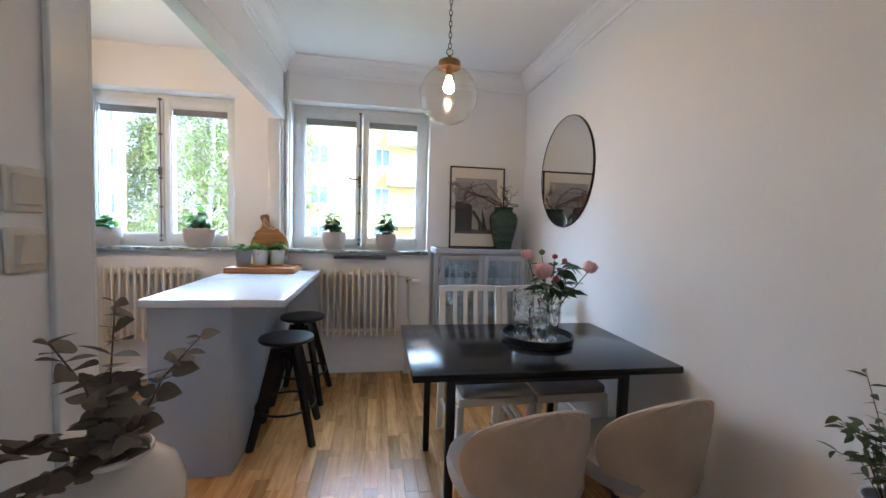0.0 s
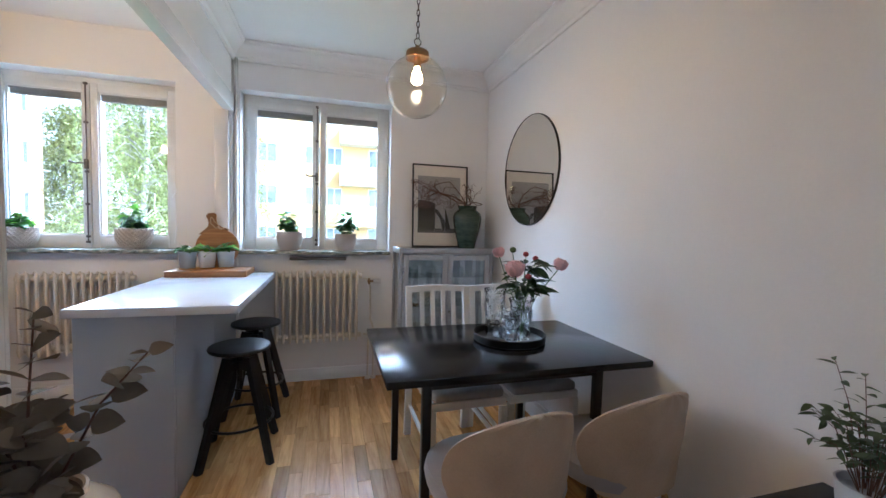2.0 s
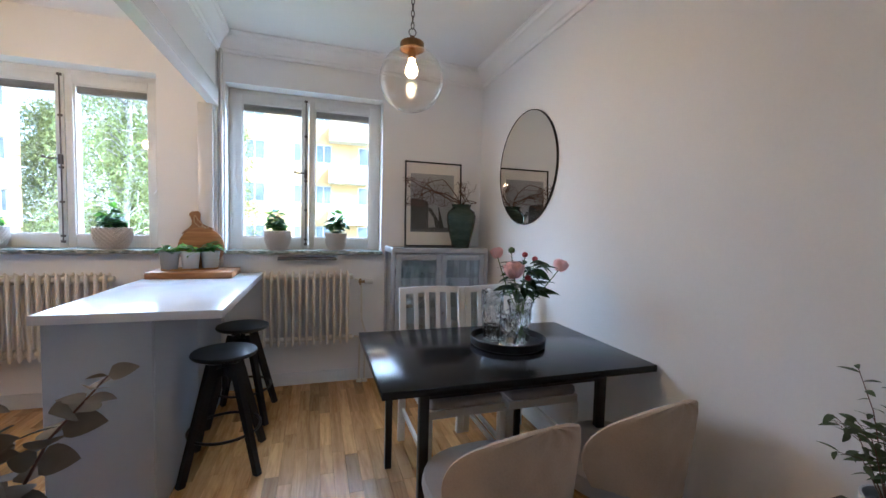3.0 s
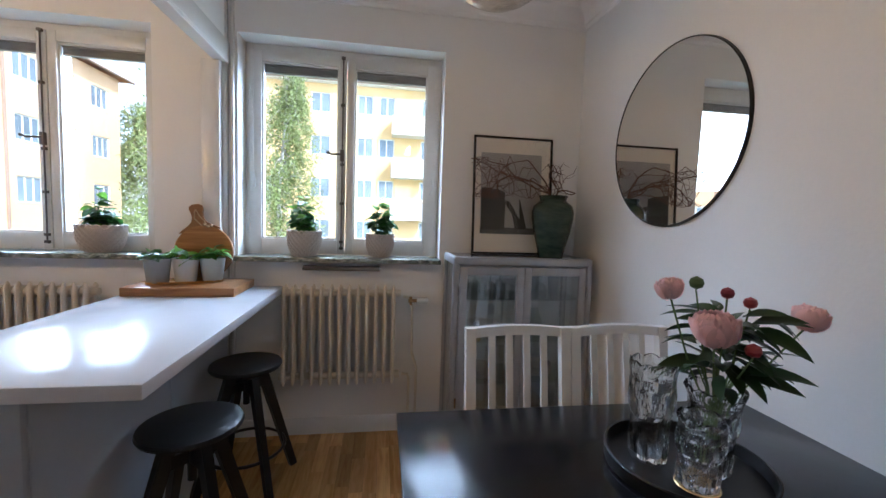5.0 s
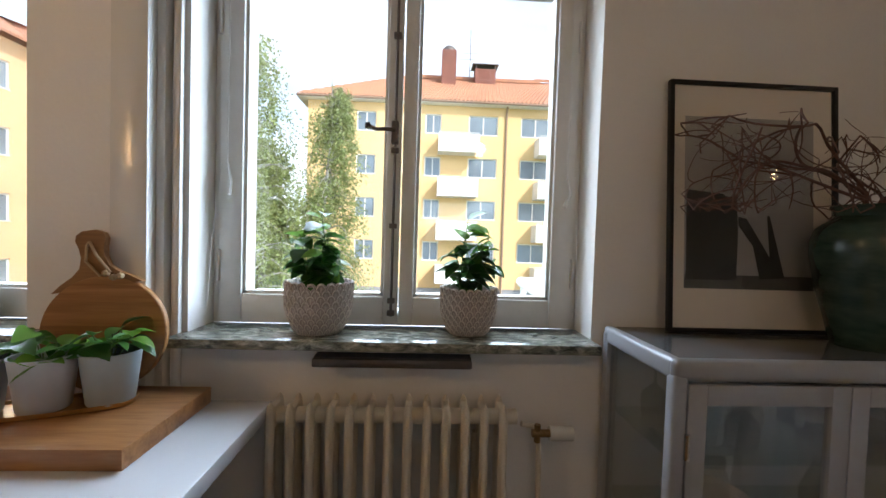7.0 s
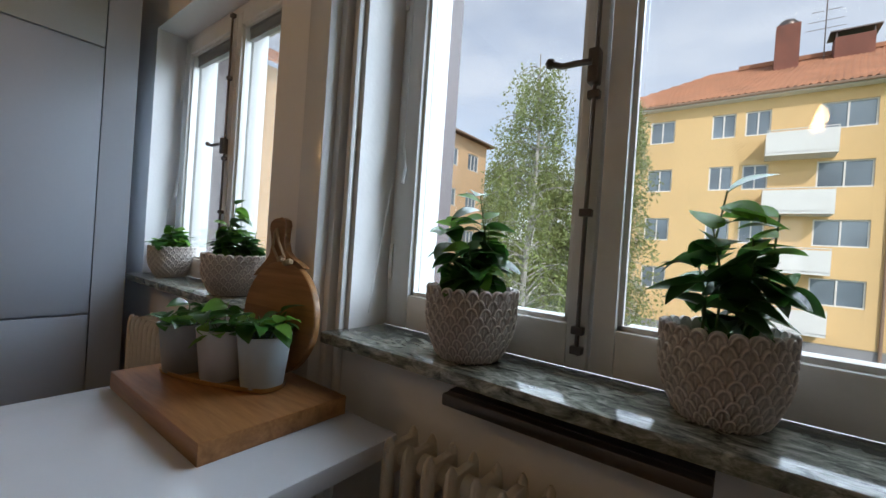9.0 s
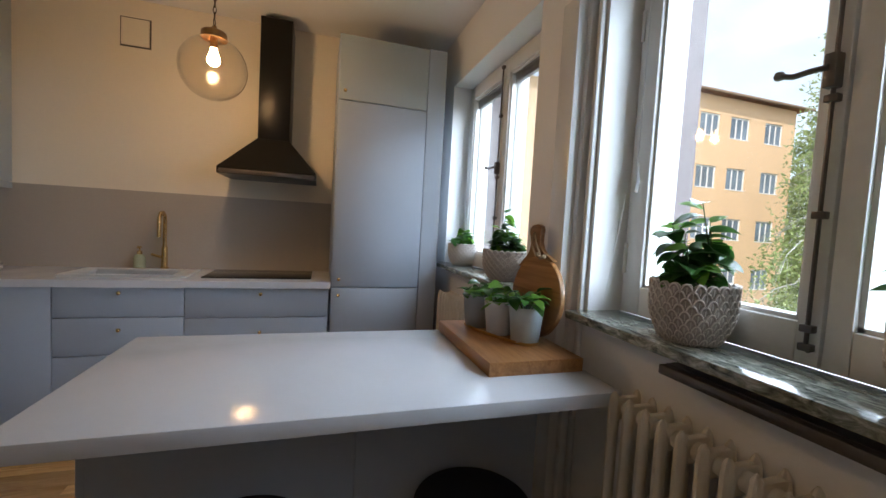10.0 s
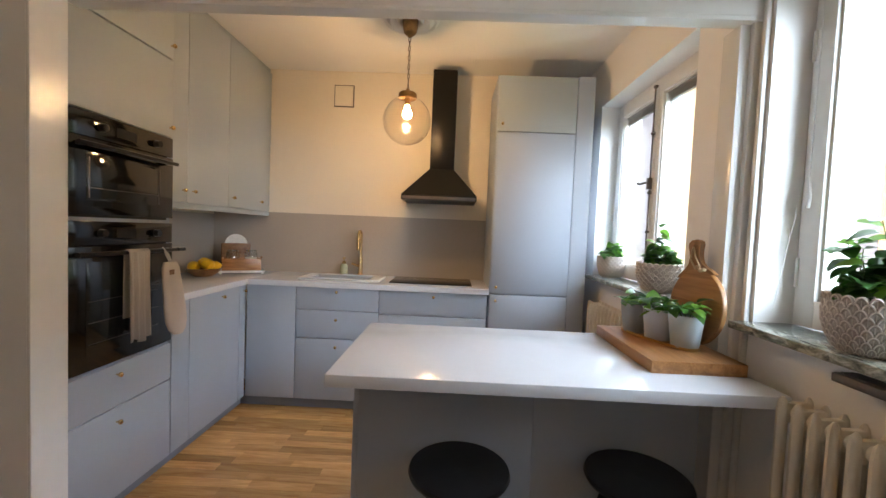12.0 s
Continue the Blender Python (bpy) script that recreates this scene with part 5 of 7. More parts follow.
def white_chair(px, py, rz):
    """A slatted chair facing -y; the origin lies under the middle of the seat."""
    c = thing("dining_chair", "white painted wooden dining chair with slatted back and grey seat pad", "chair", pose(px, py, 0, 0, 0, rz), "white chairs at the table")
    w, dpt, fr = 0.19, 0.22, 0.37
    bm = bmesh.new()
    box(bm, -w, -fr, 0.415, w, -fr + 0.022, 0.455, 0.003)
    box(bm, -w, dpt - 0.022, 0.415, w, dpt, 0.455, 0.003)
    for s in (-1, 1):
        box(bm, s * w - 0.011, -fr, 0.414, s * w + 0.011, dpt, 0.454, 0.003)
    part("seat_frame", bm, M_CHAIR, c)
    bm = B(-w + 0.004, -fr - 0.004, 0.456, w - 0.004, dpt - 0.02, 0.505, 0.018, 4)
    part("seat_pad", bm, M_SEAT, c, "grey fabric seat pad")
    for s in (-1, 1):
        part("front_leg", B(s * w - 0.018, -fr, 0, s * w + 0.018, -fr + 0.036, 0.413, 0.004), M_CHAIR, c)
        bm = bmesh.new()
        prof = [(0.235, 0.0), (0.215, 0.42), (0.225, 0.55), (0.258, 0.79), (0.280, 0.935)]
        loft(bm, [[(s * w - 0.022, y - 0.018, z), (s * w + 0.016, y - 0.018, z), (s * w + 0.016, y + 0.016, z), (s * w - 0.022, y + 0.016, z)] for y, z in prof])
        part("back_post", bm, M_CHAIR, c)
    bm = bmesh.new()
    rings = []
    for i in range(9):
        u = -1 + i / 4
        y = 0.280 + 0.018 * (1 - u * u)
        z = 0.923 + 0.005 * (1 - u * u)
        rings.append([(u * (w - 0.017), y - 0.014, z - 0.024), (u * (w - 0.017), y + 0.012, z - 0.024), (u * (w - 0.017), y + 0.014, z + 0.012), (u * (w - 0.017), y - 0.012, z + 0.012)])
    loft(bm, rings)
    part("top_rail", bm, M_CHAIR, c)
    part("lower_rail", B(-w + 0.019, 0.222, 0.545, w - 0.019, 0.244, 0.58, 0.003), M_CHAIR, c)
    for i in range(4):
        xx = -0.105 + i * 0.07
        bm = bmesh.new()
        loft(bm, [[(xx - 0.013, y - 0.005, z), (xx + 0.013, y - 0.005, z), (xx + 0.013, y + 0.006, z), (xx - 0.013, y + 0.006, z)] for y, z in ((0.233, 0.58), (0.262, 0.77), (0.286, 0.905))])
        part("slat", bm, M_CHAIR, c)
    for s in (-1, 1):
        part("stretcher", B(s * w - 0.008, -fr + 0.037, 0.19, s * w + 0.008, 0.2, 0.215, 0.002), M_CHAIR, c)
    return c


white_chair(1.05, 2.84, 0)
white_chair(1.472, 2.84, 0)


def shell_chair(px, py, rz):
    """A velvet shell chair that faces +y; the origin lies under the middle of the seat."""
    c = thing("shell_chair", "beige velvet shell chair with quilted back and slim gold legs", "chair", pose(px, py, 0, 0, 0, rz), "velvet chairs at the table")
    bm = bmesh.new()
    n, rows = 28, 20
    outer, inner = [], []
    for j in range(rows + 1):
        v = 1 - (1 - j / rows) ** 1.7
        ro, ri = [], []
        for i in range(n + 1):
            u = -1 + 2 * i / n
            # outline: widest at mid height, round at the top
            half = 0.25 * max(0.003, 1 - max(0, (v - 0.35) / 0.65) ** 2.6) ** 0.5 * (0.76 + 0.24 * math.sin(min(1, v / 0.5) * math.pi / 2))
            x = half * u
            y = -0.215 - 0.045 * v + 0.15 * abs(x / 0.25) ** 2.2
            z = 0.40 + 0.375 * v - 0.12 * x * x
            q = 0.004 * abs(math.sin((u * 4.2 + v * 3.4) * math.pi / 1.6)) * abs(math.sin((u * 4.2 - v * 3.4) * math.pi / 1.6))
            pad = 0.005 + 0.018 * math.sqrt(max(0, 1 - abs(u) ** 5)) * math.sqrt(max(0, 1 - v ** 9))
            ro.append((x, y - pad - q, z))
            ri.append((x * 0.97, y + pad, z - 0.002))
        outer.append(ro)
        inner.append(ri)
    vo = [[bm.verts.new(p) for p in r] for r in outer]
    vi = [[bm.verts.new(p) for p in r] for r in inner]
    for g in (vo, vi):
        for a, b in zip(g, g[1:]):
            for i in range(n):
                bm.faces.new((a[i], a[i + 1], b[i + 1], b[i]))
    for j in range(rows):
        for i in (0, n):
            bm.faces.new((vo[j][i], vo[j + 1][i], vi[j + 1][i], vi[j][i]))
    for j in (0, rows):
        for i in range(n):
            bm.faces.new((vo[j][i], vo[j][i + 1], vi[j][i + 1], vi[j][i]))
    ob = part("backrest", bm, M_VELVET, c)
    ob.data.shade_smooth()
    bm = bmesh.new()
    rings = []
    for k, z in ((0.86, 0.40), (1.0, 0.415), (1.03, 0.445), (1.0, 0.475), (0.85, 0.487)):
        rings.append([(0.235 * k * math.copysign(abs(math.cos(a)) ** 0.8, math.cos(a)), 0.225 * k * math.copysign(abs(math.sin(a)) ** 0.8, math.sin(a)), z) for a in [2 * math.pi * i / 32 for i in range(32)]])
    loft(bm, rings)
    part("seat", bm, M_VELVET2, c)
    for sx in (-1, 1):
        for sy in (-1, 1):
            bm = bmesh.new()
            tube(bm, [(sx * 0.14, sy * 0.13, 0.41), (sx * 0.205, sy * 0.20, 0)], 0.014, 10, 0.008)
            part("leg", bm, M_GOLDWOOD, c, "slim gold-coloured leg")
    return c


shell_chair(0.94, 1.92, 7)
shell_chair(1.445, 1.955, 8)

# glass-fronted metal cabinet
CX0, CX1, CY0, CY1, CZ = 0.905, 1.716, 3.765, 4.105, 1.145
cab = thing("display_cabinet", "grey metal display cabinet with glass doors and sides", "cabinet")
bm = bmesh.new()
r = 0.032
box(bm, CX0, CY0, CZ - 0.05, CX1, CY0 + 0.03, CZ, 0.016, 4)
box(bm, CX0, CY0 + 0.012, CZ - 0.05, CX0 + 0.03, CY1, CZ - 0.001, 0.012, 4)
box(bm, CX1 - 0.03, CY0 + 0.012, CZ - 0.05, CX1, CY1, CZ - 0.001, 0.012, 4)
for xx in (CX0, CX1 - 0.035):
    box(bm, xx, CY0, 0.12, xx + 0.035, CY0 + 0.035, CZ - 0.03, 0.012, 3)
    box(bm, xx, CY1 - 0.03, 0.12, xx + 0.035, CY1, CZ - 0.02, 0.004, 2)
box(bm, CX0, CY0, 0.10, CX1, CY1, 0.135, 0.006)
for yy in (CY0 + 0.01, CY1 - 0.03):
    for xx in (CX0 + 0.002, CX1 - 0.03):
        box(bm, xx, yy, 0.0, xx + 0.028, yy + 0.022, 0.10, 0.003)
part("frame", bm, M_CAB, cab)
part("top", B(CX0 + 0.028, CY0 + 0.028, CZ - 0.02, CX1 - 0.028, CY1, CZ - 0.006), M_CABTOP, cab, "smooth dark grey top")
part("back_panel", B(CX0 + 0.03, CY1 - 0.012, 0.135, CX1 - 0.03, CY1 - 0.008, CZ - 0.03), M_CABBACK, cab)
for i, (a, b) in enumerate(((CX0 + 0.037, (CX0 + CX1) / 2 - 0.001), ((CX0 + CX1) / 2 + 0.001, CX1 - 0.037))):
    bm = bmesh.new()
    za, zb, fw = 0.14, CZ - 0.055, 0.042
    for q in ((a, za, a + fw, zb), (b - fw, za, b, zb), (a + fw, zb - 0.045, b - fw, zb), (a + fw, za, b - fw, za + 0.05)):
        box(bm, q[0], CY0 + 0.004, q[1], q[2], CY0 + 0.022, q[3], 0.002)
    d = part("door", bm, M_CAB, cab)
    g = part("door_pane", B(a + fw, CY0 + 0.012, za + 0.05, b - fw, CY0 + 0.015, zb - 0.045), M_CABGLASS, d, "clear glass pane", smooth=False)
    g.visible_shadow = False
    hx = a - 0.004 if i == 0 else b + 0.004
    for zz in (0.3, 0.93):
        bm = bmesh.new()
        tube(bm, [(hx, CY0 - 0.002, zz), (hx, CY0 - 0.002, zz + 0.055)], 0.006, 8)
        part("hinge", bm, M_STEEL, d, "bright steel hinge")
    if i == 1:
        bm = bmesh.new()
        lathe(bm, [(0, 0), (0.008, 0), (0.011, 0.008), (0.008, 0.016), (0, 0.017)], 12)
        part("key_knob", bm, M_STEEL, d, "", pose(a + 0.02, CY0 + 0.004, 0.62, 90))
for xx in (CX0 + 0.012, CX1 - 0.016):
    g = part("side_pane", B(xx, CY0 + 0.036, 0.137, xx + 0.004, CY1 - 0.031, CZ - 0.051), M_CABGLASS, cab, "glass side", smooth=False)
    g.visible_shadow = False
for zz in (0.42, 0.66, 0.90):
    g = part("shelf", B(CX0 + 0.03, CY0 + 0.03, zz, CX1 - 0.03, CY1 - 0.013, zz + 0.006), M_SHELF, cab, "glass shelf", smooth=False)
    g.visible_shadow = False


def tumbler(px, py, z, r, h, stem=0.0, name="wine_glass", label="clear wine glass stored upside down on a glass shelf"):
    bm = bmesh.new()
    if stem:
        prof = [(r * 0.85, 0), (r, h * 0.3), (r * 0.9, h * 0.45), (r * 0.3, h * 0.58), (0.004, h * 0.62), (0.004, h * 0.95), (r * 0.8, h)]
    else:
        prof = [(r * 0.8, 0), (r * 0.85, 0.003), (r, h), (r - 0.002, h), (r * 0.8, 0.008), (0, 0.006)]
    lathe(bm, prof, 18, caps=False)
    return solid(name, bm, M_THINGLASS, label, "glass", pose(px, py, z), "glassware in the cabinet")


for k, (gx, gy) in enumerate(((1.0, 3.86), (1.07, 3.95), (1.14, 3.86), (1.22, 3.94), (1.36, 3.9), (1.44, 3.85), (1.02, 4.02))):
    tumbler(gx, gy, 0.906, 0.036, 0.155, 1)
for k, (gx, gy) in enumerate(((1.38, 3.98), (1.46, 4.0), (1.54, 3.9))):
    tumbler(gx, gy, 0.906, 0.034, 0.13, 0, "tumbler", "clear straight tumbler on a glass shelf")


def plate_stack(px, py, z, r, n, label):
    s = thing("plate_stack", label, "plates", pose(px, py, z))
    for k in range(n):
        bm = bmesh.new()
        lathe(bm, [(0, 0.002), (r * 0.55, 0.002), (r * 0.62, 0.0), (r, 0.016), (r, 0.019), (r * 0.6, 0.006), (0, 0.006)], 30)
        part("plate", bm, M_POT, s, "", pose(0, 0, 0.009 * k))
    return s


plate_stack(1.10, 3.93, 0.428, 0.115, 4, "stack of off-white plates on a glass shelf")
plate_stack(1.46, 3.93, 0.428, 0.10, 6, "stack of cream bowls and plates on a glass shelf")
bm = bmesh.new()
lathe(bm, [(0, 0), (0.05, 0), (0.09, 0.05), (0.11, 0.075), (0.107, 0.075), (0.05, 0.008), (0, 0.006)], 30)
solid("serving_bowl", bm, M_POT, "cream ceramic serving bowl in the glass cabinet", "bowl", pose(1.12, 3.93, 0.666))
for k, (gx, gy, hh) in enumerate(((0.99, 3.85, 0.10), (1.055, 3.82, 0.085))):
    bm = bmesh.new()
    lathe(bm, [(0, 0), (0.022, 0), (0.027, 0.02), (0.015, hh * 0.55), (0.018, hh * 0.7), (0.012, hh), (0, hh)], 16)
    o = thing("pepper_mill", "small white shaker with a gold foot on a glass shelf", "shaker", pose(gx, gy, 0.666), "shakers in the cabinet")
    part("body", bm, M_POTWHITE, o, "", pose(0, 0, 0.025))
    bm = bmesh.new()
    lathe(bm, [(0, 0), (0.028, 0), (0.030, 0.012), (0.024, 0.0245), (0, 0.0245)], 16)
    part("foot", bm, M_BRASS, o, "gold foot")
bm = bmesh.new()
lathe(bm, [(0.03, 0), (0.05, 0.02), (0.055, 0.08), (0.04, 0.13), (0.03, 0.15), (0.032, 0.17)], 20)
solid("glass_jug", bm, M_THINGLASS, "clear glass jug on a glass shelf", "jug", pose(1.43, 3.92, 0.666))

# framed photograph leaning on the wall
tilt = math.degrees(math.atan2(0.045, 0.74))
pf = thing("framed_photograph", "black-framed photograph of a bare tree, leaning on the wall", "picture", pose(1.318, 4.052, CZ - 0.004, -tilt))
W2, HH = 0.254, 0.728
bm = bmesh.new()
for q in ((-W2, 0, -W2 + 0.012, HH), (W2 - 0.012, 0, W2, HH), (-W2 + 0.012, 0, W2 - 0.012, 0.012), (-W2 + 0.012, HH - 0.012, W2 - 0.012, HH)):
    box(bm, q[0], -0.012, q[1], q[2], 0.006, q[3], 0.0015)
part("frame", bm, M_BLACK, pf)
part("mount", B(-W2 + 0.012, -0.002, 0.012, W2 - 0.012, 0.004, HH - 0.012), M_PAPER, pf, "cream paper mount")
ph = part("print", B(-0.205, -0.003, 0.125, 0.185, -0.0021, 0.625), M_PHOTO, pf, "grey photograph")
part("ground", B(-0.205, -0.0036, 0.125, 0.185, -0.0031, 0.165), M_PHOTO2, ph)
bm = bmesh.new()
loft(bm, [[(-0.2, y, 0.15), (-0.05, y, 0.15), (-0.045, y, 0.30), (-0.05, y, 0.385), (-0.085, y, 0.395), (-0.09, y, 0.40), (-0.20, y, 0.41)] for y in (-0.0042, -0.0037)])
part("dark_block", bm, M_PRINT_AND_SHADE, ph)
bm = bmesh.new()
loft(bm, [[(0.02, y, 0.155), (0.095, y, 0.16), (0.05, y, 0.34), (0.042, y, 0.34), (0.05, y, 0.22), (-0.02, y, 0.33), (-0.045, y, 0.335), (-0.045, y, 0.31), (0.0, y, 0.25)] for y in (-0.0046, -0.0043)])
part("dark_shape", bm, M_PRINT_AND_SHADE, ph)
g = part("glazing", B(-W2 + 0.013, -0.0085, 0.013, W2 - 0.013, -0.0075, HH - 0.013), M_PANE, pf, "picture glass", smooth=False)
g.visible_shadow = False

# green vase with curly branches
v = thing("vase", "glazed dark green vase with curly bare branches on the cabinet", "vase", pose(1.525, 3.93, CZ - 0.005))
bm = bmesh.new()
lathe(bm, [(0, 0), (0.070, 0), (0.074, 0.01), (0.085, 0.06), (0.108, 0.15), (0.122, 0.23), (0.123, 0.27), (0.112, 0.305), (0.085, 0.328), (0.077, 0.338), (0.079, 0.352), (0.086, 0.362), (0.082, 0.366), (0.073, 0.358), (0.071, 0.33), (0.08, 0.2)], 48)
part("body", bm, M_VASE, v)


def curly(bm, p, d, n, step, r, rng, depth=0, lo=None, hi=None):
    pts = [p.copy()]
    w = Vector((rng.uniform(-1, 1), rng.uniform(-1, 1), rng.uniform(-1, 1)))
    for k in range(n):
        w = (w * 0.75 + Vector((rng.uniform(-1, 1), rng.uniform(-1, 1), rng.uniform(-1, 1))) * 0.5)
        d = (d + w * (0.30 if depth == 0 else 0.42)).normalized()
        q = p + d * step
        if lo and not (lo[0] < q.x < hi[0] and lo[1] < q.y < hi[1] and lo[2] < q.z < hi[2]):
            for k_ in range(3):
                if not lo[k_] < q[k_] < hi[k_]:
                    d[k_] = -d[k_]
            w = w * 0.2
            q = p + d * step
        p = q
        pts.append(p.copy())
        if depth < 2 and rng.random() < 0.28 and k > 1:
            curly(bm, p, (d + Vector((rng.uniform(-1, 1), rng.uniform(-0.6, 0.6), rng.uniform(-0.8, 0.8)))).normalized(), max(4, n - k), step * 0.9, r * 0.62, rng, depth + 1, lo, hi)
    if len(pts) > 2:
        tube(bm, pts, r, 6, r * 0.45)


rng = random.Random(12)
lo, hi = (-0.50, -0.16, 0.33), (0.13, 0.12, 0.57)
for d in ((-1, 0.0, 0.50), (-1, -0.2, 0.25), (-0.7, 0.1, 0.9), (0.7, -0.2, 0.55), (0.6, 0.1, 0.25), (-0.9, 0.0, 0.8)):
    bm = bmesh.new()
    s = Vector((0.0, 0, 0.10))
    tube(bm, [s, Vector((0, 0, 0.37)) + Vector(d) * 0.03], 0.005, 6, 0.0045)
    curly(bm, Vector((0, 0, 0.37)) + Vector(d) * 0.03, Vector(d).normalized(), 24, 0.027 if d[0] < 0 else 0.014, 0.0042, rng, 0, lo, hi)
    part("branch", bm, M_TWIG, v, "curly bare branch")

# round mirror
m = thing("round_mirror", "large round wall mirror with a thin black rim", "mirror", pose(RX, 3.285, 1.745, 0, -90))
bm = bmesh.new()
lathe(bm, [(0.385, 0.0), (0.40, 0.0), (0.399, 0.002), (0.399, 0.013), (0.397, 0.015), (0.394, 0.014), (0.394, 0.010), (0.385, 0.010)], 96)
part("rim", bm, M_BLKMET, m)
bm = bmesh.new()
lathe(bm, [(0, 0.004), (0.385, 0.004), (0.3935, 0.006), (0.3935, 0.0115), (0, 0.0115)], 96)
part("glass", bm, M_MIRROR, m, "silvered mirror glass", smooth=False)

# tray with crystal vases and peonies
TX, TY = 1.265, 2.50
bm = bmesh.new()
lathe(bm, [(0, 0.0), (0.175, 0.0), (0.184, 0.006), (0.186, 0.038), (0.183, 0.042), (0.179, 0.041), (0.176, 0.010), (0, 0.008)], 64)
solid("round_tray", bm, M_BLACK, "round matt black tray with a raised rim on the table", "tray", pose(TX, TY, TZ))


def crystal(bm, r0, r1, h, facets, seed, flare=0.0):
    """A pressed-glass vessel: a wall with dimpled facets, thick foot."""
    n, rows = 54, 22
    outer, inner = [], []
    for j in range(rows + 1):
        v = j / rows
        rr = r0 + (r1 - r0) * v + flare * max(0, v - 0.75) ** 2 * 8 * r1
        ro, ri = [], []
        for i in range(n):
            a = 2 * math.pi * i / n
            ph = math.floor(v * 4 + 0.0001) * math.pi
            bump = 0.008 * abs(math.sin(a * facets / 2 + ph * 0.5 + v * 1.2)) * (0.6 + 0.4 * math.sin(v * math.pi * 4))
            top = h + (0.008 * abs(math.sin(a * facets / 2)) if j == rows else 0)
            ro.append(((rr + bump - 0.002) * math.cos(a), (rr + bump - 0.002) * math.sin(a), top * v if j < rows else top))
            ri.append(((rr - 0.007) * math.cos(a), (rr - 0.007) * math.sin(a), 0.014 + (h - 0.014) * v if j < rows else top))
        outer.append(ro)
        inner.append(ri)
    rings = outer + inner[::-1]
    loft(bm, rings, True, True)
    return bm


solid("crystal_vase", crystal(bmesh.new(), 0.042, 0.056, 0.245, 9, 1), M_CRYSTAL, "tall faceted crystal vase on the black tray", "vase", pose(1.205, 2.555, TZ + 0.009), "crystal glass on the tray", smooth=False).visible_shadow = False
solid("crystal_glass", crystal(bmesh.new(), 0.040, 0.050, 0.15, 8, 2), M_CRYSTAL, "short faceted crystal glass on the black tray", "glass", pose(1.235, 2.425, TZ + 0.022), "crystal glass on the tray", smooth=False).visible_shadow = False
bm = bmesh.new()
lathe(bm, [(0, 0), (0.035, 0), (0.048, 0.010), (0.046, 0.012), (0.03, 0.004), (0, 0.003)], 24)
solid("coaster_dish", bm, M_BRASS, "small brass dish under the crystal glass", "dish", pose(1.235, 2.425, TZ + 0.009))
fv = thing("flower_vase", "faceted crystal vase holding pink peonies on the black tray", "vase", pose(1.325, 2.49, TZ + 0.009))
part("vessel", crystal(bmesh.new(), 0.042, 0.058, 0.20, 10, 3, 0.25), M_CRYSTAL, fv, smooth=False).visible_shadow = False


def leaf_mesh(name, length, width, material, fold=0.25, bend=0.3, n=6, point=1.0):
    """A pointed leaf along +x with a folded midrib."""
    bm = bmesh.new()
    rows = []
    for i in range(n + 1):
        t_ = i / n
        w = width / 2 * math.sin(math.pi * min(0.999, t_ ** (0.8 * point))) ** 0.8 + 0.0004
        z = -bend * length * t_ * t_
        rows.append([bm.verts.new((length * t_, -w, z + w * fold)), bm.verts.new((length * t_, 0, z)), bm.verts.new((length * t_, w, z + w * fold))])
    for a, b in zip(rows, rows[1:]):
        for k in (0, 1):
            bm.faces.new((a[k], a[k + 1], b[k + 1], b[k]))
    me = bpy.data.meshes.new(name)
    bm.to_mesh(me)
    bm.free()
    me.materials.append(material)
    me.shade_smooth()
    return me


def put_leaf(me, parent, at, d, roll, scale=1.0, name="leaf"):
    d = Vector(d).normalized()
    side = Vector((0, 0, 1)).cross(d)
    if side.length < 1e-3:
        side = Vector((0, 1, 0))
    side.normalize()
    up = d.cross(side)
    c, s = math.cos(roll), math.sin(roll)
    y = side * c + up * s
    z = d.cross(y)
    m_ = Matrix((d, y, z)).transposed().to_4x4()
    m_.translation = Vector(at)
    ob = new(name, me)
    ob.parent = parent
    ob.matrix_basis = m_ @ Matrix.Scale(scale, 4)
    return ob


def bloom(parent, at, r, up, rng, material, label, petals=38):
    """A ball of overlapping ruffled petals, the inner ones closing over the heart."""
    bm = bmesh.new()
    rot = Vector(up).normalized().to_track_quat("Z", "Y")
    for k in range(petals):
        f = k / (petals - 1)
        a = k * 2.399
        tip = math.radians(12 + 62 * f ** 1.4 + rng.uniform(-6, 6))
        rad = r * (0.55 + 0.45 * f) * rng.uniform(0.94, 1.05)
        wide = math.radians(64 - 26 * f)
        grid = []
        for i in range(6):
            v = i / 5
            th = math.radians(165) * (1 - v) + tip * v
            row = []
            for j in range(6):
                u = (j - 2.5) / 2.5
                ph = a + u * wide * math.sin(math.pi * (0.12 + 0.72 * v))
                q = rad * (1 + 0.07 * u * u + 0.16 * max(0, v - 0.7) * f + (0.10 * math.sin(j * 2.3 + k) * (i - 3) / 2 if i >= 4 else 0))
                row.append(bm.verts.new(rot @ Vector((q * math.sin(th) * math.cos(ph), q * math.sin(th) * math.sin(ph), 1.02 * q * math.cos(th) - (0.06 * r * u * u if i == 5 else 0))) + Vector(at)))
            grid.append(row)
        for i in range(5):
            for j in range(5):
                bm.faces.new((grid[i][j], grid[i][j + 1], grid[i + 1][j + 1], grid[i + 1][j]))
    ob = part("bloom", bm, material, parent, label)
    ob.data.shade_smooth()
    return ob


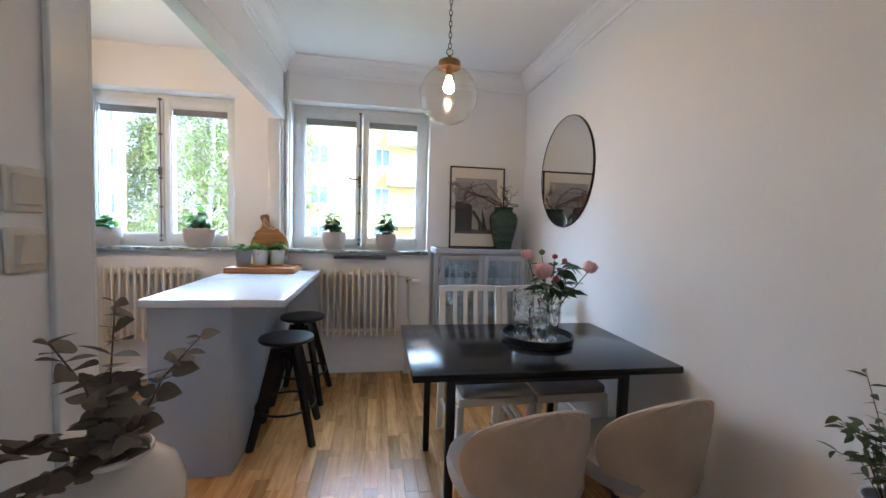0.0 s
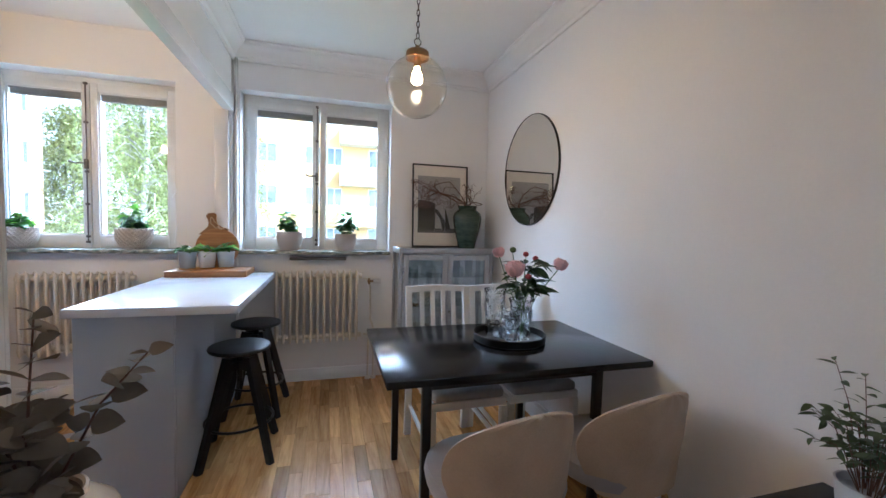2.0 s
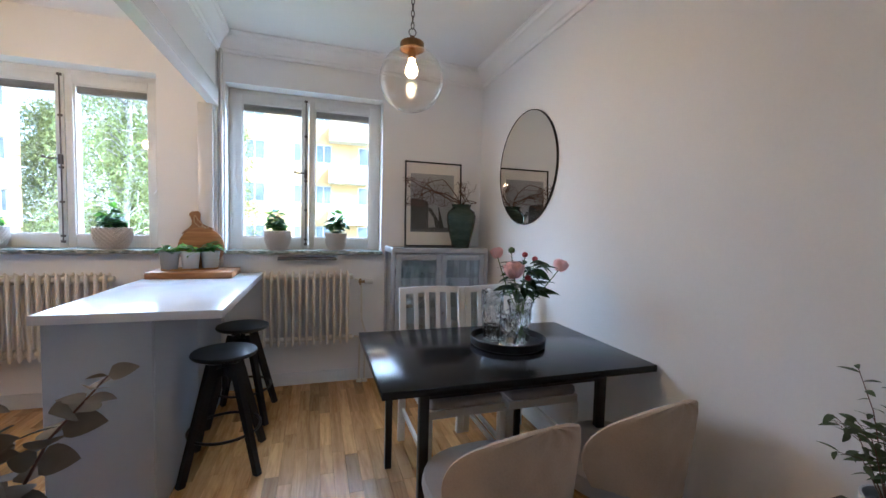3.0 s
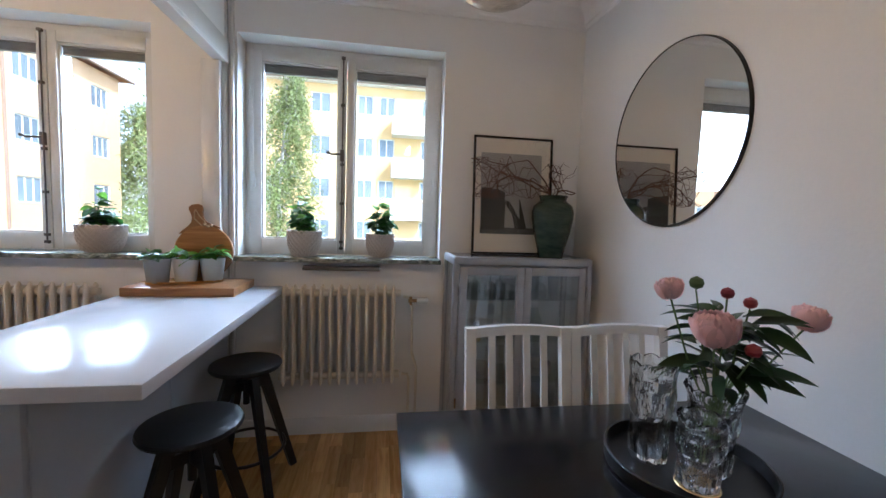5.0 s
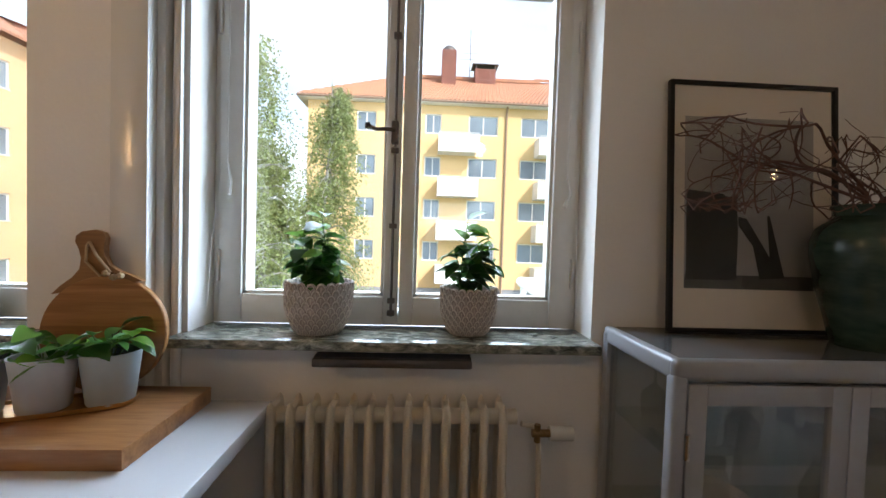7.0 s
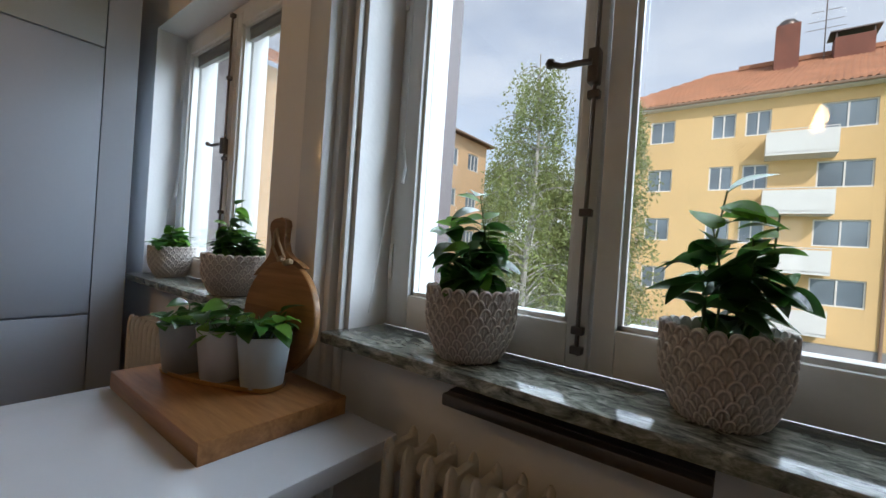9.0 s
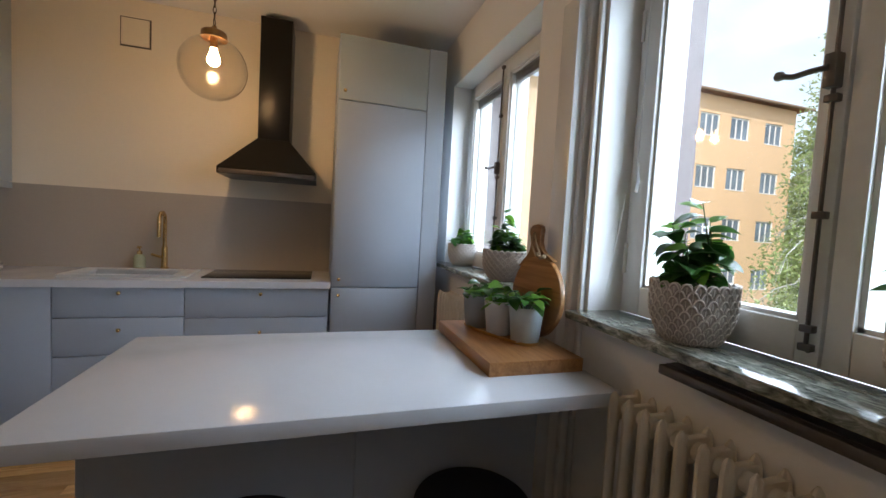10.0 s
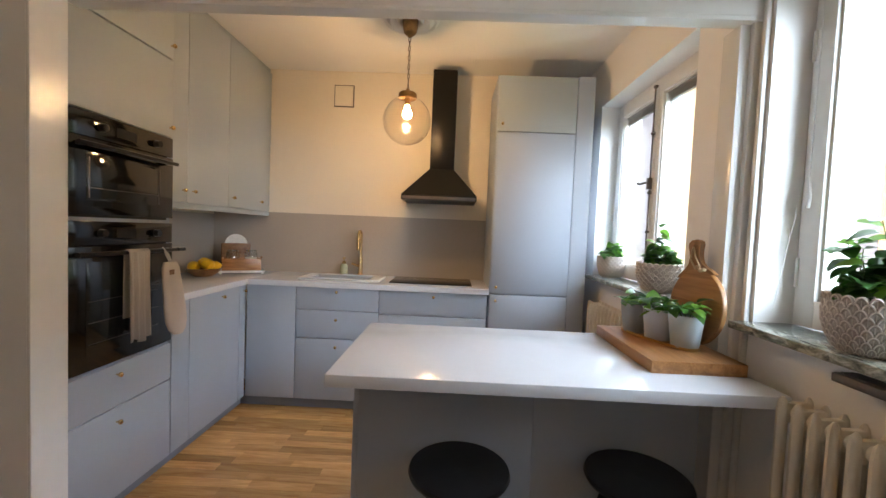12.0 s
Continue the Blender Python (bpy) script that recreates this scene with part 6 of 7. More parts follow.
rng = random.Random(21)
PL = leaf_mesh("peony_leaf", 0.105, 0.038, M_PEONY, 0.3, 0.25)
heads = [((-0.08, -0.065, 0.385), 0.058, "full pink peony bloom"), ((-0.13, 0.02, 0.455), 0.038, "half-open pink peony"), ((0.19, -0.05, 0.40), 0.044, "pink peony bloom")]
for (hx, hy, hz), r, lab in heads:
    d = Vector((hx * 0.6, hy * 0.6, 0.35)).normalized()
    bloom(fv, (hx, hy, hz - r * 0.2), r * 0.80, d, rng, M_PETAL, lab)
    bm = bmesh.new()
    tube(bm, [(0, 0, 0.02), (hx * 0.15, hy * 0.15, 0.16), (hx * 0.5, hy * 0.5, 0.25), (hx, hy, hz - r * 0.5)], 0.0025, 6)
    part("stem", bm, M_STEM, fv)
for hx, hy, hz, r, mt in ((-0.04, 0.04, 0.455, 0.017, M_STEM), (0.02, 0.01, 0.435, 0.015, M_BUD), (0.065, -0.01, 0.415, 0.015, M_BUD), (-0.03, -0.115, 0.335, 0.016, M_BUD)):
    bm = bmesh.new()
    lathe(bm, [(0, -r), (r * 0.8, -r * 0.6), (r, 0), (r * 0.8, r * 0.6), (0, r)], 14, (hx, hy, hz))
    part("bud", bm, mt, fv, "round closed bud")
    bm = bmesh.new()
    tube(bm, [(0, 0, 0.03), (hx * 0.3, hy * 0.3, 0.2), (hx, hy, hz - r)], 0.0022, 6)
    part("stem", bm, M_STEM, fv)
for k in range(84):
    a = rng.random() * 2 * math.pi
    hh = rng.uniform(0.22, 0.41)
    rad = rng.uniform(0.01, 0.07)
    d = Vector((math.cos(a), math.sin(a), rng.uniform(-0.35, 0.55)))
    put_leaf(PL, fv, (math.cos(a) * rad + 0.01, math.sin(a) * rad, hh), d, rng.uniform(-0.6, 0.6), rng.uniform(0.6, 1.15))
for k in range(8):
    a = k * 0.8
    bm = bmesh.new()
    tube(bm, [(0.02 * math.cos(a), 0.02 * math.sin(a), 0.016), (-0.02 * math.cos(a), -0.02 * math.sin(a), 0.2), (-0.05 * math.cos(a), -0.05 * math.sin(a), 0.27)], 0.002, 5)
    part("stem", bm, M_STEM, fv)


# ---- potted plants ----
def scale_pot(name, r, h, label, px, py, pz, rings_n=9, across=22):
    """A rounded white pot with a relief of overlapping scales and a scalloped rim."""
    n, rows = 396, 110
    pitch = 2 * math.pi / across
    rowh = h / (rings_n + 0.6)
    high = rowh * 1.6
    outer = []
    for j in range(rows + 1):
        v = j / rows
        ring = []
        for i in range(n):
            a = 2 * math.pi * i / n

            def across_scale(q):
                off = (q % 2) * pitch / 2
                return (a - off - round((a - off) / pitch) * pitch) / (pitch / 2)

            ut = across_scale(rings_n - 1)
            z = (h - rowh * 0.75 * (1 - math.sqrt(max(0, 1 - ut * ut)))) * v
            base = r * (0.66 + 0.34 * math.sin(min(1, z / (h * 0.62)) * math.pi / 2) ** 0.9) * (1 + 0.02 * (v - 0.6))
            if z < h * 0.04:
                base *= 0.93
            rel = 0.0
            # the lowest row whose arch holds the point lies in front
            for q in range(-1, rings_n):
                u, t_ = across_scale(q), (z - q * rowh) / high
                d = 1 - (math.hypot(u, t_) if t_ > 0 else abs(u))
                if d >= 0:
                    edge = d * pitch * r * 0.5
                    rel = 0.0012 * (1 - d) + 0.0040 * math.exp(-((edge - 0.0016) / 0.0013) ** 2) + (0.0016 * math.exp(-(u / 0.09) ** 2) if 0 < t_ < 0.62 else 0)
                    break
            ring.append(((base + rel) * math.cos(a), (base + rel) * math.sin(a), z))
        outer.append(ring)
    bm = bmesh.new()
    inner = [[(p[0] * 0.93, p[1] * 0.93, p[2]) for p in outer[-1]], [(r * 0.9 * math.cos(2 * math.pi * i / n), r * 0.9 * math.sin(2 * math.pi * i / n), h * 0.8) for i in range(n)]]
    loft(bm, outer + inner, True, True)
    return bm


def potted(px, py, r, h, height, spread, count, seed, label, leaf_len=0.082):
    rng = random.Random(seed)
    p = thing("potted_plant", label, "potted plant", pose(px, py, Z_SILL + 0.0005, 0, 0, seed * 37), "coffee plants on the sills")
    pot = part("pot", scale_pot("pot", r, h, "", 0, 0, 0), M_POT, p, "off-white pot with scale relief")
    pot.data.shade_smooth()
    bm = bmesh.new()
    lathe(bm, [(0, h * 0.86), (r * 0.90, h * 0.85)], 24)
    part("soil", bm, M_SOIL, p)
    lm = leaf_mesh("coffee_leaf", leaf_len, leaf_len * 0.82, M_LEAF, 0.20, 0.40, 7, 0.9)
    ly = leaf_mesh("young_coffee_leaf", leaf_len, leaf_len * 0.72, M_LEAF2, 0.20, 0.3, 7, 0.95)
    stems = 8
    tips = []
    bm = bmesh.new()
    for s in range(stems):
        a = s * 2 * math.pi / stems + rng.uniform(-0.4, 0.4)
        hh = height * (rng.uniform(0.25, 0.75) if s else 0.85)
        lean = spread * (rng.uniform(0.25, 0.75) if s else 0.1)
        base = Vector((r * 0.35 * math.cos(a), r * 0.35 * math.sin(a), h * 0.85))
        top = Vector((lean * math.cos(a), lean * math.sin(a), h * 0.85 + hh))
        mid = base.lerp(top, 0.5) + Vector((rng.uniform(-0.01, 0.01), rng.uniform(-0.01, 0.01), 0.01))
        tube(bm, [base, mid, top], 0.0022, 6, 0.0013)
        tips.append((base, mid, top))
    part("stem", bm, M_STEM, p)
    for k in range(count):
        base, mid, top = tips[k % stems]
        f = 0.15 + 0.85 * ((k // stems) + 0.5) / (count / stems)
        f = min(1, f)
        at = base.lerp(mid, f * 2) if f < 0.5 else mid.lerp(top, f * 2 - 1)
        a = k * 2.4 + rng.uniform(-0.5, 0.5)
        d = Vector((math.cos(a), math.sin(a), rng.uniform(-0.45, 0.55) + (0.6 if f > 0.93 else 0)))
        young = f > 0.75 and rng.random() < 0.6
        put_leaf(ly if young else lm, p, at, d, rng.uniform(-0.5, 0.5), rng.uniform(0.62, 1.0) * (0.85 if f > 0.85 else 1))
    return p


potted(0.058, 4.150, 0.095, 0.155, 0.26, 0.080, 84, 2, "coffee plant with glossy dark leaves in a white scaled pot")
potted(0.507, 4.172, 0.084, 0.145, 0.27, 0.088, 78, 5, "coffee plant with bright green top leaves in a white scaled pot")
potted(-1.035, 4.16, 0.112, 0.155, 0.25, 0.095, 92, 7, "coffee plant in a wide white scaled pot by the kitchen")
potted(-1.735, 4.185, 0.098, 0.15, 0.14, 0.095, 92, 9, "bushy green plant in a white scaled pot")

# ---- on the island ----
blk = thing("cutting_block", "thick end-grain wooden cutting block on the worktop", "cutting board")
part("plank", B(-0.694, 3.715, IT, -0.190, 4.030, IT + 0.042, 0.002), M_BOARD, blk)
tr = thing("oval_tray", "slim gold-rimmed oval tray on the wooden block", "tray", pose(-0.478, 3.880, IT + 0.0425, 0, 0, 20))
bm = bmesh.new()


def oval(k, z, n=48):
    pts = []
    for i in range(n):
        a = 2 * math.pi * i / n
        x_, y_ = math.cos(a), math.sin(a)
        pts.append((0.115 * math.copysign(1, x_) * min(1, abs(x_) * 1.4) + 0.055 * k * x_, 0.055 * k * y_, z))
    return pts


loft(bm, [oval(0.9, 0), oval(1.0, 0.002), oval(1.05, 0.012), oval(1.0, 0.012), oval(0.92, 0.004)], True, True)
part("dish", bm, M_GOLDWOOD, tr)


def herb(px, py, material, pot_label, seed):
    rng = random.Random(seed)
    p = thing("herb_pot", pot_label, "potted plant", pose(px, py, IT + 0.047), "small herb pots on the tray")
    bm = bmesh.new()
    lathe(bm, [(0, 0), (0.044, 0), (0.047, 0.004), (0.060, 0.118), (0.0615, 0.122), (0.058, 0.122), (0.054, 0.095), (0, 0.095)], 36)
    part("pot", bm, material, p)
    bm = bmesh.new()
    lathe(bm, [(0, 0.1), (0.054, 0.1)], 20)
    part("soil", bm, M_SOIL, p)
    lm = leaf_mesh("herb_leaf", 0.052, 0.038, M_LEAF, 0.35, 0.45, 5)
    ly = leaf_mesh("young_herb_leaf", 0.054, 0.038, M_LEAF2, 0.35, 0.45, 5)
    bm = bmesh.new()
    tips = []
    for s in range(7):
        a = s * 0.9
        top = Vector((0.045 * math.cos(a), 0.045 * math.sin(a), 0.10 + rng.uniform(0.03, 0.075)))
        tube(bm, [(0.01 * math.cos(a), 0.01 * math.sin(a), 0.1), top], 0.0014, 5)
        tips.append(top)
    part("stem", bm, M_STEM, p)
    for k in range(30):
        a = k * 2.4
        d = Vector((math.cos(a), math.sin(a), rng.uniform(-0.3, 1.0)))
        put_leaf(ly if rng.random() < 0.3 else lm, p, tips[k % 7] - Vector((0, 0, rng.uniform(0, 0.03))), d, rng.uniform(-0.6, 0.6), rng.uniform(0.65, 1.15))


herb(-0.590, 3.838, M_POTGREY, "small leafy plant in a grey pot", 31)
herb(-0.478, 3.879, M_POTWHITE, "small leafy plant in a white pot", 32)
herb(-0.365, 3.921, M_POTBLUE, "small leafy plant in a pale blue pot", 33)

rb = thing("round_cutting_board", "round wooden cutting board with a rope loop leaning on the pier", "cutting board", pose(-0.437, 3.990, IT + 0.044, -4, 0, 5))
bm = bmesh.new()
R = 0.146
ux, uz = math.cos(math.radians(100)), math.sin(math.radians(100))
hd = [(0.80, 0.105), (0.92, 0.082), (1.04, 0.052), (1.16, 0.034), (1.34, 0.027), (1.50, 0.029), (1.64, 0.035), (1.74, 0.031), (1.80, 0.016)]
cuts = [-0.999, -0.52, -0.16, 0.13, 0.55, 0.999]
for c0_, c1_ in zip(cuts, cuts[1:]):
    a0_, a1_ = math.asin(c0_), math.asin(c1_)
    arc = [a0_ + (a1_ - a0_) * i / 10 for i in range(11)]
    out_ = [(math.cos(a), math.sin(a)) for a in arc] + [(-math.cos(a), math.sin(a)) for a in reversed(arc)]
    bm = bmesh.new()
    loft(bm, [[(R * k_ * x_, y_, R + R * k_ * z_) for x_, z_ in out_] for k_, y_ in ((0.985, -0.011), (1.0, -0.008), (1.0, 0.006), (0.985, 0.009))])
    part("plank", bm, M_PLATE_WOOD, rb)
bm = bmesh.new()
rows_ = []
for s_, w_ in hd:
    px_, pz_ = ux * s_ * R, R + uz * s_ * R
    rows_.append([(px_ + uz * w_, -0.0105, pz_ - ux * w_), (px_ - uz * w_, -0.0105, pz_ + ux * w_), (px_ - uz * w_, 0.0085, pz_ + ux * w_), (px_ + uz * w_, 0.0085, pz_ - ux * w_)])
loft(bm, rows_)
part("handle", bm, M_PLATE_WOOD, rb)
bm = bmesh.new()
hx, hz = ux * 1.60 * R, R + uz * 1.60 * R
loop = [(hx, -0.014, hz), (hx + 0.02, -0.018, hz - 0.035), (hx + 0.055, -0.02, hz - 0.075), (hx + 0.03, -0.018, hz - 0.085), (hx - 0.005, -0.016, hz - 0.05), (hx - 0.006, -0.014, hz - 0.01), (hx, -0.014, hz)]
tube(bm, loop, 0.0035, 6)
for k, (kx, kz) in enumerate(((0.045, -0.078), (0.062, -0.088), (0.078, -0.084))):
    lathe(bm, [(0, -0.009), (0.008, -0.005), (0.0095, 0), (0.008, 0.005), (0, 0.009)], 8, (hx + kx, -0.02, hz + kz))
part("rope_loop", bm, M_ROPE, rb, "knotted natural rope loop")

# ---- on the kitchen worktop ----
fb = thing("fruit_bowl", "turned wooden bowl with lemons on the worktop", "bowl", pose(-1.78, 1.20, WT))
bm = bmesh.new()
lathe(bm, [(0, 0), (0.06, 0), (0.10, 0.03), (0.118, 0.06), (0.112, 0.06), (0.09, 0.03), (0.05, 0.01), (0, 0.01)], 32)
part("bowl", bm, M_DKWOOD, fb)
for k, (lx, ly, lz) in enumerate(((0.03, 0.05, 0.092), (-0.045, -0.02, 0.092), (0.045, -0.045, 0.07), (-0.05, 0.05, 0.07))):
    bm = bmesh.new()
    lathe(bm, [(0, -0.052), (0.012, -0.047), (0.034, -0.03), (0.043, 0), (0.036, 0.026), (0.016, 0.044), (0.008, 0.052), (0, 0.055)], 20)
    solid("lemon", bm, M_LEMON, "ripe yellow lemon lying in the wooden bowl", "lemon", pose(-1.78 + lx, 1.20 + ly, WT + lz, 70, 20 * k, 60 * k), "lemons in the bowl")
bx = thing("wooden_crate", "wooden crate with jars and boards on a marble slab", "crate", pose(-2.07, 1.33, WT + 0.025, 0, 0, 120))
bm = bmesh.new()
for q in ((-0.14, -0.075, 0.14, -0.063), (-0.14, 0.063, 0.14, 0.075)):
    box(bm, q[0], q[1], 0.0, q[2], q[3], 0.095, 0.002)
for q in ((-0.14, -0.0625, -0.128, 0.0625), (0.128, -0.0625, 0.14, 0.0625)):
    box(bm, q[0], q[1], 0.0, q[2], q[3], 0.095, 0.002)
box(bm, -0.127, -0.0625, 0.0, 0.127, 0.0625, 0.01)
part("box", bm, M_BOARD, bx)
sl = thing("marble_slab", "white marble serving slab on small feet", "serving board", pose(-2.07, 1.33, WT, 0, 0, 120))
part("slab", B(-0.17, -0.10, 0.010, 0.17, 0.10, 0.0245, 0.002), M_MARBLE, sl)
bm = bmesh.new()
for sx_ in (-0.15, 0.15):
    for sy_ in (-0.08, 0.08):
        tube(bm, [(sx_, sy_, 0), (sx_, sy_, 0.0095)], 0.01, 10)
part("foot", bm, M_MARBLE, sl)
for k, (jx, jm) in enumerate(((-0.035, M_LEMONSALT), (-0.0, M_POT))):
    j = thing("storage_jar", "clear glass storage jar standing in the wooden crate", "jar", pose(-2.07 + (0.04, -0.035)[k], 1.33 + (-0.05, 0.06)[k], WT + 0.036), "jars in the crate")
    bm = bmesh.new()
    lathe(bm, [(0, 0), (0.045, 0), (0.048, 0.01), (0.048, 0.125), (0.04, 0.14), (0.042, 0.15), (0.039, 0.15), (0.037, 0.14)], 24)
    part("vessel", bm, M_THINGLASS, j)
    bm = bmesh.new()
    lathe(bm, [(0, 0.004), (0.042, 0.004), (0.044, 0.09 - 0.05 * (1 - k)), (0, 0.095 - 0.05 * (1 - k))], 20)
    part("filling", bm, jm, j)
bm = bmesh.new()
n_ = 30
loft(bm, [[(0.085 * math.cos(math.pi * i / n_) * 1.0, y_, 0.225 + 0.085 * math.sin(math.pi * i / n_)) for i in range(n_ + 1)] + [(-0.085, y_, 0.0), (0.085, y_, 0.0)] for y_ in (0, 0.012)])
solid("marble_board", bm, M_MARBLE, "white marble board with rounded top leaning on the wall", "serving board", pose(-2.185, 1.22, WT, -4, 0, 120), smooth=False)
solid("wooden_board", B(-0.11, 0, 0, 0.11, 0.016, 0.235, 0.012, 3), M_DKWOOD, "brown wooden board leaning on the marble board", "cutting board", pose(-2.155, 1.235, WT, -4, 0, 120))
bm = bmesh.new()
tube(bm, [(0.0, 0, 0), (0.06, 0.02, 0.07), (0.085, 0.025, 0.085)], 0.004, 6)
lathe(bm, [(0, -0.012), (0.012, 0), (0, 0.012)], 10, (0.09, 0.027, 0.09))
solid("wooden_spoon", bm, M_DKWOOD, "dark wooden spoon standing in the crate", "spoon", pose(-2.09, 1.38, WT + 0.036, 0, 0, 110))

# towel and mitt on the oven door
tw = thing("tea_towel", "pale linen tea towel hanging over the oven handle", "towel")
hz_ = 1.352 - 0.135
bm = bmesh.new()
rings = []
for k in range(19):
    u = -0.615 - 0.125 * k / 18
    wv = 0.006 * math.sin(k * 1.3)
    rings.append([(u, LF + 0.030, hz_ - 0.30), (u, LF + 0.031 + wv * 0.3, hz_ - 0.12), (u, LF + 0.033, hz_ + 0.006), (u, LF + 0.046, hz_ + 0.014), (u, LF + 0.060 + wv * 0.3, hz_ + 0.003),
                  (u, LF + 0.064 + wv, hz_ - 0.15), (u + 0.004 * math.sin(k), LF + 0.068 + wv * 1.5, hz_ - 0.41 + 0.01 * math.sin(k * 0.5))])
loft(bm, rings, False, False)
ob = part("cloth", bm, M_LINEN2, tw)
md = ob.modifiers.new("thick", "SOLIDIFY")
md.thickness = 0.003
mt = thing("oven_mitt", "beige quilted oven mitt hanging from the handle", "oven mitt")
bm = bmesh.new()
cx = -0.85
prof = [(0.035, 0.0), (0.050, -0.03), (0.058, -0.10), (0.062, -0.18), (0.068, -0.25), (0.066, -0.31), (0.052, -0.355), (0.025, -0.38), (0.006, -0.385)]
rings = []
for w_, z_ in prof:
    rings.append([(cx + 0.17 * z_ + 1.15 * w_ * math.cos(a), LF + 0.075 + 0.022 * (1 if w_ > 0.03 else w_ / 0.03) * math.sin(a), hz_ - 0.06 + z_) for a in [2 * math.pi * i / 24 for i in range(24)]])
loft(bm, rings)
part("body", bm, M_LINEN, mt)
bm = bmesh.new()
tube(bm, [(cx, LF + 0.075, hz_ - 0.06), (cx + 0.008, LF + 0.06, hz_ - 0.02), (cx + 0.012, LF + 0.045, hz_ + 0.014), (cx + 0.006, LF + 0.07, hz_ - 0.02), (cx, LF + 0.08, hz_ - 0.06)], 0.005, 6)
part("loop", bm, M_LINEN2, mt)
part("leather_tag", B(cx + 0.0, LF + 0.0965, hz_ - 0.12, cx + 0.032, LF + 0.0985, hz_ - 0.095), M_DKWOOD, mt, "small brown leather tag")
bm = bmesh.new()
tube(bm, [(-0.95, LF + 0.045, hz_), (-1.0, LF + 0.045, hz_)], 0.010, 12)
ob = solid("handle_hook", bm, M_BLKMET, "black hook on the end of the oven handle", "hook")

# ---- near the viewer at the start ----
VX, VY, VZ = -0.062, 1.37, 0.65
cs = thing("console_table", "narrow white console table by the partition", "table")
part("top", B(VX - 0.16, 1.12, VZ - 0.03, VX + 0.14, 1.46, VZ, 0.003), M_TRIM, cs)
for lx in (VX - 0.155, VX + 0.105):
    for ly in (1.13, 1.42):
        part("leg", B(lx, ly, 0, lx + 0.03, ly + 0.03, VZ - 0.031, 0.002), M_TRIM, cs)
ev = thing("floor_vase", "cream glazed round vase with brown eucalyptus twigs", "vase", pose(VX, VY, VZ))
bm = bmesh.new()
lathe(bm, [(0, 0), (0.06, 0), (0.075, 0.01), (0.103, 0.07), (0.117, 0.125), (0.116, 0.165), (0.100, 0.205), (0.075, 0.226), (0.064, 0.236), (0.064, 0.245), (0.060, 0.247), (0.056, 0.243), (0.056, 0.222), (0.08, 0.15)], 56)
part("body", bm, M_CREAM, ev)
rng = random.Random(77)
EL = leaf_mesh("eucalyptus_leaf", 0.060, 0.054, M_EUC, 0.15, 0.12, 6, 0.8)
sprigs = [((0.02, -0.02, 0.50), (-0.01, 0.0, 0.22)), ((-0.03, -0.25, 0.33), (0.0, -0.03, 0.24)), ((0.02, -0.36, 0.26), (0.0, -0.04, 0.24)), ((0.14, 0.03, 0.42), (0.02, 0.0, 0.24)),
          ((0.05, -0.10, 0.36), (0.0, 0.0, 0.24)), ((0.0, -0.14, 0.46), (0.0, 0.0, 0.24)), ((-0.02, 0.06, 0.33), (0.0, 0.02, 0.24)), ((0.08, -0.14, 0.29), (0.02, -0.02, 0.24))]
for tip, base in sprigs:
    tip, base = Vector((tip[0], tip[1], tip[2] * 1.0 + 0.03)), Vector(base)
    mid = base.lerp(tip, 0.5) + Vector((0, 0, 0.03))
    bm = bmesh.new()
    tube(bm, [Vector((0, 0, 0.05)), base, mid, tip], 0.003, 6, 0.0012)
    part("stem", bm, M_TWIG, ev)
    nl = 11
    for k in range(nl):
        f = k / (nl - 1)
        at = base.lerp(mid, f * 2) if f < 0.5 else mid.lerp(tip, f * 2 - 1)
        for s in (0, 1):
            a = k * 1.57 + s * math.pi + rng.uniform(-0.3, 0.3)
            d = Vector((math.cos(a), math.sin(a), rng.uniform(-0.1, 0.6)))
            put_leaf(EL, ev, at, d, rng.uniform(-0.9, 0.9), rng.uniform(0.6, 1.15) * (1.0 - 0.35 * f))

ps = thing("side_table", "low black side table against the wall", "table")
part("top", B(1.44, 1.00, 0.57, 1.765, 1.42, 0.60, 0.003), M_BLACK, ps)
for lx in (1.445, 1.735):
    for ly in (1.005, 1.39):
        part("leg", B(lx, ly, 0, lx + 0.025, ly + 0.025, 0.569), M_BLACK, ps)
rv = thing("leafy_plant", "airy green ruscus twigs in a pot on the black table", "potted plant", pose(1.645, 1.26, 0.6005))
bm = bmesh.new()
lathe(bm, [(0, 0), (0.045, 0), (0.055, 0.01), (0.065, 0.11), (0.06, 0.11), (0.055, 0.09), (0, 0.09)], 28)
part("pot", bm, M_POTWHITE, rv)
RL = leaf_mesh("ruscus_leaf", 0.034, 0.012, M_RUSCUS, 0.25, 0.2, 5)
for s in range(30):
    a = rng.uniform(0, 2 * math.pi)
    reach = rng.uniform(0.04, 0.15)
    tip = Vector((min(0.10, 0.02 + reach * math.cos(a)), reach * math.sin(a), rng.uniform(0.14, 0.40)))
    base = Vector((0.02 * math.cos(a), 0.02 * math.sin(a), 0.09))
    mid = base.lerp(tip, 0.5) + Vector((0, 0, 0.05))
    bm = bmesh.new()
    tube(bm, [base, mid, tip], 0.0014, 5, 0.0008)
    part("stem", bm, M_TWIG, rv)
    for k in range(9):
        f = 0.25 + 0.75 * k / 8
        at = base.lerp(mid, f * 2) if f < 0.5 else mid.lerp(tip, f * 2 - 1)
        b_ = k * 2.0 + rng.uniform(-0.4, 0.4)
        put_leaf(RL, rv, at, (math.cos(b_), math.sin(b_), rng.uniform(-0.3, 0.6)), rng.uniform(-0.8, 0.8), rng.uniform(0.8, 1.4))


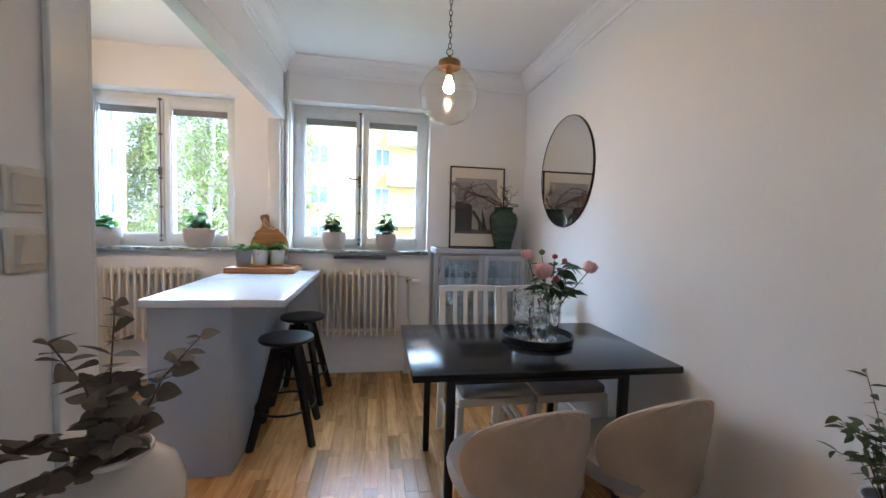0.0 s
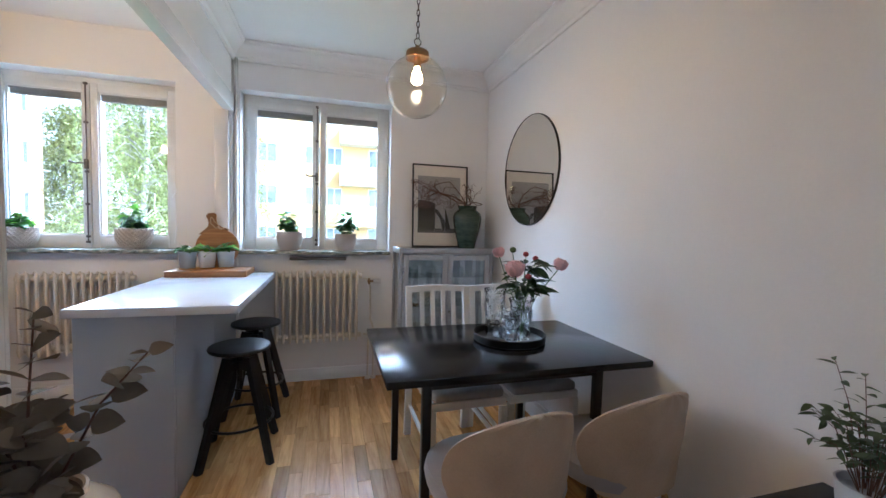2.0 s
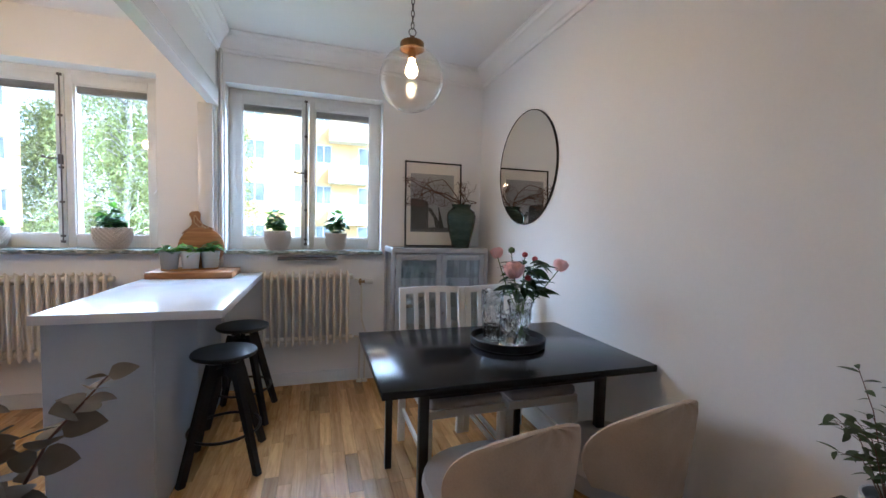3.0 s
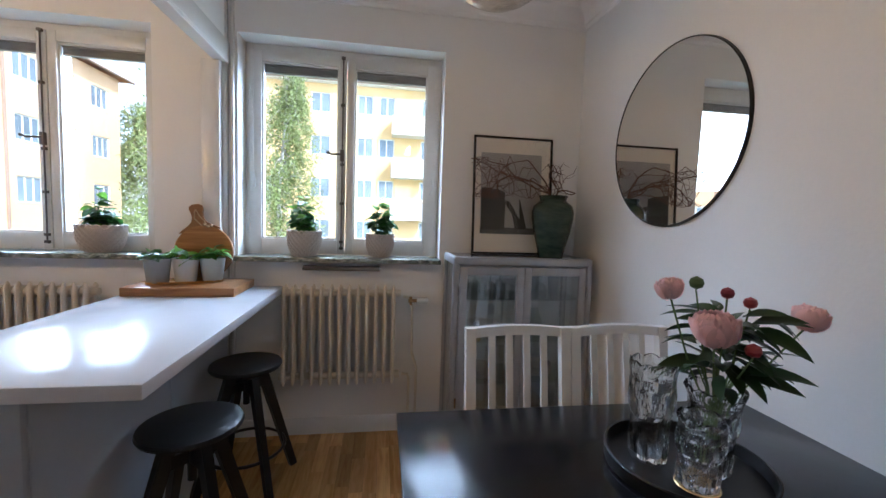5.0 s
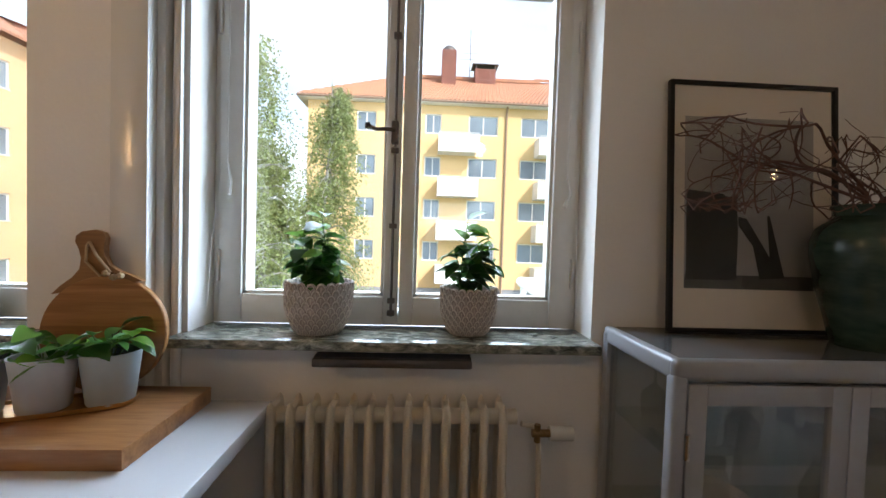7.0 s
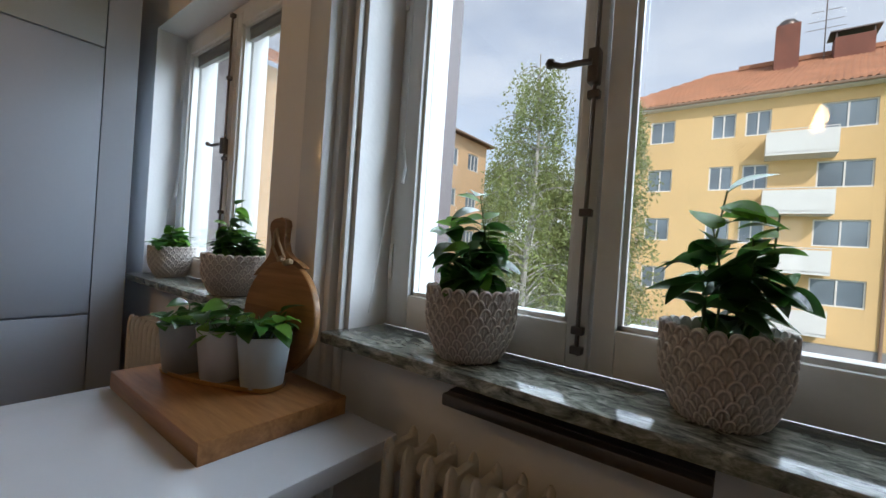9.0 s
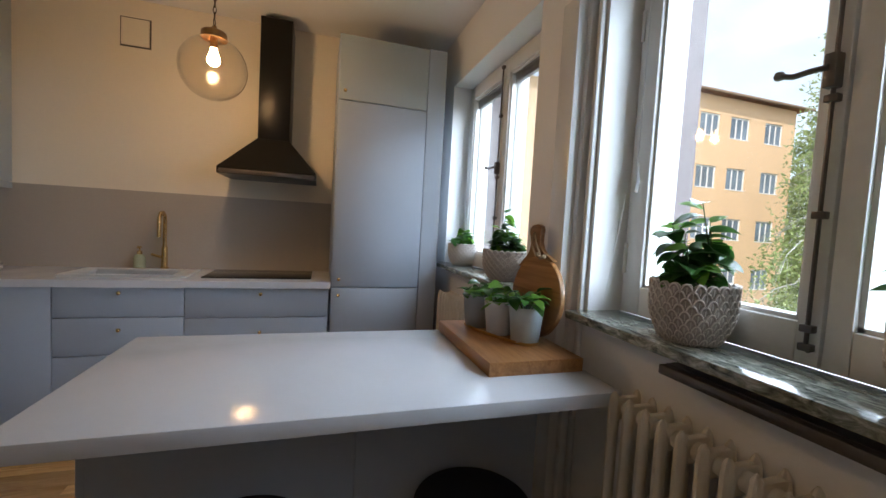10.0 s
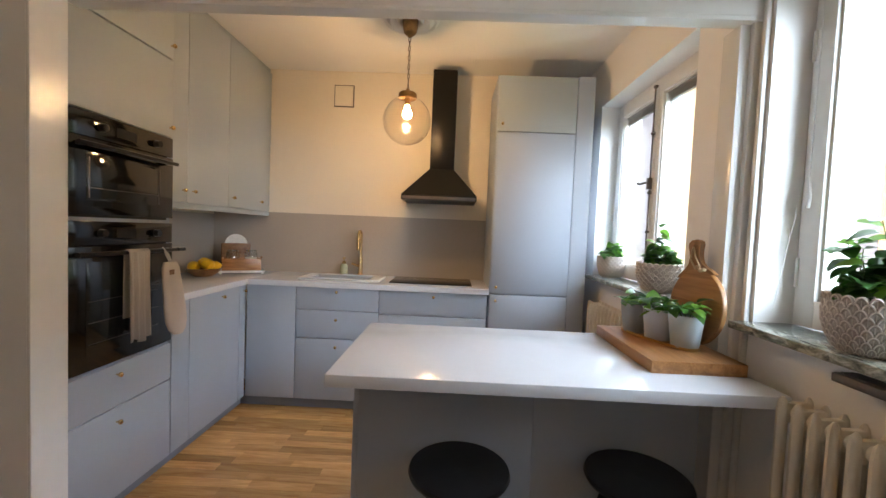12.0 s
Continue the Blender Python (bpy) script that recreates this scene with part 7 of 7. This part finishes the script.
# ---- oak staves of the floor ----
rng = random.Random(5)
STAVE = {}


def stave_mesh(w, l):
    key = (round(w, 3), round(l, 2))
    if key not in STAVE:
        bm = bmesh.new()
        g, c = 0.0003, 0.0008
        x0, x1, y0, y1 = -w / 2 + g, w / 2 - g, -l / 2 + g, l / 2 - g
        loft(bm, [[(x0, y0, -0.012), (x1, y0, -0.012), (x1, y1, -0.012), (x0, y1, -0.012)], [(x0, y0, -c), (x1, y0, -c), (x1, y1, -c), (x0, y1, -c)],
                  [(x0 + c, y0 + c, 0), (x1 - c, y0 + c, 0), (x1 - c, y1 - c, 0), (x0 + c, y1 - c, 0)]])
        STAVE[key] = mesh_of("stave", bm, M_OAK, False)
    return STAVE[key]


staves = []
w = 0.0685
cols = int((RX - BX) / w) + 1
for i in range(cols):
    x_ = BX + (i + 0.5) * w
    y_ = -2.05 - rng.random() * 0.4
    while y_ < WY:
        l = rng.choice((0.28, 0.34, 0.42, 0.5, 0.58))
        a, b = max(y_, -2.05), min(y_ + l, WY)
        y_ += l
        if b - a < 0.05:
            continue
        if x_ < -0.36 and b < KY:
            continue
        staves.append((x_, a, b))
near = [s for s in staves if (-0.30 < s[0] < 1.25 and s[1] > 0.9) or (-1.75 < s[0] <= -0.72 and s[1] > 1.4)]
near.sort(key=lambda s: (abs(s[0] - 0.1) + abs(s[1] - 2.6)))
near = near[:300]
chosen = set(near)
rest = bmesh.new()
for s in staves:
    if s in chosen:
        l = round(s[2] - s[1], 2)
        ob = new("stave", stave_mesh(w, s[2] - s[1]))
        ob.parent = floor
        ob.location = (s[0], (s[1] + s[2]) / 2, 0)
    else:
        g = 0.0004
        vs = [rest.verts.new(q) for q in ((s[0] - w / 2 + g, s[1] + g, -0.0005), (s[0] + w / 2 - g, s[1] + g, -0.0005), (s[0] + w / 2 - g, s[2] - g, -0.0005), (s[0] - w / 2 + g, s[2] - g, -0.0005))]
        rest.faces.new(vs)
ob = part("stave_field", rest, M_OAK, floor, "oak staves", smooth=False)
ob["kind"] = "stuff"
